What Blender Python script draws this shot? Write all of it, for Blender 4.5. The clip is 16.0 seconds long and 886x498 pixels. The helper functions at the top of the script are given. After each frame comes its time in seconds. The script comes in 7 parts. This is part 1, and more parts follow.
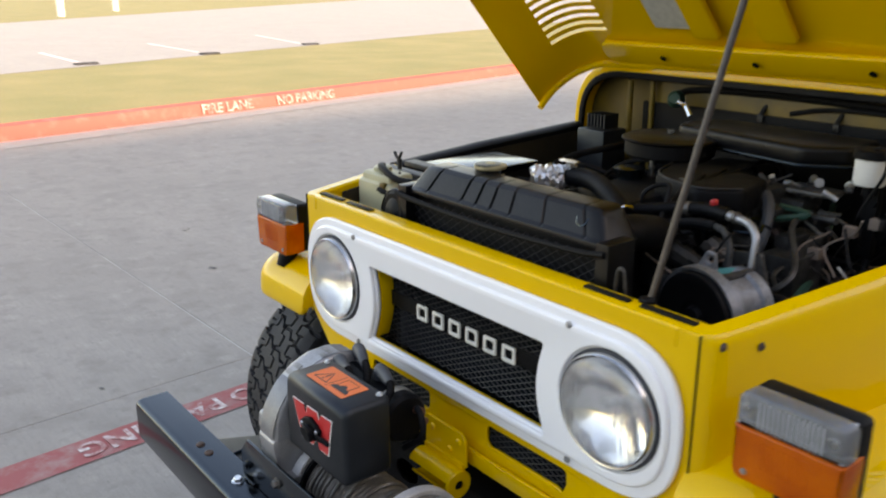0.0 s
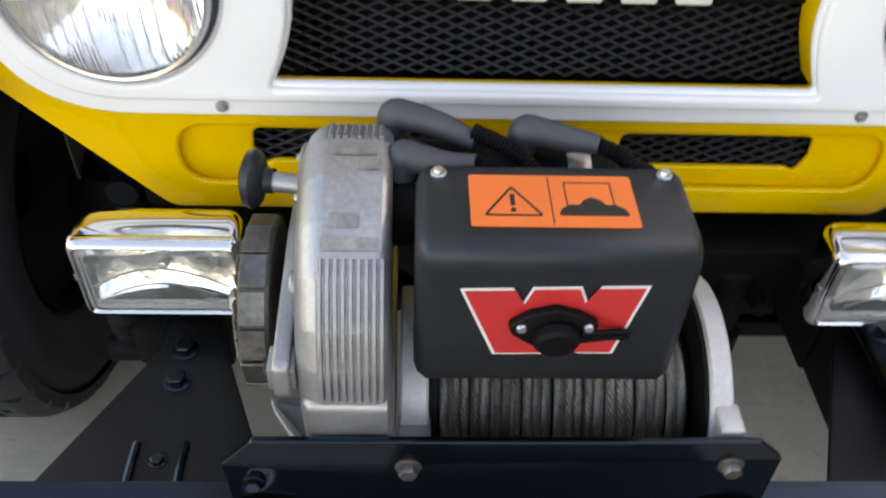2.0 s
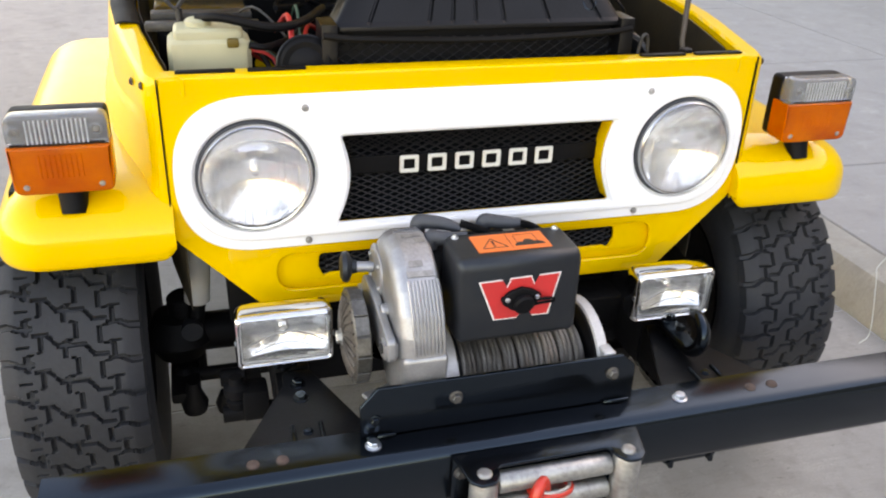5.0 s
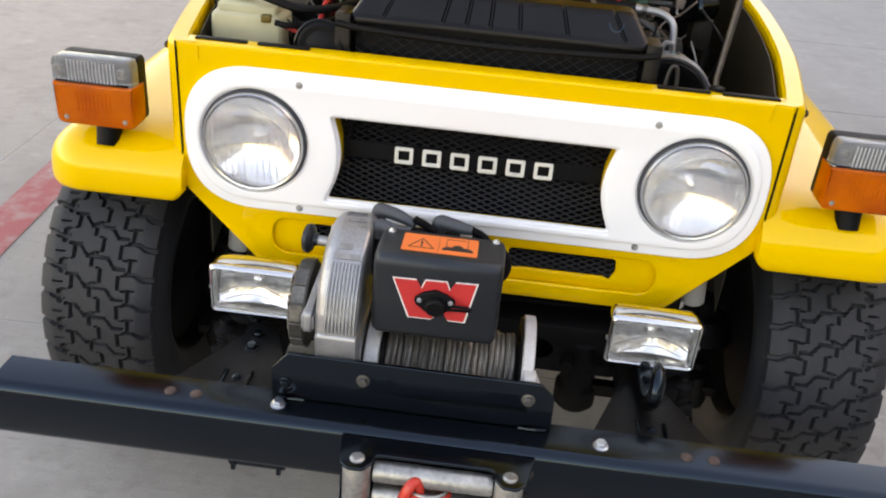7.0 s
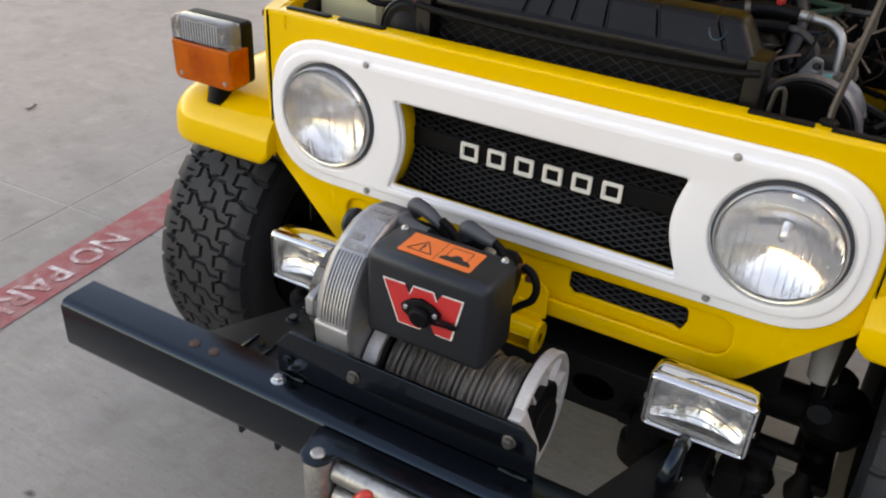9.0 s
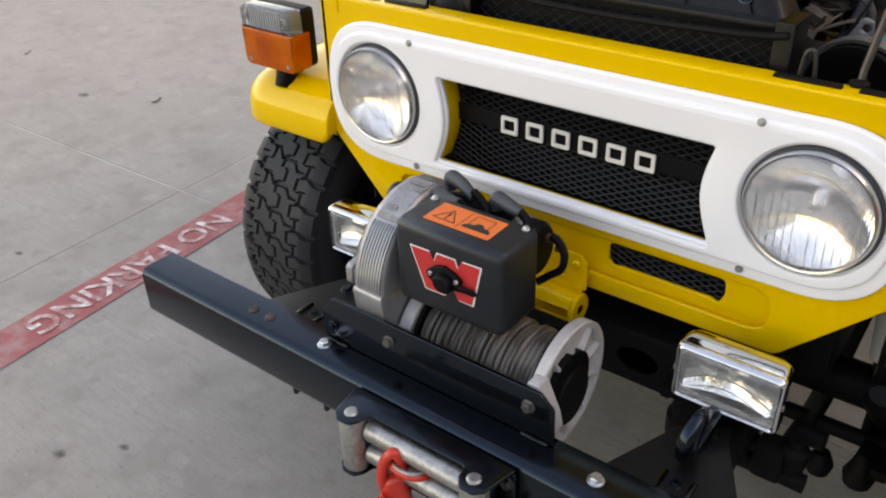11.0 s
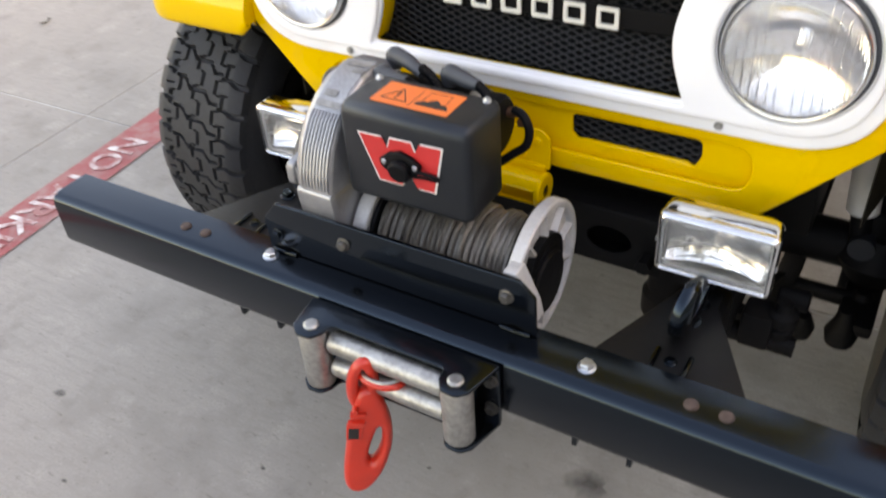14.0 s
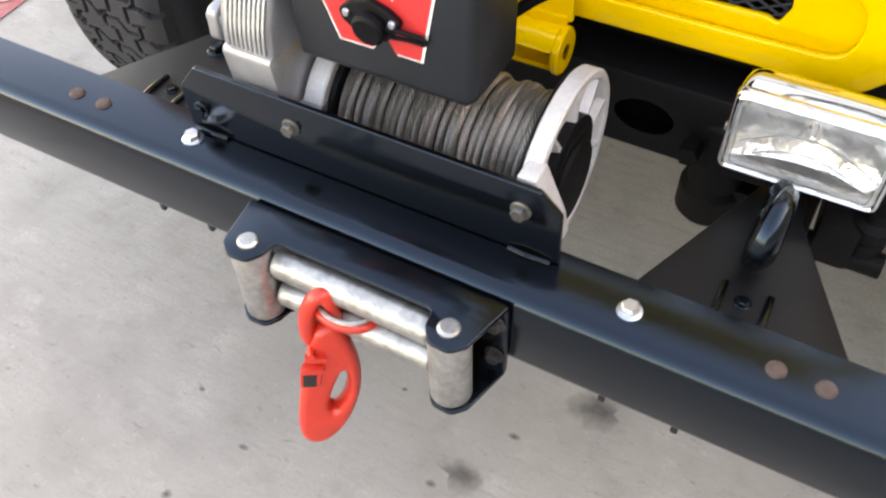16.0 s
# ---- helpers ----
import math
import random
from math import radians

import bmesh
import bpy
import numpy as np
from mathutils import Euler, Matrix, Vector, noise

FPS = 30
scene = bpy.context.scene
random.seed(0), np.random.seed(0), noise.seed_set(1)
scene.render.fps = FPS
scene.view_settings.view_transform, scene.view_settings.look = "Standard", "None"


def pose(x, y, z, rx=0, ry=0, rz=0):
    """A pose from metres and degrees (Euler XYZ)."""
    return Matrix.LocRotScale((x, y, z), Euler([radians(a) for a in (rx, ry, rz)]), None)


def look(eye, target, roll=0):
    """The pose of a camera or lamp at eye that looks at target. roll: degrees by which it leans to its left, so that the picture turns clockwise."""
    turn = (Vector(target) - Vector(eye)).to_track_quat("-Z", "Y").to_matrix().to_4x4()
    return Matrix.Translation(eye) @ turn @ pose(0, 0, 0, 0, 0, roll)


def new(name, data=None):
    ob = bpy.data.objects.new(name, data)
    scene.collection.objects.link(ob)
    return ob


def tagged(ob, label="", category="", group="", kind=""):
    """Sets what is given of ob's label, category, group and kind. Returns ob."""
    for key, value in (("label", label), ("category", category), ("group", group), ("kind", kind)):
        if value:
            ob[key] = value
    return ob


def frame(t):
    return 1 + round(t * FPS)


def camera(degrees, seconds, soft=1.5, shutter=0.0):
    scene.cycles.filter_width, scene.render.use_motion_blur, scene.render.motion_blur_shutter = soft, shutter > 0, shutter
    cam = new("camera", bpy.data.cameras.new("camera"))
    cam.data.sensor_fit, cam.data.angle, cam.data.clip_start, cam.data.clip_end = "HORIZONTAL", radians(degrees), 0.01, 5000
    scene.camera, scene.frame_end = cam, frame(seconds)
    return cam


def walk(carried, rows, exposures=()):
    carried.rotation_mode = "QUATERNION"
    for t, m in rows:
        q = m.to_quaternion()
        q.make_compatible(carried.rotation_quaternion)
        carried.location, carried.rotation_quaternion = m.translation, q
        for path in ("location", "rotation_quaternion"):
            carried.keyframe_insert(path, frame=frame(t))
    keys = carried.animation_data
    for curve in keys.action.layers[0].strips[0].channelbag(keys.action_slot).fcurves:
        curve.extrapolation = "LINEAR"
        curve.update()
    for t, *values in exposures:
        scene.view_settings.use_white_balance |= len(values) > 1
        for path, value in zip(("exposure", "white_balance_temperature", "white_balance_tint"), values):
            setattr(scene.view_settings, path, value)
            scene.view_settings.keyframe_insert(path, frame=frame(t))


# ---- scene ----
cam = camera(55.2, 16.0, 2.0, 0.3)
PATH = [
    (0, (1.168, -0.939, 1.432), (-0.328, 0.249, 0.841), -0.1),
    (0.5, (0.747, -0.965, 1.314), (-0.543, 0.392, 0.611), 0.1),
    (1, (0.376, -0.893, 1.295), (-0.547, 0.546, 0.258), -0.8),
    (1.5, (0.061, -0.835, 1.218), (-0.328, 0.727, 0.031), 1.2),
    (2, (-0.132, -0.698, 1.154), (-0.053, 0.747, -0.227), 2.8),
    (2.5, (-0.256, -0.621, 1.125), (0.15, 0.59, -0.414), 7.2),
    (3, (-0.358, -0.628, 1.131), (0.277, 0.5, -0.394), 9.7),
    (3.5, (-0.453, -0.713, 1.183), (0.263, 0.53, -0.211), 8.7),
    (4, (-0.473, -0.922, 1.241), (0.142, 0.555, 0.041), 3.9),
    (4.5, (-0.49, -1.13, 1.32), (0.064, 0.483, 0.275), 2.4),
    (5, (-0.483, -1.346, 1.353), (0.042, 0.355, 0.442), 2.5),
    (5.2, (-0.471, -1.408, 1.361), (0.048, 0.307, 0.474), 2.9),
    (7.3, (0.138, -1.424, 1.398), (-0.11, 0.313, 0.437), 5.2),
    (7.5, (0.195, -1.397, 1.377), (-0.156, 0.34, 0.45), 5.2),
    (8, (0.314, -1.337, 1.357), (-0.245, 0.365, 0.468), 5.1),
    (8.5, (0.37, -1.266, 1.392), (-0.286, 0.366, 0.441), 5.1),
    (9, (0.468, -1.173, 1.402), (-0.33, 0.345, 0.373), 3.5),
    (9.2, (0.518, -1.135, 1.401), (-0.35, 0.321, 0.34), 2.3),
    (11.3, (0.639, -1.124, 1.393), (-0.427, 0.204, 0.345), -1.8),
    (11.5, (0.638, -1.131, 1.391), (-0.427, 0.197, 0.342), -1.5),
    (12, (0.638, -1.144, 1.386), (-0.429, 0.18, 0.332), -0.6),
    (12.5, (0.632, -1.148, 1.381), (-0.437, 0.166, 0.317), 0.0),
    (13, (0.631, -1.148, 1.378), (-0.423, 0.155, 0.286), -0.2),
    (13.5, (0.622, -1.135, 1.353), (-0.36, 0.176, 0.206), -1.5),
    (14, (0.546, -1.081, 1.292), (-0.317, 0.246, 0.069), -4.3),
    (14.5, (0.404, -1.02, 1.143), (-0.258, 0.229, -0.273), -4.4),
    (15, (0.344, -0.879, 1.111), (-0.316, 0.252, -0.4), -3.0),
    (15.5, (0.339, -0.864, 1.087), (-0.320, 0.254, -0.4345), -2.6),
    (16, (0.363, -0.835, 1.13), (-0.305, 0.295, -0.379), -2.2),
]
# seconds, stops, kelvin, tint: the clip's own exposure as it moves
EXPOSURES = [(t, stops, 9300 if t < 0.3 else 9700 if t < 1.2 else 9900 if 2 < t < 2.5 else 9450 if 2.5 < t < 4.8 else 10500 if t < 6 else 11200 if t > 15 else 10800, 20 if 2 < t < 4.8 or t < 0.3 else 24) for t, stops in ((0.0, 2.15), (0.5, 2.0), (1.0, 2.04), (1.5, 2.35), (2.2, 2.75), (3.0, 3.4), (4.0, 3.45), (4.5, 3.35), (5.0, 2.95), (7.5, 2.65), (9.0, 2.35), (13.0, 2.5), (13.5, 2.6), (14.0, 2.85), (14.5, 3.25), (15.5, 3.6), (16.0, 3.6))]
walk(cam, [(t, look(eye, target, roll)) for t, eye, target, roll in PATH], EXPOSURES)
WALL_X, WALL_H = 7.0, 5.75

# ---- world, sun, exposure ----
SUN_ELEV, SUN_AZ = 21.0, 78.0          # degrees; azimuth from +y towards +x
world = bpy.data.worlds.new("world")
scene.world = world
world.use_nodes = True
wn = world.node_tree.nodes
sky = wn.new("ShaderNodeTexSky")
sky.sky_type = 'NISHITA'
sky.sun_disc = False
sky.sun_elevation, sky.sun_rotation = radians(SUN_ELEV), radians(SUN_AZ)
sky.air_density, sky.dust_density, sky.ozone_density = 1.0, 1.2, 1.0
wn["Background"].inputs["Strength"].default_value = 0.15
world.node_tree.links.new(sky.outputs[0], wn["Background"].inputs["Color"])
sun_data = bpy.data.lights.new("sun", 'SUN')
sun_data.energy, sun_data.angle, sun_data.color = 1.9, radians(2.5), (1.0, 0.93, 0.84)
sun = new("sun", sun_data)
sd = Vector((math.sin(radians(SUN_AZ)) * math.cos(radians(SUN_ELEV)), math.cos(radians(SUN_AZ)) * math.cos(radians(SUN_ELEV)), math.sin(radians(SUN_ELEV))))
sun.matrix_world = look(sd * 60, (0, 0, 0))

# ---- materials ----
def material(name, color, rough=0.5, metal=0.0, grain=0.0, grain_scale=60.0, blotch=0.0, blotch_scale=3.0,
             bump=0.0, bump_scale=120.0, coat=0.0, tint=None, spread=0.0, rough_var=0.0, ior=1.5, trans=0.0, coat_rough=0.06):
    """A surface with variation at two scales, relief and uneven gloss."""
    m = bpy.data.materials.new(name)
    m.use_nodes = True
    nt = m.node_tree
    b = nt.nodes["Principled BSDF"]
    b.inputs["Roughness"].default_value = rough
    b.inputs["Metallic"].default_value = metal
    b.inputs["IOR"].default_value = ior
    b.inputs["Coat Weight"].default_value = coat
    b.inputs["Coat Roughness"].default_value = coat_rough
    b.inputs["Transmission Weight"].default_value = trans
    b.inputs["Base Color"].default_value = (*color, 1)
    tc = nt.nodes.new("ShaderNodeTexCoord")

    def tex(scale, detail=5.0):
        n = nt.nodes.new("ShaderNodeTexNoise")
        n.inputs["Scale"].default_value, n.inputs["Detail"].default_value = scale, detail
        nt.links.new(tc.outputs["Object"], n.inputs["Vector"])
        return n

    last = None
    for amount, scale in ((blotch, blotch_scale), (grain, grain_scale)):
        if amount <= 0:
            continue
        n = tex(scale)
        ramp = nt.nodes.new("ShaderNodeMapRange")
        ramp.inputs["From Min"].default_value, ramp.inputs["From Max"].default_value = 0.3, 0.7
        nt.links.new(n.outputs["Fac"], ramp.inputs["Value"])
        mix = nt.nodes.new("ShaderNodeMix")
        mix.data_type = 'RGBA'
        other = tint if tint and last is None else tuple(c * (1 - amount) for c in color)
        if last is None:
            mix.inputs["A"].default_value = (*color, 1)
            mix.inputs["B"].default_value = (*other, 1)
        else:
            mix.blend_type = 'MULTIPLY'
            nt.links.new(last, mix.inputs["A"])
            mix.inputs["B"].default_value = (1 - amount, 1 - amount, 1 - amount, 1)
        nt.links.new(ramp.outputs["Result"], mix.inputs["Factor"])
        last = mix.outputs["Result"]
    if spread > 0:
        info = nt.nodes.new("ShaderNodeObjectInfo")
        mr = nt.nodes.new("ShaderNodeMapRange")
        mr.inputs["To Min"].default_value, mr.inputs["To Max"].default_value = 1 - spread, 1 + spread
        nt.links.new(info.outputs["Random"], mr.inputs["Value"])
        hsv = nt.nodes.new("ShaderNodeHueSaturation")
        if last:
            nt.links.new(last, hsv.inputs["Color"])
        else:
            hsv.inputs["Color"].default_value = (*color, 1)
        nt.links.new(mr.outputs["Result"], hsv.inputs["Value"])
        last = hsv.outputs["Color"]
    if last:
        nt.links.new(last, b.inputs["Base Color"])
    if rough_var > 0:
        n = tex(9.0)
        mr = nt.nodes.new("ShaderNodeMapRange")
        mr.inputs["To Min"].default_value, mr.inputs["To Max"].default_value = max(rough - rough_var, 0.02), min(rough + rough_var, 1)
        nt.links.new(n.outputs["Fac"], mr.inputs["Value"])
        nt.links.new(mr.outputs["Result"], b.inputs["Roughness"])
    if bump > 0:
        n = tex(bump_scale, 4.0)
        bn = nt.nodes.new("ShaderNodeBump")
        bn.inputs["Strength"].default_value, bn.inputs["Distance"].default_value = bump, 0.004
        nt.links.new(n.outputs["Fac"], bn.inputs["Height"])
        nt.links.new(bn.outputs["Normal"], b.inputs["Normal"])
    return m


YELLOW = material("yellow_paint", (0.84, 0.500, 0.004), 0.42, coat=0.60, coat_rough=0.018, blotch=0.05, blotch_scale=2.5, rough_var=0.06, ior=1.16)
WHITE = material("white_paint", (0.88, 0.89, 0.905), 0.28, coat=0.6, blotch=0.03, blotch_scale=4, bump=0.02, bump_scale=300)
BLACKPAINT = material("black_paint", (0.0020, 0.0021, 0.0023), 0.17, blotch=0.4, blotch_scale=6, bump=0.025, bump_scale=160, rough_var=0.08, ior=1.52)
# Blue specular tint puts the sky's reflected blue into the black paint.
BLACKPAINT.node_tree.nodes["Principled BSDF"].inputs["Specular Tint"].default_value = (0.50, 0.75, 1.0, 1)
GUSSETBLACK = material("satin_black", (0.0040, 0.0044, 0.0054), 0.46, blotch=0.4, blotch_scale=10, bump=0.10, bump_scale=140, rough_var=0.10, ior=1.36)
FRAMEBLACK = material("chassis_black", (0.0050, 0.0050, 0.0055), 0.62, blotch=0.5, blotch_scale=9, bump=0.2, bump_scale=90, ior=1.25)
RUBBER = material("tyre_rubber", (0.0130, 0.0152, 0.0190), 0.68, grain=0.3, grain_scale=120, blotch=0.3, blotch_scale=12, tint=(0.0195, 0.0220, 0.0260), bump=0.15, bump_scale=160)
BOOTRUBBER = material("grey_rubber", (0.050, 0.056, 0.066), 0.55, blotch=0.2, blotch_scale=30, bump=0.05, bump_scale=200)
BOXPLASTIC = material("black_plastic", (0.0075, 0.0088, 0.0115), 0.42, grain=0.2, grain_scale=500, blotch=0.5, blotch_scale=26, tint=(0.0135, 0.0140, 0.0150), bump=0.08, bump_scale=900, rough_var=0.12)
# The box plastic gets a weaker blue tint in its reflections.
BOXPLASTIC.node_tree.nodes["Principled BSDF"].inputs["Specular Tint"].default_value = (0.72, 0.86, 1.0, 1)
DULLBLACK = material("dull_black", (0.0040, 0.0043, 0.0056), 0.56, blotch=0.5, blotch_scale=15, bump=0.2, bump_scale=100, rough_var=0.15, ior=1.24)
TANKBLACK = material("tank_black", (0.0040, 0.0042, 0.0056), 0.34, blotch=0.6, blotch_scale=12, bump=0.12, bump_scale=120, rough_var=0.16, ior=1.33)
CASTALU = material("cast_aluminium", (0.43, 0.44, 0.455), 0.40, metal=0.75, grain=0.12, grain_scale=260, blotch=0.25, blotch_scale=20, bump=0.16, bump_scale=420, rough_var=0.10)
LABELREST = material("worn_label", (0.41, 0.415, 0.425), 0.46, metal=0.7, blotch=0.35, blotch_scale=40, tint=(0.33, 0.33, 0.335), grain=0.2, grain_scale=200, bump=0.2, bump_scale=200)
SCRAP = material("label_scrap", (0.40, 0.395, 0.38), 0.5, metal=0.5, blotch=0.8, blotch_scale=55, tint=(0.22, 0.215, 0.21), grain=0.3, grain_scale=180)
PALEALU = material("pale_aluminium", (0.60, 0.60, 0.60), 0.48, metal=0.25, grain=0.12, grain_scale=200, blotch=0.2, blotch_scale=25, bump=0.12, bump_scale=300)
WORNALU = material("worn_aluminium", (0.20, 0.193, 0.18), 0.42, metal=0.75, grain=0.3, grain_scale=180, blotch=0.45, blotch_scale=35, bump=0.2, bump_scale=260, rough_var=0.15)
BRAKEFACE = material("dusty_metal", (0.15, 0.132, 0.118), 0.6, metal=0.45, grain=0.3, grain_scale=120, blotch=0.45, blotch_scale=25, bump=0.2, bump_scale=200)
ZINC = material("zinc_steel", (0.52, 0.52, 0.50), 0.42, metal=0.85, grain=0.25, grain_scale=120, blotch=0.35, blotch_scale=30, bump=0.12, bump_scale=200, rough_var=0.12)
BOLTSTEEL = material("bright_bolt", (0.62, 0.66, 0.70), 0.28, metal=1.0, grain=0.2, grain_scale=300, bump=0.1, bump_scale=500)
RUST = material("rusty_bolt", (0.115, 0.075, 0.062), 0.8, metal=0.2, blotch=0.5, blotch_scale=90, bump=0.5, bump_scale=300)
COPPER = material("worn_copper", (0.34, 0.17, 0.11), 0.42, metal=0.7, blotch=0.4, blotch_scale=60)
RINGSTEEL = material("headlight_ring", (0.50, 0.51, 0.52), 0.24, metal=1.0, rough_var=0.06)
CHROME = material("chrome", (0.74, 0.75, 0.76), 0.08, metal=1.0, rough_var=0.04)
REFLECTOR = material("reflector", (0.95, 0.95, 0.95), 0.20, metal=1.0)
HEADBOWL = material("headlight_bowl", (0.97, 0.975, 0.98), 0.06, metal=1.0, bump=0.04, bump_scale=60)
FOGBOWL = material("fog_lamp_bowl", (0.94, 0.94, 0.94), 0.11, metal=1.0, bump=0.75, bump_scale=48)
MILKY = material("milky_glass_rim", (0.50, 0.515, 0.53), 0.18, blotch=0.2, blotch_scale=60)
ROPE = material("wire_rope", (0.26, 0.24, 0.215), 0.42, metal=0.6, grain=0.4, grain_scale=400, blotch=0.35, blotch_scale=25, bump=0.2, bump_scale=700)
REDHOOK = material("red_powder_coat", (0.62, 0.032, 0.016), 0.36, coat=0.2, blotch=0.12, blotch_scale=30, bump=0.08, bump_scale=300)
REDDECAL = material("red_decal", (0.62, 0.03, 0.03), 0.4, blotch=0.1, blotch_scale=40)
ORANGE = material("orange_sticker", (0.86, 0.175, 0.038), 0.5, blotch=0.06, blotch_scale=40)
DECALWHITE = material("decal_white", (0.75, 0.75, 0.73), 0.45, blotch=0.05, blotch_scale=60)
INK = material("sticker_ink", (0.012, 0.011, 0.011), 0.5)
LETTERWHITE = material("badge_white", (0.72, 0.71, 0.66), 0.35, blotch=0.05, blotch_scale=80)
AMBER = material("amber_lens", (0.86, 0.175, 0.0), 0.16, trans=0.30, blotch=0.5, blotch_scale=14, tint=(0.55, 0.070, 0.0), ior=1.36)
GRILLEBLACK = material("grille_black", (0.018, 0.019, 0.022), 0.40, bump=0.1, blotch=0.3, blotch_scale=20)
RESERVOIR = material("milky_plastic", (0.52, 0.50, 0.33), 0.45, blotch=0.15, blotch_scale=12, trans=0.15)
SHOCKCREAM = material("cream_paint", (0.66, 0.65, 0.62), 0.4, blotch=0.15, blotch_scale=14)
ENGINEGREY = material("engine_metal", (0.085, 0.085, 0.085), 0.5, metal=0.6, grain=0.4, grain_scale=90, blotch=0.6, blotch_scale=20, bump=0.3)
COMPGREY = material("compressor_casting", (0.27, 0.285, 0.31), 0.42, metal=0.5, grain=0.3, grain_scale=140, blotch=0.5, blotch_scale=25, bump=0.25, bump_scale=250)
STRAW = material("straw_cap", (0.42, 0.36, 0.20), 0.5, metal=0.2, blotch=0.3, blotch_scale=60)
TAN = material("tan_connector", (0.20, 0.155, 0.13), 0.6, blotch=0.2, blotch_scale=40)
FOIL = material("crumpled_foil", (0.72, 0.73, 0.76), 0.30, metal=1.0, bump=1.0, bump_scale=110)
GREENWIRE = material("green_tape", (0.010, 0.052, 0.034), 0.6)
REDWIRE = material("red_cable", (0.45, 0.02, 0.02), 0.5)
# Dull inner yellow; the bay's shade on the firewall is partly in this colour.
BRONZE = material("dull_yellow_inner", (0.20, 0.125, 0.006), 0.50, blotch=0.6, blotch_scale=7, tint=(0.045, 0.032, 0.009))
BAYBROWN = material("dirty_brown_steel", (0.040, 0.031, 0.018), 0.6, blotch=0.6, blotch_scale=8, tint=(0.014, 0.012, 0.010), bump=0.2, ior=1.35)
RODSTEEL = material("brown_rod", (0.085, 0.070, 0.060), 0.45, metal=0.6, blotch=0.4, blotch_scale=30)
PAPER = material("paper_label", (0.55, 0.55, 0.50), 0.6, blotch=0.2, blotch_scale=60)


def glass(name, color=(1, 1, 1), rough=0.0):
    m = bpy.data.materials.new(name)
    m.use_nodes = True
    nt = m.node_tree
    b = nt.nodes["Principled BSDF"]
    b.inputs["Base Color"].default_value = (*color, 1)
    b.inputs["Transmission Weight"].default_value = 0.93
    b.inputs["Roughness"].default_value = rough
    b.inputs["IOR"].default_value = 1.45
    return m


def fluted_glass(name):
    """Lens glass with upright flutes and fine prisms pressed into it."""
    m = glass(name, (0.99, 0.99, 0.99), 0.012)
    nt = m.node_tree
    tc = nt.nodes.new("ShaderNodeTexCoord")
    total = None
    for direction, scale, dist in (('X', 80.0, 0.6), ('Z', 12.0, 5.0)):
        w = nt.nodes.new("ShaderNodeTexWave")
        w.bands_direction = direction
        w.inputs["Scale"].default_value, w.inputs["Distortion"].default_value = scale, dist
        nt.links.new(tc.outputs["Object"], w.inputs["Vector"])
        if total is None:
            total = w.outputs["Fac"]
        else:
            add = nt.nodes.new("ShaderNodeMath")
            nt.links.new(total, add.inputs[0])
            nt.links.new(w.outputs["Fac"], add.inputs[1])
            total = add.outputs[0]
    zone = nt.nodes.new("ShaderNodeTexNoise")
    zone.inputs["Scale"].default_value, zone.inputs["Detail"].default_value = 16.0, 1.0
    nt.links.new(tc.outputs["Object"], zone.inputs["Vector"])
    gate = nt.nodes.new("ShaderNodeMapRange")
    gate.inputs["From Min"].default_value, gate.inputs["From Max"].default_value, gate.inputs["To Min"].default_value = 0.46, 0.54, 0.22
    nt.links.new(zone.outputs["Fac"], gate.inputs["Value"])
    mul = nt.nodes.new("ShaderNodeMath")
    mul.operation = 'MULTIPLY'
    nt.links.new(total, mul.inputs[0])
    nt.links.new(gate.outputs["Result"], mul.inputs[1])
    total = mul.outputs[0]
    bn = nt.nodes.new("ShaderNodeBump")
    bn.inputs["Strength"].default_value, bn.inputs["Distance"].default_value = 0.42, 0.0016
    nt.links.new(total, bn.inputs["Height"])
    nt.links.new(bn.outputs["Normal"], nt.nodes["Principled BSDF"].inputs["Normal"])
    return m


FLUTED = fluted_glass("fluted_lens_glass")
GLASS = glass("clear_glass", (0.97, 0.98, 0.98), 0.02)
CLEARLENS = material("clear_lens", (0.86, 0.88, 0.90), 0.12, trans=0.82, blotch=0.25, blotch_scale=40)


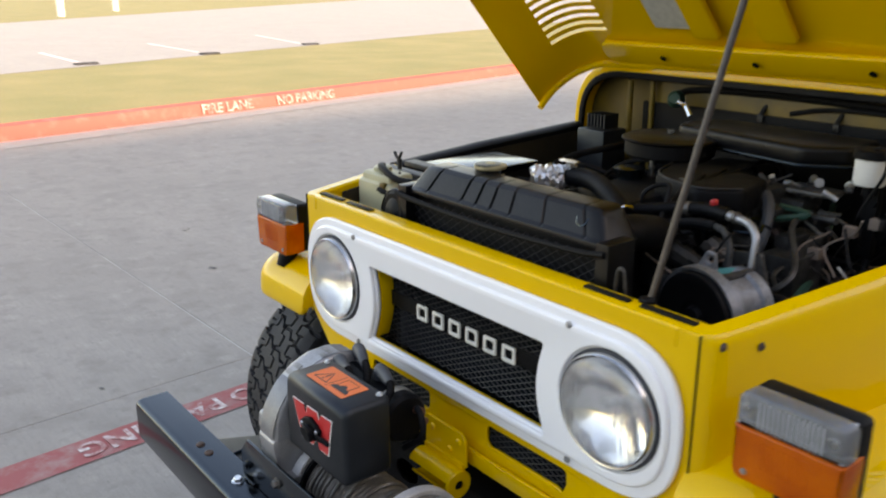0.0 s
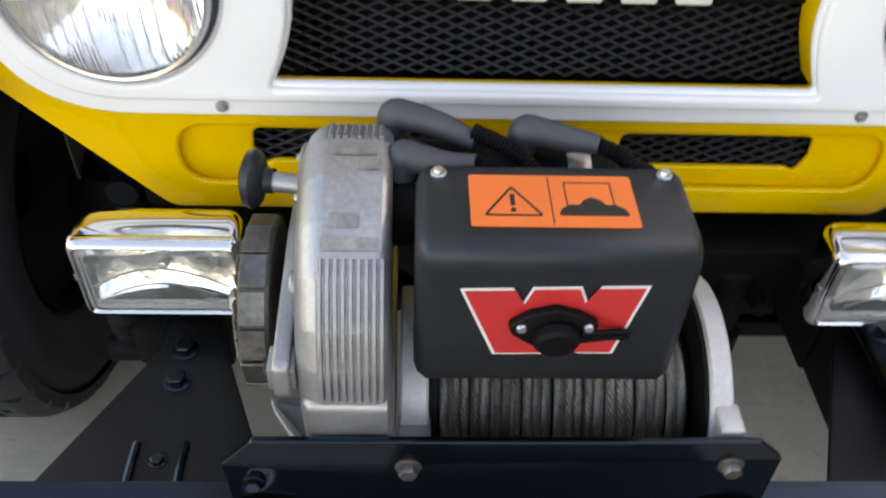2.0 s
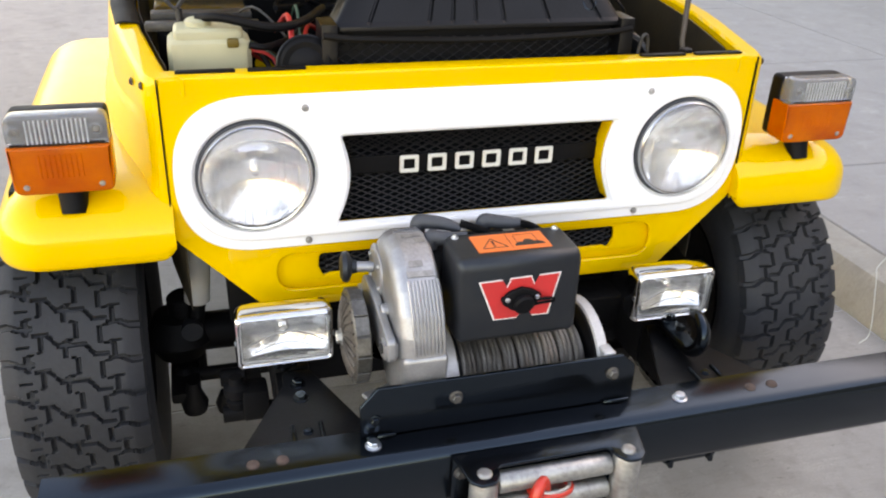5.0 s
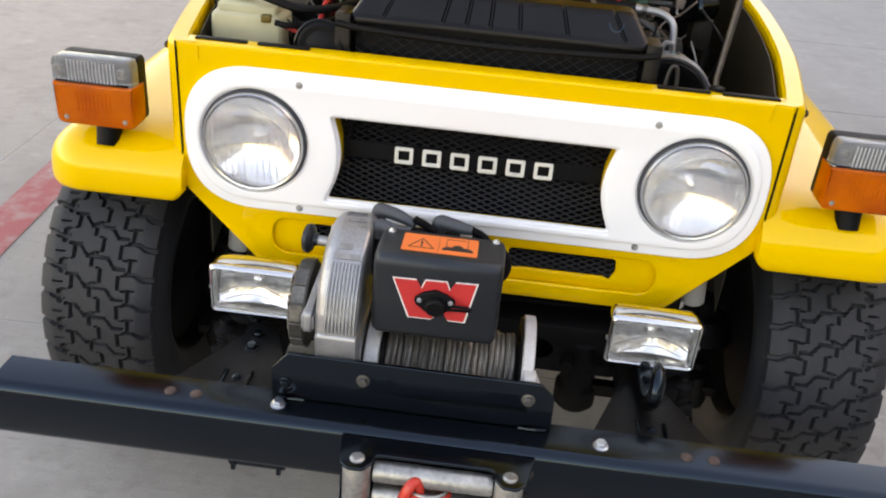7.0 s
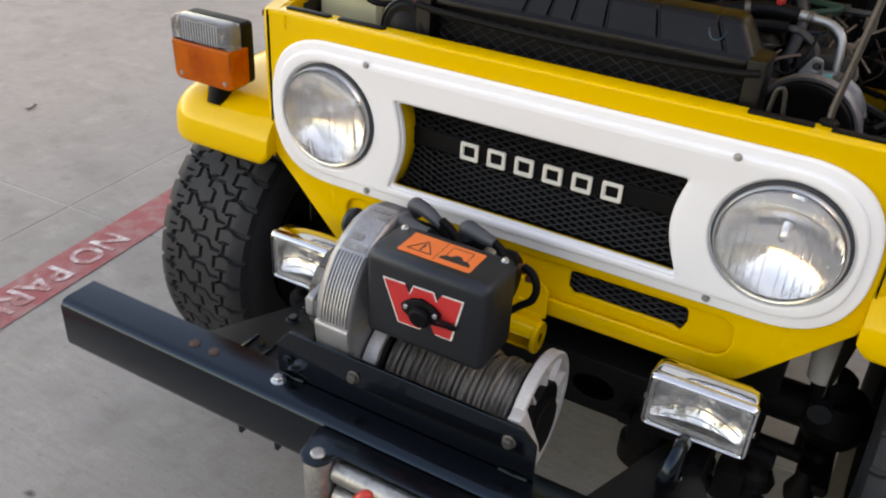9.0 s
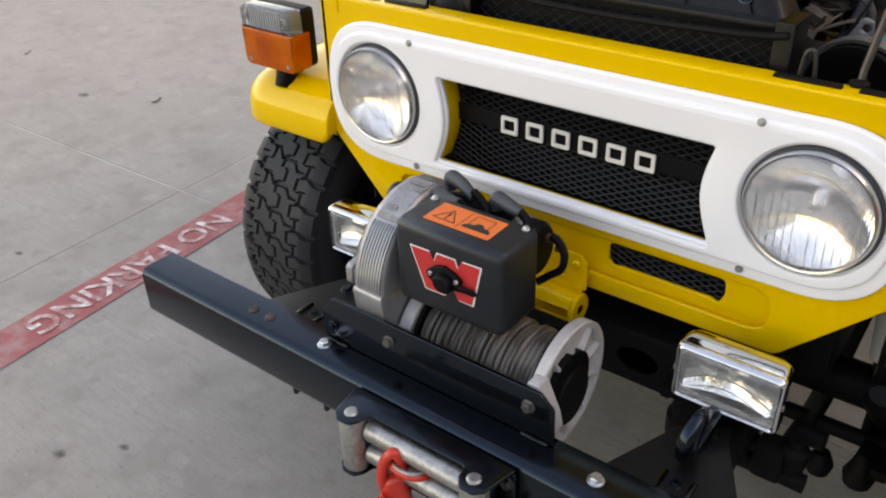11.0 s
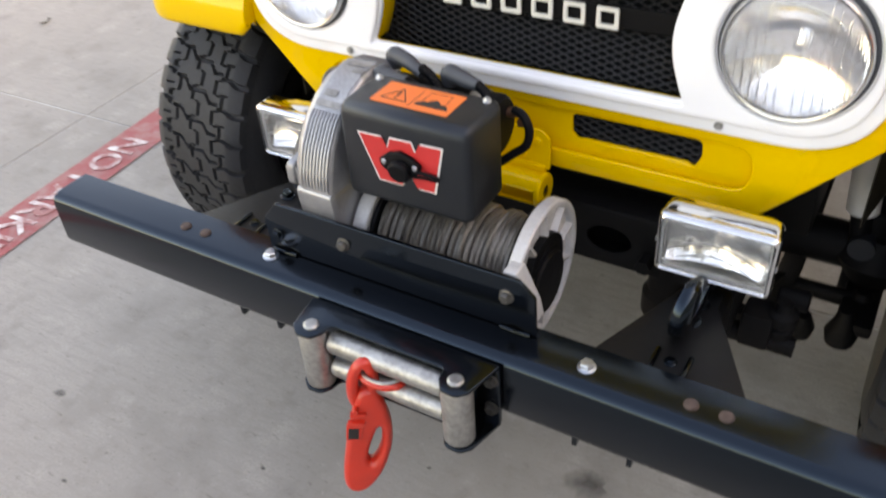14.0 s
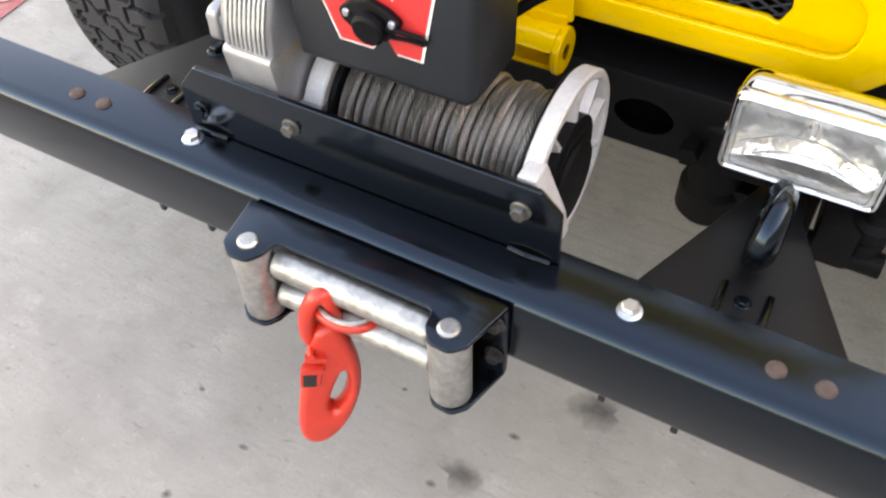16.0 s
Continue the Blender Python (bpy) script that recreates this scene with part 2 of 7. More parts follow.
def concrete_mat(name, base, dark, stain):
    m = bpy.data.materials.new(name)
    m.use_nodes = True
    nt = m.node_tree
    b = nt.nodes["Principled BSDF"]
    b.inputs["Roughness"].default_value = 0.85
    tc = nt.nodes.new("ShaderNodeTexCoord")
    col = None
    pale = tuple(min(c * 1.28, 0.6) for c in base)
    # clouds, patches, brushed streaks, pits and pale grains
    for scale, stretch, detail, lo, hi, to, amount in (
            (0.7, 1.0, 6, 0.35, 0.70, dark, 0.9), (2.6, 1.0, 9, 0.50, 0.68, stain, 0.42), (5.5, 1.0, 9, 0.52, 0.68, stain, 0.58), (13.0, 1.0, 7, 0.54, 0.70, stain, 0.60), (7.5, 1.0, 8, 0.55, 0.72, pale, 0.65),
            (9.0, 7.0, 6, 0.46, 0.72, dark, 0.9), (14.0, 9.0, 5, 0.56, 0.74, stain, 0.45), (28.0, 2.2, 5, 0.62, 0.69, stain, 0.75),
            (75.0, 1.6, 3, 0.63, 0.70, stain, 0.60), (48.0, 1.3, 4, 0.62, 0.72, pale, 0.38), (170.0, 1.0, 4, 0.40, 0.75, dark, 1.0)):
        n = nt.nodes.new("ShaderNodeTexNoise")
        n.inputs["Scale"].default_value, n.inputs["Detail"].default_value = scale, detail
        n.inputs["Roughness"].default_value = 0.62
        if stretch > 1:
            mp = nt.nodes.new("ShaderNodeMapping")
            mp.inputs["Rotation"].default_value, mp.inputs["Scale"].default_value = (0, 0, 0.12), (1, stretch, 1)
            nt.links.new(tc.outputs["Object"], mp.inputs["Vector"])
            nt.links.new(mp.outputs["Vector"], n.inputs["Vector"])
        else:
            nt.links.new(tc.outputs["Object"], n.inputs["Vector"])
        mr = nt.nodes.new("ShaderNodeMapRange")
        mr.inputs["From Min"].default_value, mr.inputs["From Max"].default_value, mr.inputs["To Max"].default_value = lo, hi, amount
        nt.links.new(n.outputs["Fac"], mr.inputs["Value"])
        mix = nt.nodes.new("ShaderNodeMix")
        mix.data_type = 'RGBA'
        if col is None:
            mix.inputs["A"].default_value = (*base, 1)
        else:
            nt.links.new(col, mix.inputs["A"])
        mix.inputs["B"].default_value = (*to, 1)
        nt.links.new(mr.outputs["Result"], mix.inputs["Factor"])
        col = mix.outputs["Result"]
    nt.links.new(col, b.inputs["Base Color"])
    n = nt.nodes.new("ShaderNodeTexNoise")
    n.inputs["Scale"].default_value, n.inputs["Detail"].default_value = 130, 6
    nt.links.new(tc.outputs["Object"], n.inputs["Vector"])
    bn = nt.nodes.new("ShaderNodeBump")
    bn.inputs["Strength"].default_value, bn.inputs["Distance"].default_value = 0.16, 0.003
    nt.links.new(n.outputs["Fac"], bn.inputs["Height"])
    nt.links.new(bn.outputs["Normal"], b.inputs["Normal"])
    return m


CONCRETE = concrete_mat("driveway_concrete", (0.358, 0.329, 0.296), (0.280, 0.257, 0.230), (0.180, 0.164, 0.146))
KERBCON = concrete_mat("kerb_concrete", (0.38, 0.35, 0.30), (0.30, 0.28, 0.24), (0.24, 0.21, 0.17))
PALECON = concrete_mat("pale_concrete", (0.37, 0.355, 0.335), (0.31, 0.295, 0.275), (0.25, 0.235, 0.22))


def worn_paint(name, color, under, scale, lo, hi):
    """Road paint worn through to the concrete in patches."""
    m = bpy.data.materials.new(name)
    m.use_nodes = True
    nt = m.node_tree
    b = nt.nodes["Principled BSDF"]
    b.inputs["Roughness"].default_value = 0.75
    tc = nt.nodes.new("ShaderNodeTexCoord")
    n = nt.nodes.new("ShaderNodeTexNoise")
    n.inputs["Scale"].default_value, n.inputs["Detail"].default_value, n.inputs["Roughness"].default_value = scale, 9, 0.7
    nt.links.new(tc.outputs["Object"], n.inputs["Vector"])
    mr = nt.nodes.new("ShaderNodeMapRange")
    mr.inputs["From Min"].default_value, mr.inputs["From Max"].default_value = lo, hi
    nt.links.new(n.outputs["Fac"], mr.inputs["Value"])
    mix = nt.nodes.new("ShaderNodeMix")
    mix.data_type = 'RGBA'
    mix.inputs["A"].default_value, mix.inputs["B"].default_value = (*color, 1), (*under, 1)
    nt.links.new(mr.outputs["Result"], mix.inputs["Factor"])
    nt.links.new(mix.outputs["Result"], b.inputs["Base Color"])
    return m


REDLINE = worn_paint("worn_red_paint", (0.36, 0.088, 0.086), (0.36, 0.27, 0.25), 9.0, 0.46, 0.74)
LINEWHITE = worn_paint("worn_white_paint", (0.66, 0.62, 0.60), (0.38, 0.16, 0.15), 15.0, 0.40, 0.55)
REDKERB = worn_paint("red_kerb_paint", (0.62, 0.10, 0.075), (0.5, 0.2, 0.16), 4.0, 0.55, 0.8)
KERBWHITE = worn_paint("kerb_white_paint", (0.70, 0.46, 0.42), (0.62, 0.15, 0.12), 12.0, 0.42, 0.62)
GRASS = material("dry_grass", (0.35, 0.29, 0.115), 0.9, grain=0.35, grain_scale=40, blotch=0.3, blotch_scale=0.8, tint=(0.25, 0.235, 0.080), bump=0.6, bump_scale=30)
BAYWHITE = worn_paint("bay_line_paint", (0.72, 0.68, 0.64), (0.45, 0.42, 0.39), 10.0, 0.45, 0.75)
BRICKWALL = material("plain_wall", (0.25, 0.22, 0.19), 0.85, blotch=0.2, blotch_scale=1.5, grain=0.2, grain_scale=30)
JOINT = material("joint_filler", (0.22, 0.21, 0.195), 0.9, blotch=0.5, blotch_scale=1.8, tint=(0.66, 0.64, 0.60))

# ---- mesh helpers ----
ORG = {}


def thing(name, base, label, category, group="", kind=""):
    """A top-level thing: an Empty at its base."""
    ob = new(name)
    ob.empty_display_size = 0.05
    ob.location = base
    ORG[ob] = Vector(base)
    return tagged(ob, label, category, group, kind)


def finish(bm, name, angle=35):
    bmesh.ops.recalc_face_normals(bm, faces=bm.faces[:])
    me = bpy.data.meshes.new(name)
    bm.to_mesh(me)
    bm.free()
    for p in me.polygons:
        p.use_smooth = True
    me.set_sharp_from_angle(angle=radians(angle))
    return me


def part(name, bm, mat, parent, label="", angle=35):
    """One mesh, given in world places, as a part of a thing or of a part."""
    me = finish(bm, name, angle)
    top = parent
    while top is not None and top.parent:
        top = top.parent
    if top is not None and top in ORG:
        me.transform(Matrix.Translation(-ORG[top]))
    me.materials.append(mat)
    ob = new(name, me)
    ob.parent = parent
    return tagged(ob, label)


def solo(name, bm, mat, label="", category="", kind="", group="", angle=35):
    """A thing that is a single mesh; its origin lies at the middle of its foot."""
    me = finish(bm, name, angle)
    co = np.array([v.co[:] for v in me.vertices])
    lo, hi = co.min(0), co.max(0)
    base = Vector(((lo[0] + hi[0]) / 2, (lo[1] + hi[1]) / 2, lo[2]))
    me.transform(Matrix.Translation(-base))
    me.materials.append(mat)
    ob = new(name, me)
    ob.location = base
    return tagged(ob, label, category, group, kind)


def join(*bms):
    out = bmesh.new()
    for b in bms:
        me = bpy.data.meshes.new("tmp")
        b.to_mesh(me)
        b.free()
        out.from_mesh(me)
        bpy.data.meshes.remove(me)
    return out


def moved(bm, m):
    bm.transform(m)
    return bm


def box(x0, x1, y0, y1, z0, z1, bevel=0.0, segs=2):
    bm = bmesh.new()
    bmesh.ops.create_cube(bm, size=1)
    bm.transform(Matrix.Translation(((x0 + x1) / 2, (y0 + y1) / 2, (z0 + z1) / 2)) @ Matrix.Diagonal((x1 - x0, y1 - y0, z1 - z0, 1)))
    if bevel > 0:
        bmesh.ops.bevel(bm, geom=bm.edges[:], offset=bevel, segments=segs, profile=0.6, affect='EDGES', clamp_overlap=True)
    return bm


def lathe(profile, segs=32, m=None, cap=True):
    """Turns (radius, height) pairs round the z axis."""
    bm = bmesh.new()
    rings = []
    for r, h in profile:
        if r < 1e-6:
            rings.append([bm.verts.new((0, 0, h))])
        else:
            rings.append([bm.verts.new((r * math.cos(2 * math.pi * i / segs), r * math.sin(2 * math.pi * i / segs), h)) for i in range(segs)])
    for a, b in zip(rings, rings[1:]):
        for i in range(segs):
            j = (i + 1) % segs
            if len(a) == 1 and len(b) > 1:
                bm.faces.new((a[0], b[i], b[j]))
            elif len(b) == 1 and len(a) > 1:
                bm.faces.new((a[i], b[0], a[j]))
            elif len(a) > 1:
                bm.faces.new((a[i], a[j], b[j], b[i]))
    if cap:
        for ring in (rings[0], rings[-1]):
            if len(ring) > 2:
                bm.faces.new(ring)
    if m is not None:
        bm.transform(m)
    return bm


def along(p, q):
    """A frame at p whose z axis points to q."""
    p, q = Vector(p), Vector(q)
    return Matrix.Translation(p) @ (q - p).to_track_quat('Z', 'Y').to_matrix().to_4x4()


def rod(p, q, r, segs=16, bevel=0.0):
    h = (Vector(q) - Vector(p)).length
    if bevel > 0:
        prof = [(r - bevel, 0), (r, bevel), (r, h - bevel), (r - bevel, h)]
    else:
        prof = [(r, 0), (r, h)]
    return lathe(prof, segs, along(p, q))


def smooth_path(points, n=8):
    pts = [Vector(p) for p in points]
    pts = [pts[0] * 2 - pts[1]] + pts + [pts[-1] * 2 - pts[-2]]
    out = []
    for i in range(1, len(pts) - 2):
        a, b, c, d = pts[i - 1:i + 3]
        for k in range(n):
            t = k / n
            out.append(0.5 * (2 * b + (c - a) * t + (2 * a - 5 * b + 4 * c - d) * t * t + (3 * b - 3 * c + d - a) * t ** 3))
    out.append(pts[-2])
    return out


def tube(points, r, segs=10, smooth=8, closed=False, squash=1.0):
    """A pipe along points; r is one radius or one for each point of the path."""
    points = [Vector([float(c) for c in p]) for p in points]
    pts = smooth_path(points, smooth) if smooth else points
    n = len(pts)
    radii = [r] * n if isinstance(r, (int, float)) else [float(v) for v in np.interp(np.linspace(0, len(r) - 1, n), range(len(r)), r)]
    bm = bmesh.new()
    rings, up = [], None
    for i, p in enumerate(pts):
        d = (pts[(i + 1) % n] - pts[i - 1]) if closed else (pts[min(i + 1, n - 1)] - pts[max(i - 1, 0)])
        d.normalize()
        if up is None:
            up = d.orthogonal().normalized()
        up = (up - d * up.dot(d)).normalized()
        side = d.cross(up)
        rings.append([bm.verts.new(p + radii[i] * (math.cos(2 * math.pi * k / segs) * up + squash * math.sin(2 * math.pi * k / segs) * side)) for k in range(segs)])
    pairs = list(zip(rings, rings[1:])) + ([(rings[-1], rings[0])] if closed else [])
    for a, b in pairs:
        for k in range(segs):
            bm.faces.new((a[k], a[(k + 1) % segs], b[(k + 1) % segs], b[k]))
    if not closed:
        bm.faces.new(rings[0])
        bm.faces.new(rings[-1])
    return bm


def plate(loops, thick, bevel=0.0, m=None, res=2):
    """A flat plate in xy from an outline and holes, rounded at its edges; its middle lies at z = 0."""
    cu = bpy.data.curves.new("tmp", 'CURVE')
    cu.dimensions, cu.fill_mode = '2D', 'BOTH'
    cu.extrude, cu.bevel_depth, cu.bevel_resolution = max(thick / 2 - bevel, 0.0), bevel, res
    cu.offset = -bevel
    for loop in loops:
        sp = cu.splines.new('POLY')
        sp.points.add(len(loop) - 1)
        for q, (x, y) in zip(sp.points, loop):
            q.co = (x, y, 0, 1)
        sp.use_cyclic_u = True
    ob = bpy.data.objects.new("tmp", cu)
    me = ob.to_mesh()
    bm = bmesh.new()
    bm.from_mesh(me)
    ob.to_mesh_clear()
    bpy.data.objects.remove(ob)
    bpy.data.curves.remove(cu)
    bmesh.ops.remove_doubles(bm, verts=bm.verts[:], dist=1e-5)
    if m is not None:
        bm.transform(m)
    return bm


FRONT = Matrix(((1, 0, 0, 0), (0, 0, -1, 0), (0, 1, 0, 0), (0, 0, 0, 1)))     # xy of a plate to xz, its face towards -y
SIDE = Matrix(((0, 0, -1, 0), (1, 0, 0, 0), (0, 1, 0, 0), (0, 0, 0, 1)))      # xy of a plate to yz, its face towards -x


def at_y(y):
    return Matrix.Translation((0, y, 0)) @ FRONT


def at_x(x):
    return Matrix.Translation((x, 0, 0)) @ SIDE


def at_z(z):
    return Matrix.Translation((0, 0, z))


def round_poly(pts, r, n=5):
    """A polygon with its corners rounded; r is one radius or one per corner."""
    out = []
    k = len(pts)
    for i in range(k):
        p, a, b = Vector(pts[i]), Vector(pts[i - 1]), Vector(pts[(i + 1) % k])
        rr = r if isinstance(r, (int, float)) else r[i]
        if rr <= 0:
            out.append(tuple(p))
            continue
        u, v = (a - p), (b - p)
        ang = u.angle(v) if u.length and v.length else math.pi
        d = min(rr / max(math.tan(ang / 2), 1e-3), u.length * 0.48, v.length * 0.48)
        s, e = p + u.normalized() * d, p + v.normalized() * d
        for j in range(n + 1):
            t = j / n
            out.append(tuple((1 - t) ** 2 * s + 2 * t * (1 - t) * p + t * t * e))
    return out


def circle(cx, cy, r, n=32):
    return [(cx + r * math.cos(2 * math.pi * i / n), cy + r * math.sin(2 * math.pi * i / n)) for i in range(n)]


def rrect(x0, x1, y0, y1, r, n=5):
    return round_poly([(x0, y0), (x1, y0), (x1, y1), (x0, y1)], r, n)


def loft(rings, closed=True, caps=True):
    """Skins rings of equal length."""
    bm = bmesh.new()
    vs = [[bm.verts.new(p) for p in ring] for ring in rings]
    n = len(vs[0])
    for a, b in zip(vs, vs[1:]):
        for i in range(n if closed else n - 1):
            j = (i + 1) % n
            bm.faces.new((a[i], a[j], b[j], b[i]))
    if caps and closed:
        bm.faces.new(vs[0])
        bm.faces.new(vs[-1])
    return bm


def sheet(rings, thick):
    """An open skin of rings, thickened."""
    bm = loft(rings, closed=False, caps=False)
    bmesh.ops.recalc_face_normals(bm, faces=bm.faces[:])
    bmesh.ops.solidify(bm, geom=bm.faces[:], thickness=thick)
    return bm


def hexbolt(p, d, r=0.009, h=0.007, washer=True, dome=False):
    """A bolt head at p, sticking out along d."""
    p, d = Vector(p), Vector(d).normalized()
    m = along(p, p + d)
    bits = []
    base = 0.0
    if washer:
        bits.append(lathe([(r * 1.35, 0), (r * 1.35, 0.0015), (r * 1.25, 0.002)], 20, m))
        base = 0.0018
    if dome:
        bits.append(lathe([(r, base), (r * 0.97, base + h * 0.4), (r * 0.75, base + h * 0.85), (0, base + h)], 20, m, cap=False))
    else:
        bits.append(lathe([(r, base), (r, base + h * 0.8), (r * 0.86, base + h), (0, base + h)], 6, m, cap=False))
    return join(*bits)


def lettering(text, size, depth, m):
    """A mesh of words in the built-in font, centred, facing +z before m."""
    cu = bpy.data.curves.new("tmp", 'FONT')
    cu.body, cu.size, cu.extrude, cu.align_x, cu.align_y = text, size, depth, 'CENTER', 'CENTER'
    cu.resolution_u, cu.offset = 3, size * 0.018
    ob = bpy.data.objects.new("tmp", cu)
    me = ob.to_mesh()
    bm = bmesh.new()
    bm.from_mesh(me)
    ob.to_mesh_clear()
    bpy.data.objects.remove(ob)
    bpy.data.curves.remove(cu)
    bm.transform(m)
    return bm

# ---- ground ----
def quad_sheet(x0, x1, y0, y1, z):
    bm = bmesh.new()
    bm.faces.new([bm.verts.new(p) for p in ((x0, y0, z), (x1, y0, z), (x1, y1, z), (x0, y1, z))])
    return bm


def strip_ground(name, near, far, z, mat, label, n=24):
    """A strip of ground between two lines x(y), from y = -40 to 400."""
    ys = [-40 + 440 * (i / n) ** 2 for i in range(n + 1)]
    bm = loft([[(far(y), y, z), (near(y), y, z)] for y in ys], closed=False, caps=False)
    return solo(name, bm, mat, label, name.split("_")[0], kind="structure")


# the base sheet reaches the horizon; slabs, grass and kerbs lie on it
tagged(solo("ground", quad_sheet(-1500, 1500, -1500, 1500, -0.06), GRASS), "dry grassy ground reaching the horizon", "ground", kind="structure")

JX, JY, SLAB, SKEW = -1.79, 0.425, 4.0, 0.055   # the joints run askew to the truck
road = thing("driveway", (0, 0, 0), "weathered grey concrete driveway of large jointed slabs", "driveway", kind="structure")
part("joint_filler", quad_sheet(-12, 1.44, -14, 30, -0.0025), JOINT, road, "dark filler in the joints")


def kerb_line(y):
    """The road's far edge, where the red kerb stands."""
    return -7.72 - 0.17 * y - 0.0035 * y * y if y < 12 else -10.264 - 0.254 * (y - 12)


def skewed(x, y):
    """A place on the slabs' own grid, laid into the world about the crossing of the joints."""
    return JX + (x - JX) - SKEW * (y - JY), JY + (y - JY) + 0.5 * SKEW * (x - JX)


xs = [1.43, JX, JX - SLAB, JX - 2 * SLAB]
for i in range(3):
    for j in range(-3, 6):
        y0, y1 = JY + SLAB * j, JY + SLAB * (j + 1)
        g = 0.002
        corners = [skewed(xs[i + 1] + g, y0 + g), skewed(xs[i] - g, y0 + g), skewed(xs[i] - g, y1 - g), skewed(xs[i + 1] + g, y1 - g)]
        corners = [(min(x, 1.43) if i or k in (0, 3) else 1.43, y) for k, (x, y) in enumerate(corners)]
        corners = [(max(x, kerb_line(y) - 0.2), y) for x, y in corners]
        if corners[1][0] - corners[0][0] < 0.1 or corners[2][0] - corners[3][0] < 0.1:
            continue
        bm = bmesh.new()
        f = bm.faces.new([bm.verts.new((x, y, 0)) for x, y in corners])
        ex = bmesh.ops.extrude_face_region(bm, geom=[f])
        bmesh.ops.translate(bm, verts=[v for v in ex["geom"] if isinstance(v, bmesh.types.BMVert)], vec=(0, 0, -0.05))
        bmesh.ops.recalc_face_normals(bm, faces=bm.faces[:])
        bmesh.ops.bevel(bm, geom=[e for e in bm.edges if all(v.co.z > -0.01 for v in e.verts)], offset=0.0025, segments=1, affect='EDGES')
        part("slab", bm, CONCRETE, road)

# worn red fire-lane line beside the car, with its words
LX, LSLOPE = -1.474, -0.085
line = thing("fire_lane_line", (LX, 0, 0.0), "worn red painted fire lane stripe on the concrete", "road marking")
bm = loft([[(LX - 0.077 + LSLOPE * y, y, 0.0035), (LX + 0.077 + LSLOPE * y, y, 0.0035)] for y in [-9 + 0.5 * k for k in range(60)]], closed=False, caps=False)
part("stripe", bm, REDLINE, line)


def stripe_words(text, y, length, height):
    """Stencilled words along the stripe, read from the far side."""
    bm = lettering(text, 0.1, 0.0004, Matrix())
    co = np.array([v.co[:] for v in bm.verts])
    w, h = co[:, 0].max() - co[:, 0].min(), co[:, 1].max() - co[:, 1].min()
    place = Matrix.Translation((LX - 0.004 + LSLOPE * y, y, 0.006)) @ pose(0, 0, 0, 0, 0, -90 + math.degrees(-LSLOPE)) @ Matrix.Diagonal((length / w, height / h, 1, 1))
    return part("lettering", moved(bm, place), LINEWHITE, line, "worn white stencilled words")


stripe_words("NO PARKING", 0.011, 0.735, 0.098)
stripe_words("FIRE LANE", 1.72, 0.66, 0.098)
stripe_words("FIRE LANE", -2.6, 0.66, 0.098)


def kerb_ring(y, line_x, side, w, h):
    x = line_x(y)
    return [(x + side * a, y, b) for a, b in ((0.0, -0.05), (0.0, 0.0), (0.025, h * 0.75), (0.045, h * 0.95), (0.07, h), (w, h), (w, -0.05))]


ys = [-14 + 1.0 * i for i in range(60)]
far_kerb = thing("far_kerb", (kerb_line(3), 3, 0), "red painted kerb with white fire lane words", "kerb", kind="structure")
part("kerb_stone", loft([kerb_ring(y, kerb_line, -1, 0.22, 0.15) for y in ys]), REDKERB, far_kerb)
part("gutter", loft([[(kerb_line(y) + 0.004, y, 0.006), (kerb_line(y) + 0.42, y, 0.005)] for y in ys], closed=False, caps=False), PALECON, far_kerb, "pale concrete gutter strip")
for words, y in (("FIRE LANE", 3.35), ("NO PARKING", 4.55)):
    slope = math.degrees(math.atan2(1, (kerb_line(y + 0.5) - kerb_line(y - 0.5))))
    m = Matrix.Translation((kerb_line(y) + 0.004, y, 0.075)) @ pose(0, 0, 0, 0, 0, slope) @ pose(0, 0, 0, 80, 0, 0)
    part("lettering", lettering(words, 0.16, 0.0005, m), KERBWHITE, far_kerb, "white stencilled words")


def grass_far(y):
    return -13.0 - 0.40 * y if y < 60 else -37.0 - 0.2 * (y - 60)


def road_far(y):
    return -29.5 - 0.95 * max(y, -10) if y < 100 else -124.5 - 0.3 * (y - 100)


strip_ground("verge_grass", lambda y: kerb_line(min(y, 45)) - 0.20 - max(y - 45, 0) * 0.25, grass_far, 0.12, GRASS, "dry yellowish mown grass verge behind the kerb")
strip_ground("road_beyond", grass_far, road_far, 0.125, PALECON, "pale sunlit concrete road beyond the verge")
strip_ground("field_grass", road_far, lambda y: -1400.0, 0.13, GRASS, "dry grass field beyond the far road")

# pavement on the wall's side
near_line = lambda y: 1.435 + 0.0 * y
near_kerb = thing("near_kerb", (1.5, 0, 0), "stained plain concrete kerb along the pavement", "kerb", kind="structure")
part("kerb_stone", loft([kerb_ring(y, near_line, 1, 0.17, 0.14) for y in ys]), KERBCON, near_kerb)
pavement = thing("pavement", (3, 0, 0), "pale concrete pavement beside the kerb", "pavement", kind="structure")
for j in range(-6, 14):
    part("paving_slab", box(1.612, 3.6, 1.30 + 1.5 * j + 0.004, 1.30 + 1.5 * (j + 1) - 0.004, 0.02, 0.142, 0.004, 1), PALECON, pavement)
part("paving_rear", box(3.608, 6.9, -14, 30, 0.0, 0.141), PALECON, pavement)
# wall out of view, added and sized so its shadow covers the truck
wall = thing("shade_wall", (9, 0, 0), "plain unseen wall added to shade the truck", "wall", kind="structure")
part("masonry", box(WALL_X, WALL_X + 1.0, -30, 26, -0.05, WALL_H), BRICKWALL, wall)

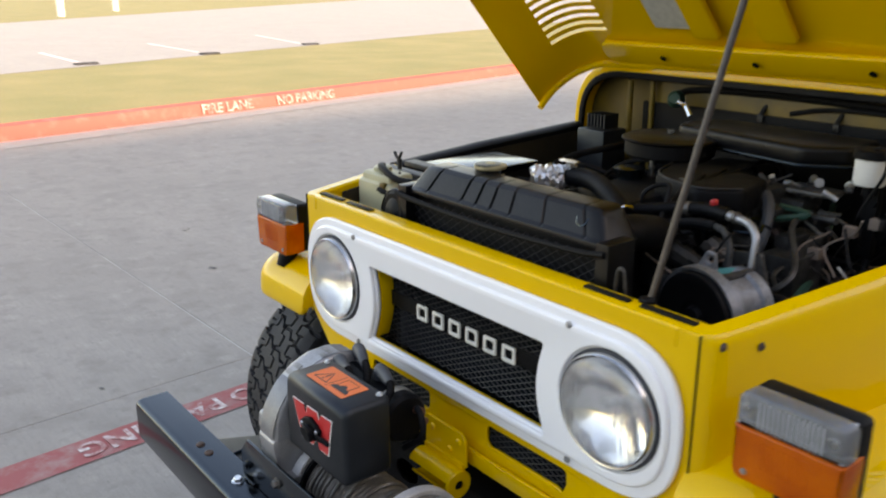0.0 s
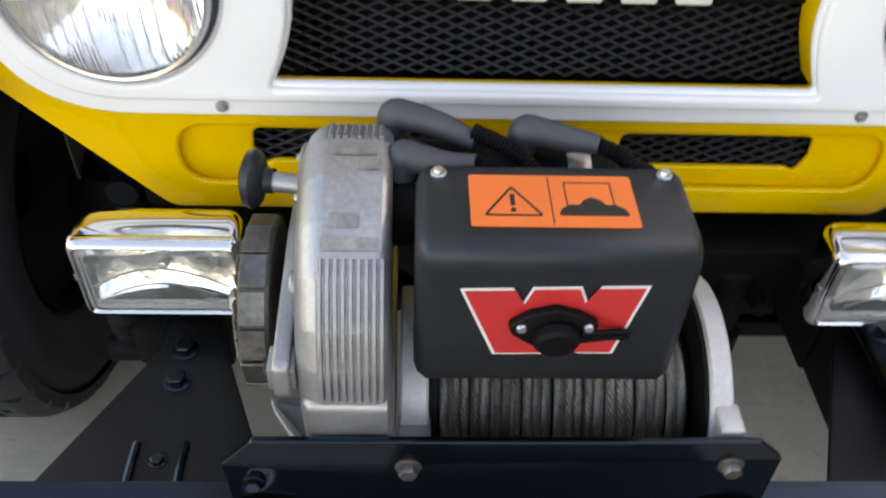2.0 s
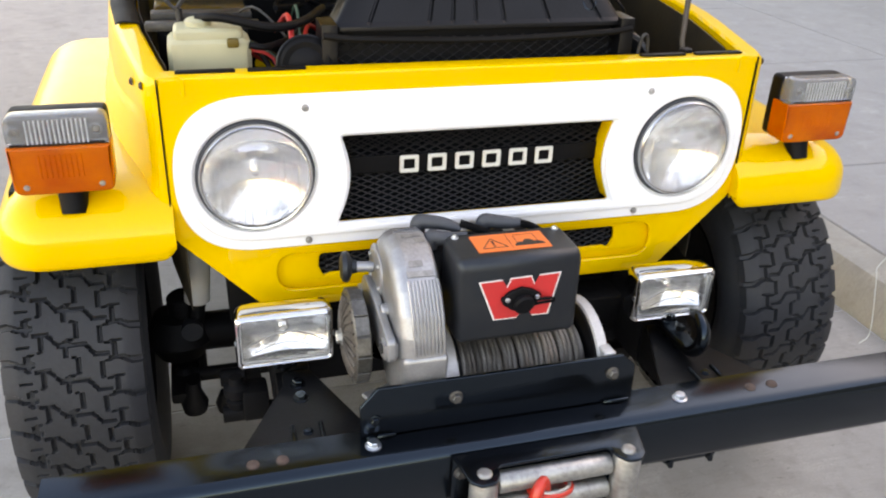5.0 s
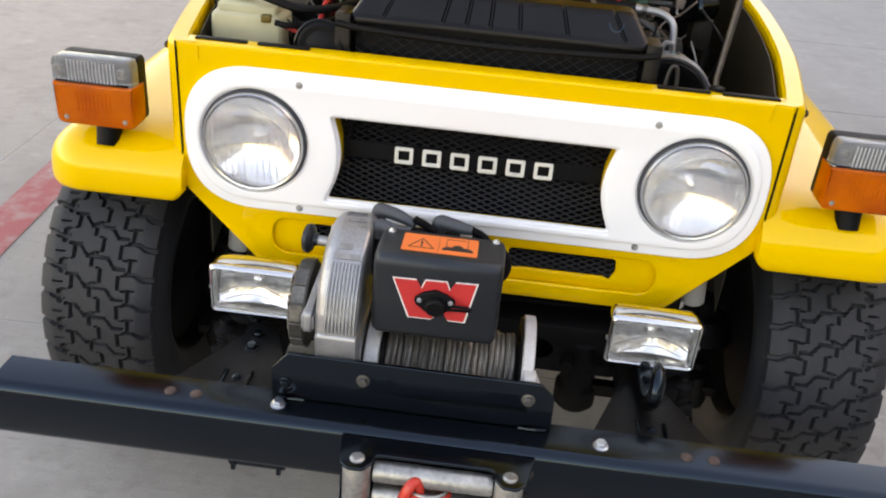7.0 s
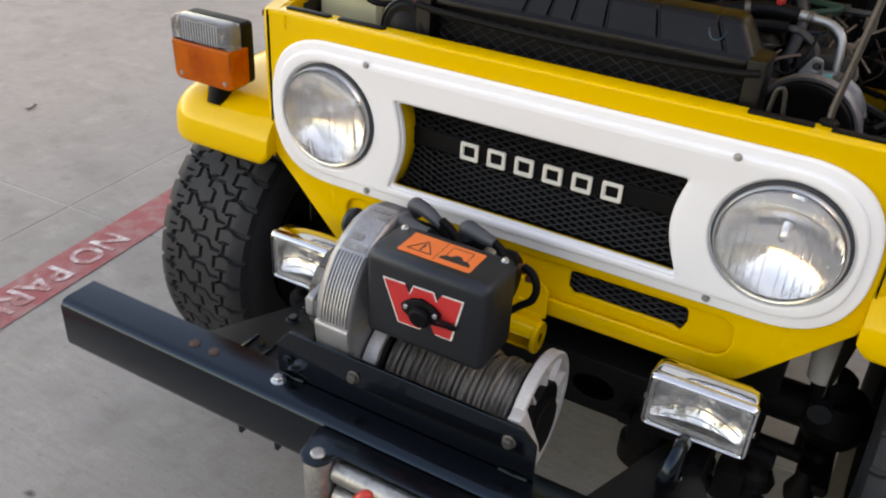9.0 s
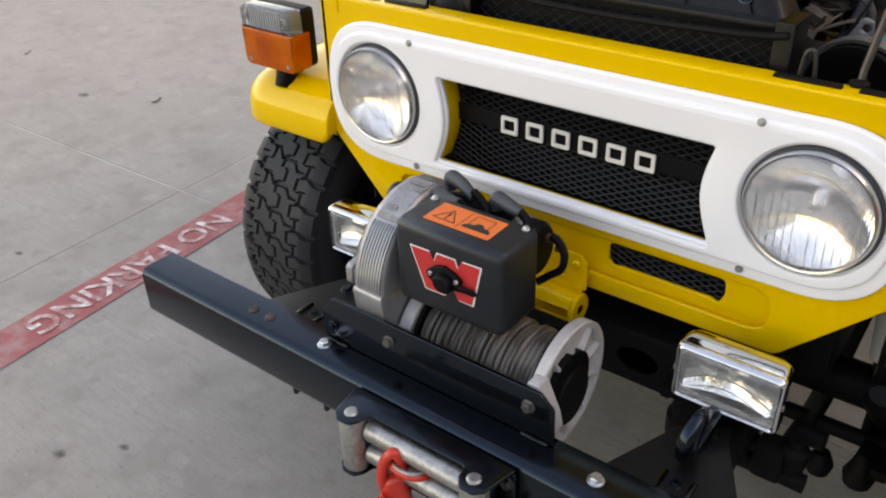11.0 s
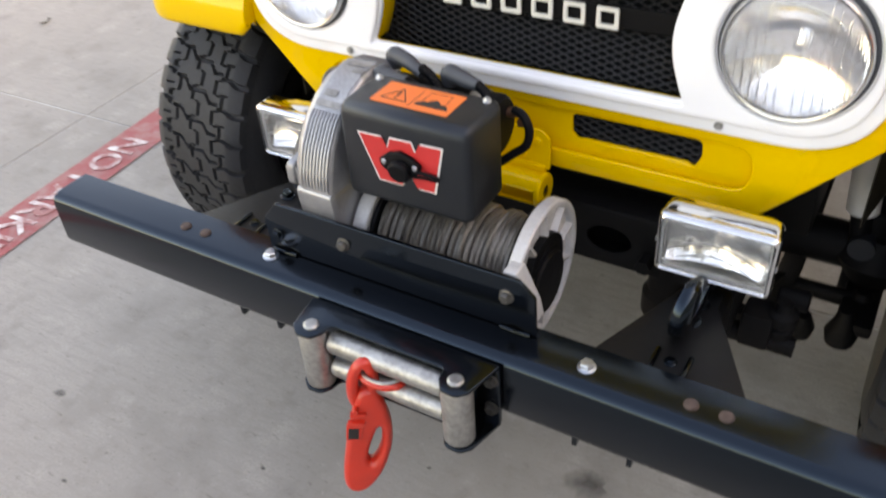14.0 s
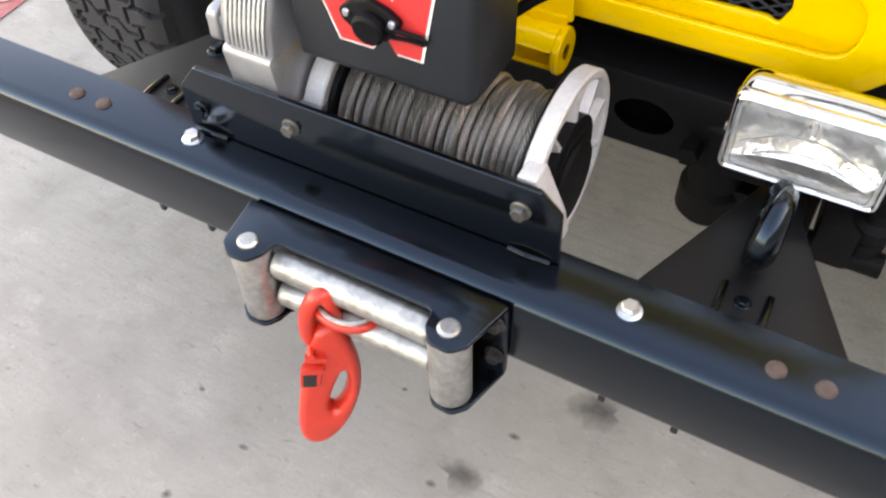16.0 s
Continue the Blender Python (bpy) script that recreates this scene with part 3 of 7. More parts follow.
# thin dry cable lying over the kerb
solo("cord", tube([(1.34, 0.33, 0.004), (1.40, 0.36, 0.02), (1.44, 0.43, 0.15), (1.53, 0.52, 0.147), (1.70, 0.60, 0.146), (2.0, 0.64, 0.146)], 0.0020, 6), PAPER, "thin pale cord lying over the kerb", "cord")

# stains, leaves and spots on the concrete
STAIN = material("ground_blot", (0.085, 0.08, 0.075), 0.8, blotch=0.5, blotch_scale=30, tint=(0.14, 0.13, 0.12))
sn = STAIN.node_tree
s_tc, s_map, s_len, s_noise, s_add, s_mr = (sn.nodes.new(k) for k in ("ShaderNodeTexCoord", "ShaderNodeVectorMath", "ShaderNodeVectorMath", "ShaderNodeTexNoise", "ShaderNodeMath", "ShaderNodeMapRange"))
s_map.operation, s_len.operation, s_add.operation = 'MULTIPLY_ADD', 'LENGTH', 'ADD'
s_map.inputs[1].default_value, s_map.inputs[2].default_value = (2, 2, 0), (-1, -1, 0)
sn.links.new(s_tc.outputs["Generated"], s_map.inputs[0])
sn.links.new(s_map.outputs[0], s_len.inputs[0])
s_noise.inputs["Scale"].default_value, s_noise.inputs["Detail"].default_value = 38, 6
sn.links.new(s_tc.outputs["Object"], s_noise.inputs["Vector"])
sn.links.new(s_len.outputs["Value"], s_add.inputs[0])
sn.links.new(s_noise.outputs["Fac"], s_add.inputs[1])
for key, val in (("From Min", 0.55), ("From Max", 1.30), ("To Min", 0.75), ("To Max", 0.0)):
    s_mr.inputs[key].default_value = val
sn.links.new(s_add.outputs[0], s_mr.inputs["Value"])
sn.links.new(s_mr.outputs["Result"], sn.nodes["Principled BSDF"].inputs["Alpha"])
LEAF = material("dry_leaf", (0.06, 0.045, 0.03), 0.8)
rnd = random.Random(7)


def blot(x, y, r, stretch=1.0):
    bm = bmesh.new()
    a0 = rnd.random() * 6
    vs = []
    for k in range(18):
        a = 2 * math.pi * k / 18
        rr = r * (0.7 + 0.5 * noise.noise(Vector((math.cos(a) * 1.3 + x * 9, math.sin(a) * 1.3 + y * 7, 3))))
        vs.append(bm.verts.new((x + rr * math.cos(a + a0), y + rr * stretch * math.sin(a + a0), 0.0025)))
    bm.faces.new(vs)
    return bm


# mostly dried oil; the wide blot at (0.215, -0.173) is just a darker patch
for x, y, r in ((-0.948, -0.572, 0.034), (-1.866, -0.155, 0.032), (-2.95, 0.765, 0.075), (-1.1, -0.68, 0.012), (0.134, -0.264, 0.017), (-0.261, -0.578, 0.016), (-0.209, -0.467, 0.015), (0.101, -0.35, 0.062), (-0.323, -0.641, 0.014), (0.215, -0.173, 0.075), (-0.849, -0.471, 0.030), (-0.65, -0.62, 0.014), (0.063, -0.385, 0.016), (-0.327, -0.418, 0.012), (-0.049, -0.270, 0.010)):
    solo("oil_spot", blot(x, y, r, 0.7), STAIN, "dark spot on the concrete, mostly dried oil", "stain")
for x, y in ((-2.587, 0.902), (-3.735, 0.94)):
    bm = sheet([[(x + 0.03 * a * math.cos(y * 9) - 0.010 * b, y + 0.03 * a * math.sin(y * 9) + 0.010 * b * (1 - a * a), 0.006 + 0.006 * a * a) for b in (-1, 0, 1)] for a in (-1, -0.5, 0, 0.5, 1)], 0.001)
    solo("leaf", bm, LEAF, "small dark dry leaf on the concrete", "leaf", group="fallen leaves")

# far road: bay lines with dark stops at their ends, two pale poles in the field
WHEELSTOP = material("dark_wheel_stop", (0.05, 0.05, 0.055), 0.8, blotch=0.3, blotch_scale=5)
for x, y, u, v in ((-14.78, 3.65, -18.3, 3.75), (-15.64, 6.34, -19.8, 6.6), (-16.97, 9.45, -21.5, 10.3)):
    solo("bay_line", sheet([[(x - 0.4, y - 0.05, 0.131), (x - 0.4, y + 0.05, 0.131)], [(u, v - 0.05, 0.131), (u, v + 0.05, 0.131)]], 0.001), BAYWHITE, "white parking bay line on the far road", "road marking", group="bay lines")
    solo("wheel_stop", box(x - 0.08, x + 0.08, y - 0.20, y + 0.20, 0.125, 0.165, 0.02), WHEELSTOP, "low dark rubber stop on the far road", "wheel stop", group="wheel stops")
POLE = material("pale_pole", (0.62, 0.62, 0.60), 0.5, blotch=0.1)
for x, y in ((-42.3, 10.7), (-50.4, 15.9)):
    solo("pole", rod((x, y, 0.1), (x, y, 7.0), 0.17, 12), POLE, "pale metal pole standing in the field", "pole", group="poles")

# ---- the vehicle ----
CZ = 0.804                                   # height of the lamps' middle
truck = thing("off_road_truck", (0, 0.5, 0), "yellow vintage off-road truck with white grille bezel and raised hood", "truck")


def stadium(hl, hh, r, cz, n=10):
    return round_poly([(-hl, cz - hh), (hl, cz - hh), (hl, cz + hh), (-hl, cz + hh)], r, n)


def grille_hole(grow=0.0, rounded=True):
    """The opening between the lamps: straight above and below, bowed inwards at both sides."""
    top, bot, g = 0.864 + grow, 0.704 - grow, grow
    right = []
    for k in range(13):
        t = k / 12
        z = bot + (top - bot) * t
        x = 0.263 - 0.009 * t - 0.019 * math.sin(math.pi * t) + g
        right.append((x, z))
    pts = right + [(-x, z) for x, z in reversed(right)]
    return round_poly(pts, [0.010] + [0.0] * 11 + [0.010, 0.010] + [0.0] * 11 + [0.010], 4) if rounded else pts


# outer skin of the front
skin_outline = round_poly([(-0.541, 0.972), (-0.541, 0.690), (-0.392, 0.535), (0.392, 0.535), (0.541, 0.690), (0.541, 0.972)], [0.004, 0.03, 0.03, 0.03, 0.03, 0.004])
recess = rrect(-0.372, 0.372, 0.570, 0.644, 0.034, 6)
skin_holes = [circle(0.40, CZ, 0.099, 40), circle(-0.40, CZ, 0.099, 40), grille_hole(0.004), recess]
part("front_panel", plate([skin_outline] + skin_holes, 0.010, 0.004, at_y(0.017)), YELLOW, truck, "yellow painted front panel")
slot_r = round_poly([(0.089, 0.634), (0.295, 0.634), (0.297, 0.608), (0.288, 0.587), (0.276, 0.593), (0.112, 0.593), (0.101, 0.590), (0.090, 0.601)], 0.010)
slot_l = [(-x, z) for x, z in reversed(slot_r)]
part("recessed_panel", plate([rrect(-0.385, 0.385, 0.558, 0.656, 0.04), slot_r, slot_l], 0.008, 0.003, at_y(0.027)), YELLOW, truck)
for s in (-1, 1):
    bow = [(s * x, z) for x, z in grille_hole(0.002, False)[:13]]
    part("grille_cheek", plate([bow + [(s * 0.292, bow[-1][1]), (s * 0.292, bow[0][1])]], 0.034, 0.002, at_y(0.030)), YELLOW, truck)
# top fold with its rubber strips
part("top_flange", box(-0.541, 0.541, 0.014, 0.056, 0.966, 0.9725, 0.003), YELLOW, truck)
part("inner_lip", box(-0.541, 0.541, 0.052, 0.056, 0.935, 0.970, 0.001), YELLOW, truck)
for x0, x1 in ((-0.513, -0.420), (-0.400, -0.306), (0.307, 0.398), (0.420, 0.518)):
    part("rubber_strip", box(x0, x1, 0.030, 0.044, 0.970, 0.9765, 0.002), DULLBLACK, truck, "black rubber hood rest strip")

# white bezel: a rim with a raised face
hole_l, hole_r = circle(-0.40, CZ, 0.0955, 48), circle(0.40, CZ, 0.0955, 48)
bezel = part("bezel", plate([stadium(0.532, 0.138, 0.133, 0.802, 14), hole_l, hole_r, grille_hole()], 0.012, 0.005, at_y(0.006), 3), WHITE, truck, "glossy white grille bezel")
part("raised_face", plate([stadium(0.514, 0.119, 0.116, 0.804, 14), circle(-0.40, CZ, 0.101, 48), circle(0.40, CZ, 0.101, 48), grille_hole(0.004)], 0.012, 0.005, at_y(-0.001), 3), WHITE, bezel)
for x, z in ((-0.315, 0.920), (0.315, 0.920), (-0.316, 0.677), (0.319, 0.678)):
    part("bezel_screw", hexbolt((x, -0.0065 if z > 0.8 else -0.001, z), (0, -1, 0), 0.0046, 0.003, dome=True), ZINC, bezel, "small dull steel screw")


def diamond_mesh(x0, x1, z0, z1, y, w, h, t=0.00105, clip=None):
    """Expanded metal: crossing slanted strands, pinched at their knots."""
    bm = bmesh.new()
    nx, nz = int((x1 - x0) / w) + 2, int((z1 - z0) / h) + 2

    def strand(a, b):
        d = Vector((b[0] - a[0], 0, b[1] - a[1]))
        s = Vector((-d.z, 0, d.x)).normalized() * t
        tw = Vector((0, t * 0.9, 0))
        s = (s if s.z > 0 else -s) + tw
        vs = [bm.verts.new(v) for v in (Vector((a[0], y, a[1])) - s, Vector((b[0], y, b[1])) - s, Vector((b[0], y, b[1])) + s, Vector((a[0], y, a[1])) + s)]
        f = bm.faces.new(vs)
    for i in range(nx):
        for j in range(nz):
            cx, cz = x0 + i * w, z0 + j * h
            knots = [(cx, cz), (cx + w / 2, cz + h / 2), (cx + w, cz), (cx + w / 2, cz - h / 2)]
            for a, b in ((knots[0], knots[1]), (knots[1], knots[2]), (knots[2], knots[3]), (knots[3], knots[0])):
                if all(x0 - 0.001 <= p[0] <= x1 + 0.001 and z0 - 0.001 <= p[1] <= z1 + 0.001 for p in (a, b)) and (clip is None or clip(a) and clip(b)):
                    strand(a, b)
    bmesh.ops.solidify(bm, geom=bm.faces[:], thickness=0.003)
    return bm


part("grille_mesh", diamond_mesh(-0.276, 0.276, 0.69, 0.878, 0.046, 0.0250, 0.0118), GRILLEBLACK, truck, "black expanded metal grille mesh")
part("slot_mesh", diamond_mesh(0.085, 0.301, 0.580, 0.642, 0.034, 0.0250, 0.0118), GRILLEBLACK, truck, "black expanded metal mesh")
part("slot_mesh", diamond_mesh(-0.301, -0.085, 0.580, 0.642, 0.034, 0.0250, 0.0118), GRILLEBLACK, truck, "black expanded metal mesh")
# badge bar with six plain chips in place of the maker's letters
badge = part("badge_bar", plate([rrect(-0.272, 0.272, 0.777, 0.811, 0.003)], 0.005, 0.002, at_y(0.042)), DULLBLACK, truck, "black badge bar across the grille")
for k in range(6):
    x = -0.127 + k * 0.0520
    part("badge_chip", plate([rrect(x - 0.0175, x + 0.0175, 0.793 - 0.0165, 0.793 + 0.0165, 0.004), rrect(x - 0.0105, x + 0.0105, 0.793 - 0.0095, 0.793 + 0.0095, 0.002)], 0.005, 0.0015, at_y(0.0355)), LETTERWHITE, badge, "off-white plain badge chip")


def headlight(side):
    cx = 0.40 * side
    m = Matrix.Translation((cx, 0.0, CZ)) @ pose(0, 0, 0, 90)      # turned about the y axis, z of the profile towards -y
    ring = part("headlight", lathe([(0.0945, -0.02), (0.0945, 0.004), (0.0935, 0.012), (0.0905, 0.0165), (0.0878, 0.0155), (0.0862, 0.011), (0.0862, -0.01)], 64, m, cap=False), RINGSTEEL, truck, "round sealed headlight with steel ring")
    part("gasket", lathe([(0.0942, -0.002), (0.0942, 0.0055), (0.0962, 0.0060), (0.0985, 0.002), (0.0985, -0.002)], 64, m, cap=False), BOOTRUBBER, ring, "dark grey rubber gasket")
    lens = [(0.088, 0.013)] + [(0.088 * math.sin(a), 0.013 + 0.020 * (math.cos(a) - math.cos(1.571)) ) for a in [1.4, 1.2, 1.0, 0.8, 0.6, 0.4, 0.2]] + [(0, 0.033)]
    lens = [(r, z - 0.0035) for r, z in reversed(lens)] + lens
    part("lens", lathe(lens, 48, m, cap=False), FLUTED, ring, "clear domed headlight glass")
    flutes = []
    for k in range(-6, 7):
        x = k * 0.0115
        if k == 0:
            continue
        h = math.sqrt(0.0815 ** 2 - x * x)
        flutes.append(tube([(cx + x, -(0.0085 + 0.020 * math.sqrt(max(1 - (x * x + z * z) / 0.088 ** 2, 0))), CZ + z) for z in np.linspace(-h, h * (0.2 if abs(k) < 3 else 1.0), 9)], 0.0013, 6, 0))
    part("lens_flutes", join(*flutes), GLASS, ring, "upright flutes in the glass")
    bowl = [(0.0875, 0.008)] + [(r, 0.008 - 0.040 * (1 - (r / 0.0875) ** 2)) for r in (0.078, 0.066, 0.053, 0.04, 0.026, 0.012)] + [(0.0, -0.032)]
    part("reflector", lathe(bowl, 64, m, cap=False), HEADBOWL, ring, "mirrored bowl")
    part("bulb_shield", lathe([(0.0, -0.014), (0.006, -0.016), (0.007, -0.022), (0.007, -0.031)], 20, m, cap=False), CHROME, ring)
    return ring


headlight(-1)
headlight(1)


def fender(side):
    """Wing: one pressed skin with a rounded nose, a rounded outer corner and a short skirt."""
    y0, R, OUT = -0.016, 0.085, 0.828 + 0.006 * side
    gs = [0, 0.02, 0.045, 0.075, 0.11, 0.2, 0.4, 0.55, 0.68, 0.78, 0.85, 0.905, 0.945, 0.972, 0.99, 1.0]
    ts = [0, 0.0015, 0.005, 0.011, 0.020, 0.032, 0.048, 0.068, 0.092, 0.125, 0.18, 0.30, 0.50, 0.75, 1.006]
    rows = []
    for t in ts:
        y = y0 + t
        c = R - math.sqrt(max(R * R - (R - t) ** 2, 0.0)) if t < R else 0.0
        full = OUT + 0.02 * min(max(y, 0) / 0.5, 1)
        out, inn = full - c, 0.5385 if y < 0.25 else 0.5385 + 0.085 * (y - 0.25) / 0.75
        row = []
        for g in gs:
            x = inn + (out - inn) * g
            dx, dy = full - x, t
            d = R - math.hypot(R - dx, R - dy) if dx < R and dy < R else min(dx, dy)
            k = 1 - min(max(d, 0) / 0.115, 1)
            row.append((x, y, 0.704 + 0.080 * math.sqrt(max(1 - k * k, 0)) + 0.026 * max(y, 0)))
        rows.append(row)
    bm = bmesh.new()
    vs = [[bm.verts.new((side * x, y, z)) for x, y, z in row] for row in rows]
    for a, b in zip(vs, vs[1:]):
        for i in range(len(gs) - 1):
            bm.faces.new((a[i], a[i + 1], b[i + 1], b[i]))
    edge = [vs[0][i] for i in range(len(gs))] + [r[-1] for r in vs[1:]]
    prev = edge
    n = len(edge)
    for dz, push in ((0.690, 0.001), (0.676, 0.001), (0.668, -0.002), (0.665, -0.008), (0.667, -0.016)):
        cur = []
        for i, v in enumerate(edge):
            a, b = edge[max(i - 1, 0)].co, edge[min(i + 1, n - 1)].co
            tan = Vector((b.x - a.x, b.y - a.y, 0)).normalized()
            nor = Vector((tan.y, -tan.x, 0)) * side
            lift = 0.020 * max(0.0, 1 - (abs(v.co.x) - 0.5385) / 0.026) ** 2 if v.co.y < 0.01 else 0.0
            lift = min(lift, 0.700 - dz)
            cur.append(bm.verts.new((v.co.x + nor.x * push, v.co.y + nor.y * push, dz + lift + 0.012 * max(v.co.y, 0))))
        for i in range(n - 1):
            bm.faces.new((prev[i], prev[i + 1], cur[i + 1], cur[i]))
        prev = cur
    bmesh.ops.recalc_face_normals(bm, faces=bm.faces[:])
    bmesh.ops.solidify(bm, geom=bm.faces[:], thickness=0.003)
    part("fender_end", plate([round_poly([(-0.014, 0.690), (-0.0145, 0.706), (-0.008, 0.730), (0.006, 0.750), (0.035, 0.768), (0.10, 0.782), (0.10, 0.71), (0.004, 0.688)], 0.003)], 0.003, 0.001, at_x(side * 0.5395)), YELLOW, truck)
    return part("fender", bm, YELLOW, truck, "yellow painted front fender", 60)


fender(-1)
fender(1)


BAYSIDE = ((0.013, 0.543, 0.972, 0.0), (0.016, 0.552, 0.972, 0.0), (0.026, 0.562, 0.972, 0.001), (0.045, 0.569, 0.973, 0.003), (0.10, 0.580, 0.977, 0.010), (0.2, 0.598, 0.985, 0.026), (0.3, 0.614, 0.992, 0.040), (0.45, 0.630, 0.998, 0.052), (0.6, 0.636, 1.008, 0.058), (1.0, 0.634, 1.030, 0.060))


def apron(side):
    """Side of the engine bay, from the front panel back to the cowl, with a rounded front corner and a folded top."""
    rows = []
    for y, x, top, flare in BAYSIDE:
        pts = [(x + flare, 0.68 if y < 0.25 else 0.74), (x + flare * 0.8, 0.76), (x + flare * 0.35, 0.87), (x + flare * 0.08, top - 0.016), (x - 0.002, top - 0.007), (x - 0.009, top), (x - 0.038, top + 0.001), (x - 0.043, top - 0.004), (x - 0.043, top - 0.03)]
        rows.append([(side * a, y, b) for a, b in pts])
    part("side_panel", sheet(rows, 0.003), YELLOW, truck, "yellow engine bay side panel")
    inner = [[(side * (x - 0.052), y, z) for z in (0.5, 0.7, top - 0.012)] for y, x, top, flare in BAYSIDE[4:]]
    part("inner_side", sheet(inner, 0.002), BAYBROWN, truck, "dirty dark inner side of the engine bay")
    for y, z, dx in ((0.10, 0.955, 0.583), (0.033, 0.966, 0.565)):
        part("panel_screw", hexbolt((side * dx, y, z - 0.01), (side, 0, 0), 0.005, 0.003, dome=True), RUST, truck, "small rusty screw")


apron(-1)
apron(1)
# dull black strip over the left fold and its inner drop, from y = 0.3 back
seal = [[(-x + a, y, top + b) for a, b in ((0.001, 0.002), (0.006, 0.006), (0.020, 0.008), (0.040, 0.006), (0.0475, 0.0), (0.0475, -0.034))] for y, x, top, flare in BAYSIDE[6:]]
part("hood_seal", sheet(seal, 0.003), DULLBLACK, truck, "dull black strip along the left side panel fold")
for s in (-1, 1):
    part("seam_gap", box(s * 0.5425 - 0.0008, s * 0.5425 + 0.0008, 0.0105, 0.02, 0.69, 0.97), DULLBLACK, truck)


# cowl: an arch with a rubber seal, firewall behind
def arch(hw, top, bottom, r, n=8):
    return round_poly([(-hw, bottom), (hw, bottom), (hw, top), (-hw, top)], [0.0, 0.0, r, r], n)


HY, HZ = 1.0, 1.222
part("cowl", plate([arch(0.628, HZ, 0.70, 0.17), arch(0.600, HZ - 0.028, 0.74, 0.15)], 0.05, 0.006, at_y(HY + 0.03)), YELLOW, truck, "yellow arched cowl")
part("cowl_seal", plate([arch(0.606, HZ - 0.022, 0.76, 0.155), arch(0.588, HZ - 0.040, 0.765, 0.14)], 0.012, 0.004, at_y(HY + 0.002)), DULLBLACK, truck, "black rubber seal")
part("firewall", plate([arch(0.626, HZ - 0.004, 0.50, 0.168)], 0.006, 0.001, at_y(HY + 0.060)), BRONZE, truck, "dirty yellow firewall, darkened for the bay's shade")
part("cowl_top", box(-0.60, 0.60, HY + 0.05, HY + 0.30, HZ - 0.03, HZ, 0.012), YELLOW, truck)
part("scuttle", box(-0.60, 0.60, HY + 0.09, HY + 0.32, 0.50, HZ - 0.035, 0.02), YELLOW, truck)


def hood():
    """Raised hood: a bowed lid with louvres in its shoulders, hinged at the cowl."""
    L, hw, drop, r = 0.96, 0.630, 0.185, 0.16
    sec = []
    for k in range(4):
        sec.append((-hw, -drop + (drop - r) * k / 4))
    for k in range(13):
        a = math.pi / 2 * k / 12
        sec.append((-hw + r - r * math.cos(a), -r + r * math.sin(a)))
    mid = [(-hw + r + (2 * hw - 2 * r) * k / 10, 0.012 * math.sin(math.pi * k / 10)) for k in (0.45, 1, 2, 3, 4, 5, 6, 7, 8, 9, 9.55)]
    sec = sec + mid + [(-x, z) for x, z in reversed(sec)]
    ys = [0, 0.02, 0.05, 0.10]
    v = 0.135
    marks = []
    for k in range(10):
        marks += [(v, v + 0.013)]
        ys += [v, v + 0.013]
        v += 0.027
    ys += [0.45, 0.55, 0.65, 0.75, 0.85, 0.92, L]
    tilt = Matrix.Translation((0, HY - 0.005, HZ)) @ pose(0, 0, 0, -45)
    bm = bmesh.new()
    grid = []
    for y in ys:
        w = 1 - 0.10 * (y / L)
        grid.append([bm.verts.new((x * w, -y, z)) for x, z in sec])
    n = len(sec)
    for i in range(len(ys) - 1):
        mid_y = (ys[i] + ys[i + 1]) / 2
        cut = any(a < mid_y < b for a, b in marks)
        for j in range(n - 1):
            if cut and (9 <= j <= 16 or n - 18 <= j <= n - 11):
                continue
            bm.faces.new((grid[i][j], grid[i][j + 1], grid[i + 1][j + 1], grid[i + 1][j]))
    bmesh.ops.recalc_face_normals(bm, faces=bm.faces[:])
    bmesh.ops.solidify(bm, geom=bm.faces[:], thickness=0.0025)
    bm.transform(tilt)
    lid = part("hood", bm, YELLOW, truck, "raised yellow hood, louvred at its shoulders", 50)
    # pressed bracing on the underside
    def brace(loops, z, th, name="brace"):
        b = plate(loops, th, 0.005)
        b.transform(tilt @ Matrix.Translation((0, 0, z)))
        return part(name, b, YELLOW, lid)
    brace([rrect(-0.46, 0.46, -0.105, -0.03, 0.03)], -0.012, 0.018)
    brace([rrect(0.06, 0.15, -0.90, -0.14, 0.02)], -0.014, 0.016)
    brace([rrect(-0.125, -0.05, -0.90, -0.14, 0.02)], -0.014, 0.016)
    brace([rrect(-0.42, 0.42, -0.93, -0.84, 0.03)], -0.014, 0.018)
    lips = []
    for y0 in (0.012,):
        ring = [Vector((x * 0.985, -y0, z - 0.012)) for x, z in sec]
        b = tube(ring, 0.010, 8, 0)
        b.transform(tilt)
        lips.append(b)
    part("rear_rim", join(*lips), YELLOW, lid)
    b = plate([rrect(-0.245, -0.132, -0.36, -0.160, 0.004)], 0.001, 0.0)
    b.transform(tilt @ Matrix.Translation((0, 0, -0.004)))
    part("service_label", b, PAPER, lid, "faded pale service label")
    for x in (-0.25, 0.02, 0.30):
        b = lathe([(0.009, 0), (0.009, 0.002), (0, 0.002)], 12, cap=False)
        b.transform(tilt @ Matrix.Translation((x, -0.07, -0.0275)) @ pose(0, 0, 0, 180))
        part("drain_hole", b, DULLBLACK, lid)
    return lid


hood()
PROP_TOP = (0.520, 0.263, 1.905)
prop = part("prop_rod", tube([(0.413, 0.060, 0.955), (0.412, 0.075, 0.99), PROP_TOP], 0.0054, 8, 0), RODSTEEL, truck, "thin brown steel hood prop rod")
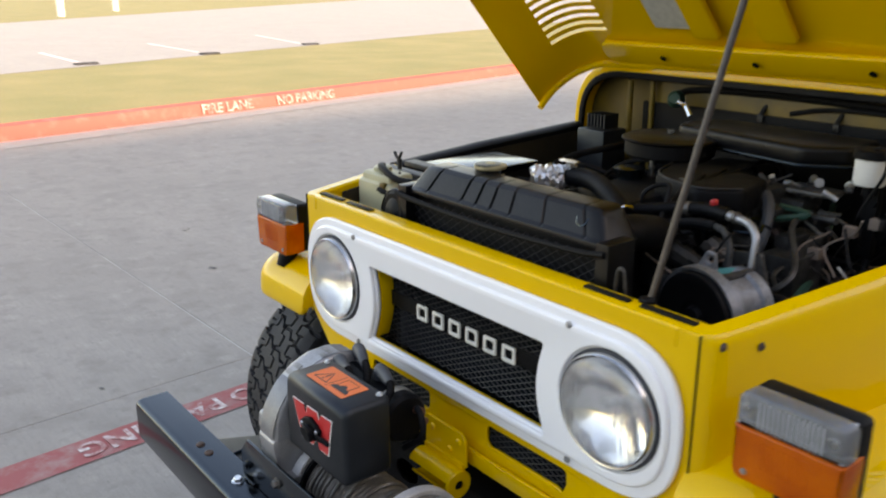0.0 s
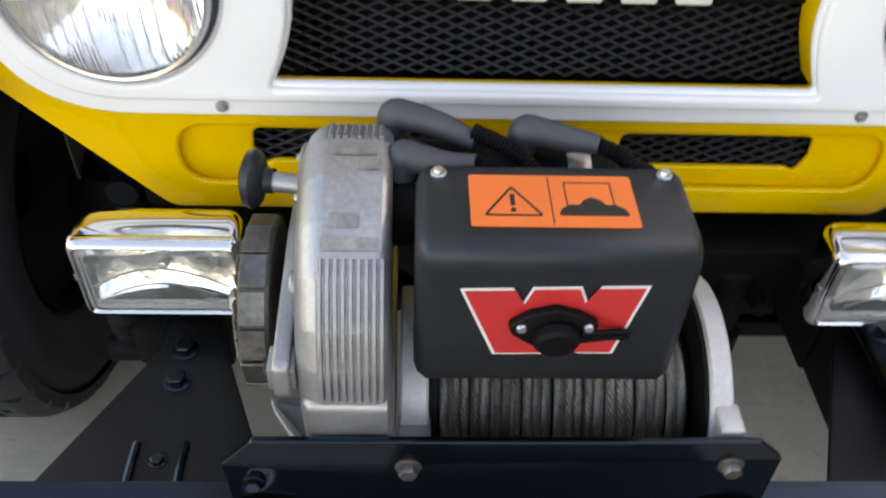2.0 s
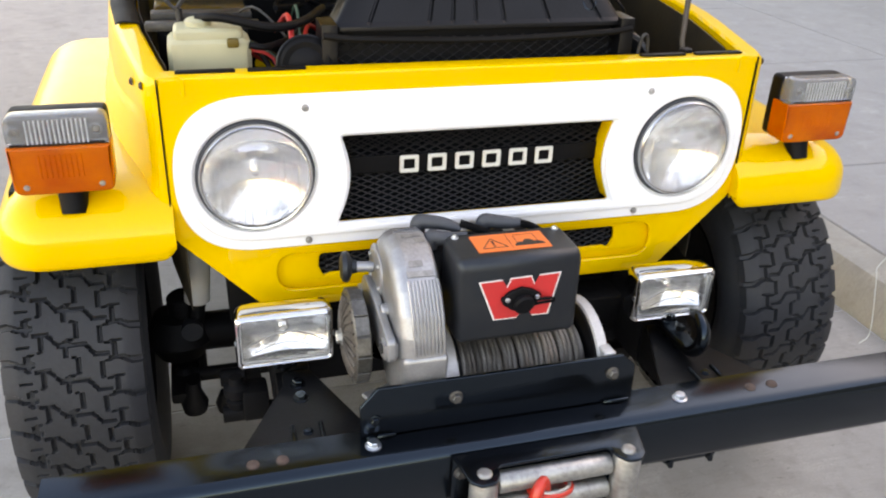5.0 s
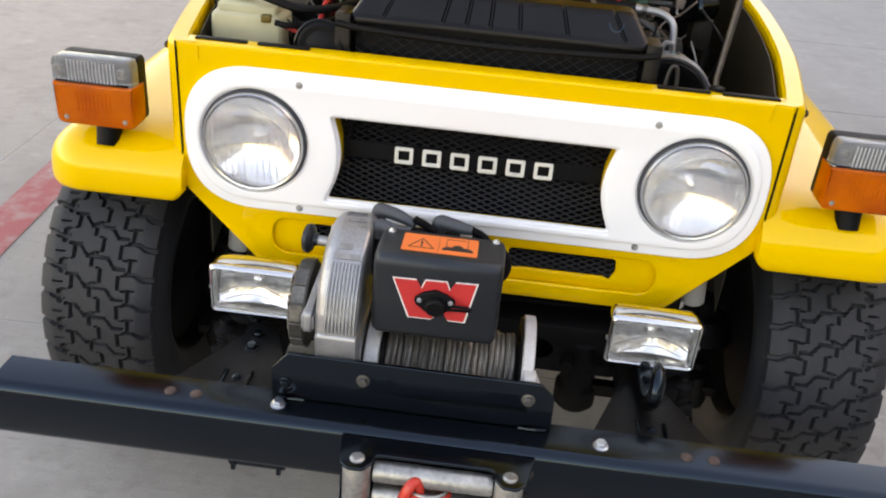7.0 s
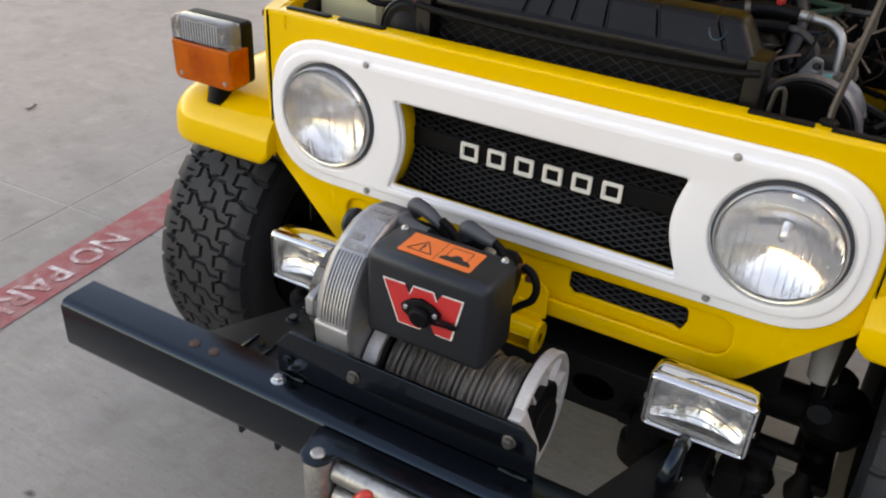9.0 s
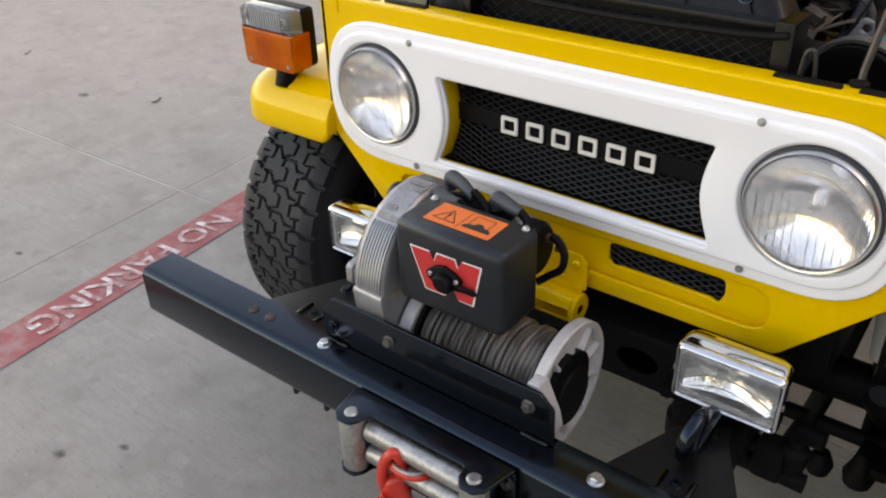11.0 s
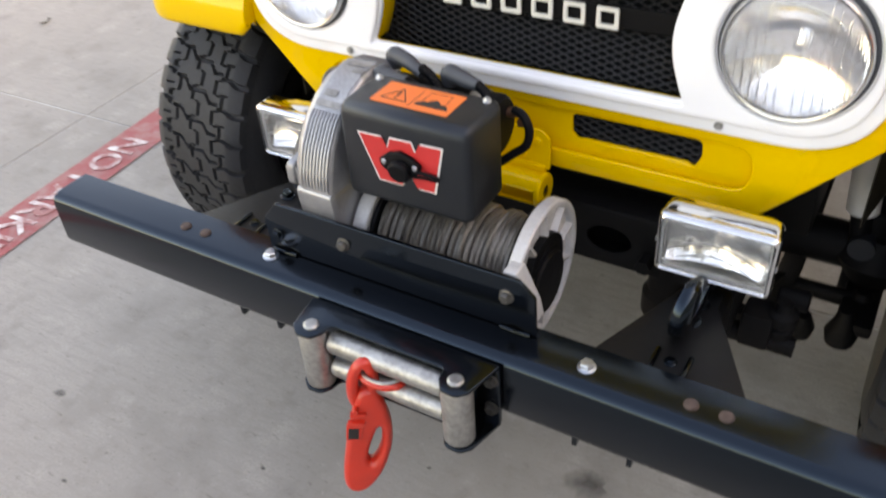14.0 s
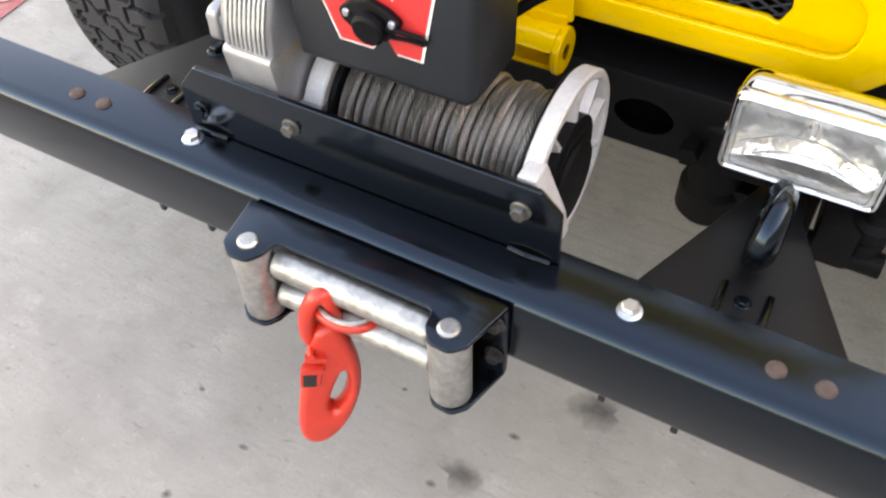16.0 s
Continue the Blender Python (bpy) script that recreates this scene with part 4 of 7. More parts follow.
part("rod_clip", hexbolt((0.413, 0.058, 0.965), (0, 0, 1), 0.014, 0.012), DULLBLACK, prop)


# indicator lamps on the fenders
def marker_lamp(side):
    cx = side * 0.694
    housing = part("marker_lamp", box(cx - 0.073, cx + 0.073, 0.026, 0.066, 0.802, 0.925, 0.012, 3), DULLBLACK, truck, "rectangular amber and clear marker lamp")
    up = [(cx - 0.074, 0.878), (cx + 0.074, 0.878), (cx + 0.074, 0.927), (cx - 0.074, 0.927)]
    lo = [(cx - 0.074, 0.799), (cx + 0.074, 0.799), (cx + 0.0755, 0.878), (cx - 0.0755, 0.878)]
    part("clear_lens", plate([round_poly(up, [0.002, 0.002, 0.016, 0.016])], 0.036, 0.006, at_y(0.010), 3), CLEARLENS, housing, "ribbed clear lens half")
    part("lens_backing", plate([round_poly([(cx + (x - cx) * 0.93, 0.9025 + (z - 0.9025) * 0.84) for x, z in up], 0.006)], 0.004, 0.001, at_y(0.031)), BOLTSTEEL, housing)
    part("amber_backing", plate([round_poly([(cx + (x - cx) * 0.93, 0.8385 + (z - 0.8385) * 0.90) for x, z in lo], 0.006)], 0.004, 0.001, at_y(0.031)), REFLECTOR, housing)
    part("amber_lens", plate([round_poly(lo, [0.016, 0.016, 0.002, 0.002])], 0.052, 0.005, at_y(0.018), 3), AMBER, housing, "amber lens half wrapping the side")
    ribs = [box(cx - 0.043 + 0.0066 * k, cx - 0.0404 + 0.0066 * k, -0.0100, -0.006, 0.882, 0.921, 0.0011, 1) for k in range(14)]
    part("lens_ribs", join(*ribs), MILKY, housing)
    amb = [box(cx - 0.034 + 0.0076 * k, cx - 0.0290 + 0.0076 * k, -0.0088, -0.006, 0.826, 0.866, 0.0012, 1) for k in range(9)]
    part("amber_ribs", join(*amb), AMBER, housing)
    for dx in (-0.058, 0.058):
        part("screw_well", lathe([(0.0085, 0.0), (0.0095, 0.001), (0.0095, 0.0035), (0.0075, 0.0045), (0.0065, 0.001)], 20, along((cx + dx, -0.0075, 0.904), (cx + dx, -1, 0.904)), cap=False), CLEARLENS, housing)
    for dx, dz, in ((-0.058, 0.904), (0.058, 0.904), (-0.055, 0.813), (0.055, 0.813)):
        part("lens_screw", hexbolt((cx + dx, -0.007, dz), (0, -1, 0), 0.0035, 0.002, dome=True), ZINC, housing)
    part("stem", tube([(cx + side * -0.005, 0.045, 0.805), (cx - side * 0.004, 0.034, 0.785), (cx - side * 0.003, 0.020, 0.752)], [0.024, 0.024, 0.020], 14, 4), DULLBLACK, housing, "black rubber stem")


marker_lamp(-1)
marker_lamp(1)


# wheels
def wheel(side):
    R, W, yc, zc, xc = 0.338, 0.232, 0.288, 0.334, side * 0.733
    m = Matrix.Translation((xc, yc, zc)) @ pose(0, 0, 0, 0, 90)
    half = W / 2
    carc = [(0.185, -half + 0.03), (0.20, -half + 0.012), (0.23, -half - 0.004), (0.265, -half - 0.008), (0.295, -half), (R - 0.020, -half + 0.018), (R - 0.012, -half + 0.04), (R - 0.011, 0), (R - 0.012, half - 0.04), (R - 0.020, half - 0.018), (0.295, half), (0.265, half + 0.008), (0.23, half + 0.004), (0.20, half - 0.012), (0.185, half - 0.03)]
    tyre = part("wheel", lathe(carc, 72, m, cap=False), RUBBER, truck, "black all-terrain tyre on the front wheel")
    N, cols, rows = 34, 22, 74
    bm = bmesh.new()
    grid = []
    for i in range(N * cols):
        u = i / cols
        a = u / N * 2 * math.pi
        line_ = []
        for j in range(rows + 1):
            v = -1.05 + 2.1 * j / rows
            edge = max(abs(v) - 0.75, 0) / 0.31
            top = R - 0.016 * edge ** 1.5
            cutin = 0.0
            # three stepped grooves round the tyre and narrow zigzag cuts between them
            for k, vi in enumerate((-0.54, -0.02, 0.52)):
                step = max(-1, min(1, 4.5 * math.sin(2 * math.pi * (u + 0.31 * k)))) * (0.085 if k == 1 else 0.105)
                if abs(v - vi - step) < 0.030:
                    cutin = 1.0
            row = 0 if v < -0.54 else 1 if v < -0.02 else 2 if v < 0.52 else 3
            mid = (-0.80, -0.28, 0.25, 0.80)[row]
            jog = max(-1, min(1, (v - mid) * 14))
            u0 = (0.0, 0.37, 0.72, 0.15)[row] + (0.17 * jog if row in (1, 2) else 0.06 * jog)
            du = abs((u - u0) % 1.0 - 0.5)
            if du < (0.050 if row in (1, 2) else 0.060 + 0.05 * edge):
                cutin = 1.0
            if row in (0, 3) and abs((u - u0 + 0.5) % 1.0 - 0.5) < 0.028 and 0.58 < abs(v) < 0.76:
                cutin = max(cutin, 0.8)
            rr = max(top - 0.0100 * cutin, R - 0.030) if abs(v) < 1.04 else R - 0.032
            line_.append(bm.verts.new((xc + side * v * (half - 0.004), yc - rr * math.cos(a), zc + rr * math.sin(a))))
        grid.append(line_)
    for i in range(N * cols):
        p, q = grid[i], grid[(i + 1) % (N * cols)]
        for j in range(rows):
            bm.faces.new((p[j], p[j + 1], q[j + 1], q[j]) if side > 0 else (q[j], q[j + 1], p[j + 1], p[j]))
    bmesh.ops.recalc_face_normals(bm, faces=bm.faces[:])
    part("tread", bm, RUBBER, tyre, "chunky interlocking tread blocks", 20)
    part("rim", lathe([(0.0, side * 0.02), (0.06, side * 0.03), (0.09, side * 0.01), (0.14, side * 0.02), (0.175, side * 0.05), (0.187, side * 0.10), (0.187, -side * 0.10), (0.175, -side * 0.06), (0.05, -side * 0.02)], 40, m, cap=False), DULLBLACK, tyre, "dark steel rim")
    return tyre


wheel(-1)
wheel(1)

# chassis: rails, front crossmember, axle, springs, dampers, steering
for s in (-1, 1):
    part("frame_rail", box(s * 0.365 - 0.032, s * 0.365 + 0.032, -0.075, 1.30, 0.365, 0.462, 0.006), FRAMEBLACK, truck, "black chassis rail")
    spring = [tube([(s * 0.43, -0.03, 0.36 - 0.012 * k), (s * 0.43, 0.12, 0.300 - 0.013 * k), (s * 0.43, 0.30, 0.270 - 0.014 * k), (s * 0.43, 0.60, 0.300 - 0.013 * k), (s * 0.43, 1.0, 0.36 - 0.012 * k)] if k < 2 else
                   [(s * 0.43, 0.02 + 0.03 * k, 0.310 - 0.013 * k), (s * 0.43, 0.30, 0.270 - 0.014 * k), (s * 0.43, 0.62 - 0.05 * k, 0.310 - 0.013 * k)], 0.030, 4, 5, squash=0.2) for k in range(4)]
    part("leaf_spring", join(*spring), FRAMEBLACK, truck, "black leaf spring pack")
    part("spring_shackle", join(box(s * 0.43 - 0.024, s * 0.43 + 0.024, -0.05, 0.0, 0.335, 0.40, 0.008), rod((s * 0.38, -0.03, 0.345), (s * 0.49, -0.03, 0.345), 0.016)), FRAMEBLACK, truck)
    part("shackle_nut", lathe([(0.012, -0.035), (0.020, -0.030), (0.022, -0.012), (0.016, -0.008), (0.024, 0.0), (0.024, 0.016), (0.014, 0.022), (0.012, 0.035)], 16, Matrix.Translation((s * 0.462, -0.022, 0.385))), FRAMEBLACK, truck, "black shackle nut")
    part("spring_pin", rod((s * 0.44, 0.08, 0.35), (s * 0.49, 0.08, 0.35), 0.018, 14, 0.003), FRAMEBLACK, truck)
    damper = part("shock_absorber", join(rod((s * 0.522, 0.260, 0.425), (s * 0.496, 0.274, 0.72), 0.0265, 20, 0.004)), SHOCKCREAM, truck, "cream painted shock absorber")
    part("damper_rod", rod((s * 0.530, 0.256, 0.375), (s * 0.521, 0.260, 0.43), 0.018, 16, 0.003), FRAMEBLACK, damper, "black lower tube")
    part("bushing", rod((s * 0.537, 0.225, 0.372), (s * 0.537, 0.285, 0.372), 0.022), RUBBER, damper)
    part("knuckle", join(lathe([(0.0, -0.05), (0.05, -0.045), (0.075, 0.0), (0.05, 0.05), (0.0, 0.055)], 20, Matrix.Translation((s * 0.565, 0.288, 0.334)), cap=False), rod((s * 0.55, 0.288, 0.23), (s * 0.55, 0.288, 0.43), 0.035, 16, 0.006), box(s * 0.56 - 0.03, s * 0.56 + 0.03, 0.14, 0.29, 0.255, 0.28, 0.008)), FRAMEBLACK, truck, "black steering knuckle")
    part("ball_joint", join(lathe([(0.024, -0.02), (0.028, 0.0), (0.018, 0.025), (0.012, 0.05)], 14, Matrix.Translation((s * 0.545, 0.15, 0.25))), lathe([(0.020, -0.02), (0.024, 0.0), (0.014, 0.025)], 14, Matrix.Translation((s * 0.48, 0.145, 0.245)))), FRAMEBLACK, truck)
part("crossmember_floor", box(-0.335, 0.335, 0.024, 0.081, 0.360, 0.366, 0.001), FRAMEBLACK, truck)
part("front_crossmember", plate([rrect(-0.335, 0.335, 0.362, 0.472, 0.012), [(0.165 + 0.040 * math.cos(a), 0.413 + 0.026 * math.sin(a)) for a in np.linspace(0, 2 * math.pi, 24, endpoint=False)], [(-0.165 + 0.040 * math.cos(a), 0.413 + 0.026 * math.sin(a)) for a in np.linspace(0, 2 * math.pi, 24, endpoint=False)]], 0.006, 0.002, at_y(0.020)), FRAMEBLACK, truck, "black front crossmember with oval holes")
part("crossmember_back", box(-0.335, 0.335, 0.075, 0.081, 0.355, 0.470, 0.001), FRAMEBLACK, truck, "dark rear web of the crossmember")
part("crossmember_flange", box(-0.335, 0.335, 0.018, 0.085, 0.466, 0.474, 0.003), FRAMEBLACK, truck)
# rough shape of the dark spring hanger and bolts by the crossmember
part("steering_box", join(lathe([(0.0, 0.0), (0.036, 0.0), (0.044, 0.010), (0.044, 0.050), (0.036, 0.060), (0.034, 0.120), (0.040, 0.130), (0.040, 0.165), (0.028, 0.175), (0.0, 0.176)], 24, Matrix.Translation((0.268, 0.050, 0.265)), cap=False), box(0.225, 0.310, 0.030, 0.070, 0.410, 0.425, 0.004), rod((0.235, 0.030, 0.395), (0.235, -0.010, 0.395), 0.014, 6), rod((0.300, 0.030, 0.395), (0.300, -0.006, 0.395), 0.012, 6), box(0.25, 0.40, 0.03, 0.06, 0.300, 0.330, 0.008)), FRAMEBLACK, truck, "black spring hanger bolted to the frame")
part("axle", join(rod((-0.56, 0.288, 0.334), (0.56, 0.288, 0.334), 0.042, 20), lathe([(0.0, -0.10), (0.07, -0.09), (0.12, -0.03), (0.125, 0.02), (0.09, 0.08), (0.0, 0.10)], 24, Matrix.Translation((0.16, 0.30, 0.33)) @ pose(0, 0, 0, 90), cap=False)), FRAMEBLACK, truck, "black front axle")
part("tie_rod", join(rod((-0.568, 0.222, 0.268), (0.568, 0.222, 0.268), 0.0155), *[lathe([(0.020, -0.03), (0.025, -0.02), (0.026, 0.004), (0.018, 0.020), (0.012, 0.03)], 16, Matrix.Translation((q * 0.562, 0.222, 0.262))) for q in (-1, 1)]), FRAMEBLACK, truck, "black steering rod with ball joints")
part("splash_floor", box(-0.33, 0.33, 0.10, 1.05, 0.46, 0.475, 0.002), FRAMEBLACK, truck, "dark undertray")
for s in (-1, 1):
    part("wheel_arch", sheet([[(s * (0.50 + 0.0 * k), y, z) for y, z in ((0.05, 0.66), (0.10, 0.74), (1.0, 0.76), (1.09, 0.6), (1.09, 0.45))] if k == 0 else [(s * 0.80, y, z) for y, z in ((0.05, 0.70), (0.10, 0.765), (1.0, 0.785), (1.09, 0.6), (1.09, 0.45))] for k in range(2)], 0.003), FRAMEBLACK, truck, "dark wheel arch lining")
part("body_tub", box(-0.625, 0.625, 1.30, 3.30, 0.498, 1.16, 0.045, 3), YELLOW, truck, "yellow body behind the cowl")
part("underfloor", box(-0.61, 0.61, 1.06, 3.25, 0.33, 0.496, 0.01), FRAMEBLACK, truck, "dark underfloor")
part("firewall_pad", box(-0.40, 0.58, HY + 0.044, HY + 0.0555, 0.50, 1.118, 0.004), DULLBLACK, truck, "dark insulation on the firewall")
part("sump", box(-0.15, 0.15, 0.36, 1.05, 0.27, 0.47, 0.03), FRAMEBLACK, truck, "dark engine sump")
part("gearbox", box(-0.17, 0.17, 1.05, 1.9, 0.24, 0.37, 0.03), FRAMEBLACK, truck, "dark gearbox")
for s in (-1, 1):
    part("body_mount", box(s * 0.41 - 0.05, s * 0.41 + 0.05, 0.11, 0.52, 0.45, 0.74, 0.01), FRAMEBLACK, truck, "dark body mount")
# yellow crank guide: a plate bolted to the panel, rolled below into an open sleeve with an ear at its end
guide = part("crank_bracket", plate([round_poly([(-0.060, 0.610), (0.052, 0.610), (0.066, 0.596), (0.066, 0.540), (-0.060, 0.540)], [0.003, 0.012, 0.012, 0.003, 0.003])], 0.007, 0.002, at_y(-0.006)), YELLOW, truck, "yellow starting crank guide bracket")
gy, gz, gr = -0.026, 0.512, 0.028
arc = [math.radians(d) for d in range(20, 331, 15)]
sleeve = [(gy - gr * math.cos(a), gz + gr * math.sin(a)) for a in arc] + [(gy - (gr - 0.005) * math.cos(a), gz + (gr - 0.005) * math.sin(a)) for a in reversed(arc)]
part("crank_sleeve", loft([[(x, y, z) for y, z in sleeve] for x in (-0.060, 0.058)]), YELLOW, guide, "rolled sleeve with an open slot", 40)
part("sleeve_web", box(-0.060, 0.060, -0.014, -0.004, 0.532, 0.548, 0.003), YELLOW, guide)
part("sleeve_ear", lathe([(0.010, 0.0), (0.028, 0.0), (0.030, 0.002), (0.030, 0.008), (0.028, 0.010), (0.010, 0.010)], 32, along((0.058, gy, gz - 0.001), (1, gy, gz - 0.001)), cap=False), YELLOW, guide, "round end ear")
part("ear_core", rod((0.050, gy, gz), (0.065, gy, gz), 0.0105, 20), DULLBLACK, guide)
for x, z in ((0.046, 0.590), (0.018, 0.563), (-0.035, 0.590)):
    part("bracket_bolt", hexbolt((x, -0.0095, z), (0, -1, 0), 0.0075, 0.005, washer=False, dome=True), YELLOW, guide)

# ---- bumper ----
bumper = thing("front_bumper", (0, -0.33, 0.37), "heavy black painted steel channel bumper", "bumper")
BT, BB = 0.474, 0.368                       # top and bottom of the beam


def beam():
    out = [(-0.290, BT), (-0.352, BT), (-0.362, BT - 0.003), (-0.368, BT - 0.010), (-0.370, BT - 0.018), (-0.370, BB + 0.012), (-0.366, BB + 0.003), (-0.358, BB), (-0.290, BB)]
    inn = [(-0.290, BB + 0.007), (-0.358, BB + 0.008), (-0.363, BB + 0.014), (-0.363, BT - 0.016), (-0.356, BT - 0.007), (-0.290, BT - 0.007)]
    ring = out + inn
    xs = [-0.751, -0.749] + [-0.7 + 0.1 * k for k in range(15)] + [0.749, 0.751]
    return loft([[(x, y, z) for y, z in ring] for x in xs])


part("beam", beam(), BLACKPAINT, bumper, angle=50)
for s in (-1, 1):
    g = part("gusset_plate", plate([round_poly([(s * 0.470, -0.292), (s * 0.458, -0.352), (s * 0.256, -0.352), (s * 0.260, -0.285), (s * 0.335, -0.092), (s * 0.384, -0.092), (s * 0.386, -0.130)], [0.004, 0.004, 0.004, 0.004, 0.012, 0.012, 0.01])], 0.007, 0.0015, at_z(BT - 0.0112)), GUSSETBLACK, bumper, "black triangular gusset plate")
    for y in (-0.134, -0.174):
        part("gusset_bolt", hexbolt((s * 0.361, y, BT - 0.0077), (0, 0, 1), 0.010, 0.009), BLACKPAINT, g)
    part("gusset_bolt", hexbolt((s * 0.361, -0.264, BT - 0.0077), (0, 0, 1), 0.0065, 0.004), BLACKPAINT, g)
    for xw in (0.339, 0.384):
        part("weld_rib", tube([(s * xw, -0.246, BT - 0.0072), (s * xw, -0.268, BT - 0.0062), (s * xw, -0.292, BT - 0.0072)], 0.0042, 8, 4), BLACKPAINT, g, "welded seam")
    part("zinc_bolt", hexbolt((s * 0.269, -0.330, BT), (0, 0, 1), 0.0095, 0.008), BOLTSTEEL, bumper, "bright zinc hex bolt")
    for x in (0.409, 0.453):
        part("rusty_bolt", hexbolt((s * x, -0.331, BT), (0, 0, 1), 0.0098, 0.005, washer=False, dome=True), RUST, bumper, "rusty round-headed bolt")
    part("rail_horn", box(s * 0.365 - 0.030, s * 0.365 + 0.030, -0.288, -0.078, 0.372, 0.4585, 0.004), FRAMEBLACK, bumper, "black frame extension")
    eye = part("tow_loop", rod((s * 0.255, -0.335, 0.350), (s * 0.355, -0.335, 0.350), 0.012, 14, 0.002), BLACKPAINT, bumper, "black pipe under the beam")
    for xt in (0.265, 0.345):
        part("loop_tab", box(s * xt - 0.004, s * xt + 0.004, -0.352, -0.312, 0.336, 0.370, 0.002), BLACKPAINT, eye)

# upright angle that carries the winch
ang = part("winch_angle", plate([round_poly([(-0.284, BT + 0.002), (0.186, BT + 0.002), (0.184, 0.543), (0.160, 0.566), (-0.258, 0.566), (-0.286, 0.533)], [0.002, 0.002, 0.005, 0.005, 0.005, 0.005])], 0.007, 0.0015, at_y(-0.307)), BLACKPAINT, bumper, "black upright mounting angle")
for xw in (-0.276, 0.132):
    part("weld_bead", tube([(xw, -0.313, BT + 0.003), (xw + 0.022, -0.315, BT + 0.004), (xw + 0.046, -0.313, BT + 0.003)], 0.0028, 8, 4), BLACKPAINT, ang, "weld bead")
for x, z in ((-0.131, 0.531), (0.142, 0.534)):
    part("steel_bolt", hexbolt((x, -0.3105, z), (0, -1, 0), 0.0084, 0.008), WORNALU, ang, "plain steel hex bolt")
part("black_bolt", hexbolt((-0.262, -0.3105, 0.507), (0, -1, 0), 0.0075, 0.005), BLACKPAINT, ang)

# black tow hook bolted to one gusset
tow = part("tow_hook", tube([(0.357, -0.085, 0.484), (0.357, -0.13, 0.487), (0.357, -0.17, 0.486), (0.357, -0.205, 0.486), (0.358, -0.228, 0.496), (0.360, -0.239, 0.518), (0.362, -0.232, 0.541), (0.364, -0.210, 0.553), (0.365, -0.186, 0.549)], [0.017, 0.017, 0.017, 0.0165, 0.0165, 0.0165, 0.0155, 0.013, 0.009], 12, 6, squash=0.8), BLACKPAINT, bumper, "black forged tow hook")
for y in (-0.134, -0.172):
    part("hook_bolt", hexbolt((0.357, y, 0.500), (0, 0, 1), 0.0095, 0.011), BLACKPAINT, tow)

# ---- fog lamps ----
FOGHALF = (0.082, 0.050)


def fog_lamp(x, z, y, yaw, tilt):
    hw, hh = FOGHALF
    t = thing("fog_lamp", (0, 0, 0), "rectangular chrome fog lamp with clear patterned lens", "fog lamp", "fog lamps")

    def ring(w, h, yy, r):
        return [(a, yy, b) for a, b in rrect(-w, w, -h, h, r, 4)]
    # shell: a rounded rim in front, a faintly arched top, drawn in quickly at the back
    shell = loft([ring(hw - 0.0065, hh - 0.0065, -0.0140, 0.008), ring(hw - 0.0045, hh - 0.0045, -0.0165, 0.009), ring(hw - 0.0015, hh - 0.0018, -0.0150, 0.010), ring(hw + 0.0005, hh + 0.0005, -0.0100, 0.011), ring(hw + 0.0012, hh + 0.0012, -0.0030, 0.011), ring(hw - 0.0005, hh - 0.0002, -0.0015, 0.011), ring(hw - 0.0002, hh + 0.0016, 0.0060, 0.012), ring(hw - 0.0008, hh + 0.0026, 0.0160, 0.013), ring(hw - 0.0022, hh + 0.0022, 0.0280, 0.014), ring(hw - 0.0060, hh - 0.0010, 0.0380, 0.016), ring(hw - 0.0160, hh - 0.0100, 0.0470, 0.018), ring(hw - 0.040, hh - 0.028, 0.0520, 0.015)], caps=False)
    bk = bmesh.new()
    bk.faces.new([bk.verts.new(p) for p in ring(hw - 0.040, hh - 0.028, 0.0520, 0.015)])
    body = part("chrome_shell", join(shell, bk), CHROME, t, "polished chrome shell", 50)
    for sx in (-1, 1):
        part("rim_clip", box(sx * (hw + 0.0012) - 0.0012, sx * (hw + 0.0012) + 0.0012, -0.011, -0.004, -0.004, 0.004, 0.0008, 1), BOLTSTEEL, body)
    # bowl: a broad trough with a bulb in its middle
    bowl = []
    for v in np.linspace(-1, 1, 15):
        row = []
        for u in np.linspace(-1, 1, 25):
            dish = 1 - 0.55 * u * u - 0.45 * v * v
            fold = 0.0022 * math.cos(u * 7.0) * (1 - v * v)
            row.append((u * (hw - 0.013), 0.0 + 0.030 * max(dish, 0.0) ** 0.8 + fold * (1 - u * u), v * (hh - 0.013)))
        bowl.append(row)
    part("reflector", loft(bowl, closed=False, caps=False), FOGBOWL, t, "mirror bowl of clear lamp", 60)
    part("bowl_wall", loft([ring(hw - 0.007, hh - 0.007, -0.010, 0.008), ring(hw - 0.0125, hh - 0.0125, 0.002, 0.006)], caps=False), FOGBOWL, t)
    part("lens", loft([ring(hw - 0.0068, hh - 0.0068, -0.0100, 0.008), ring(hw - 0.0068, hh - 0.0068, -0.0150, 0.008), ring(hw - 0.0115, hh - 0.0115, -0.0178, 0.007), ring(hw - 0.0125, hh - 0.0125, -0.0160, 0.006), ring(hw - 0.0140, hh - 0.0140, -0.0165, 0.006)]), GLASS, t, "clear moulded lens", 40)
    part("lens_border", loft([ring(hw - 0.0072, hh - 0.0072, -0.0085, 0.008), ring(hw - 0.0120, hh - 0.0120, -0.0060, 0.007)], caps=False), MILKY, t, "milky moulded border")
    # the arch and flutes moulded into the lens
    bow = [(a, -0.0105, -0.034 + 0.050 * math.cos(a / hw * 1.30)) for a in np.linspace(-hw * 0.80, hw * 0.80, 17)]
    inner = [(a, -0.0105, -0.034 + 0.030 * math.cos(a / hw * 1.75)) for a in np.linspace(-hw * 0.62, hw * 0.62, 13)]
    rib = [tube(bow, 0.0012, 6, 0), tube(inner, 0.0009, 6, 0)]
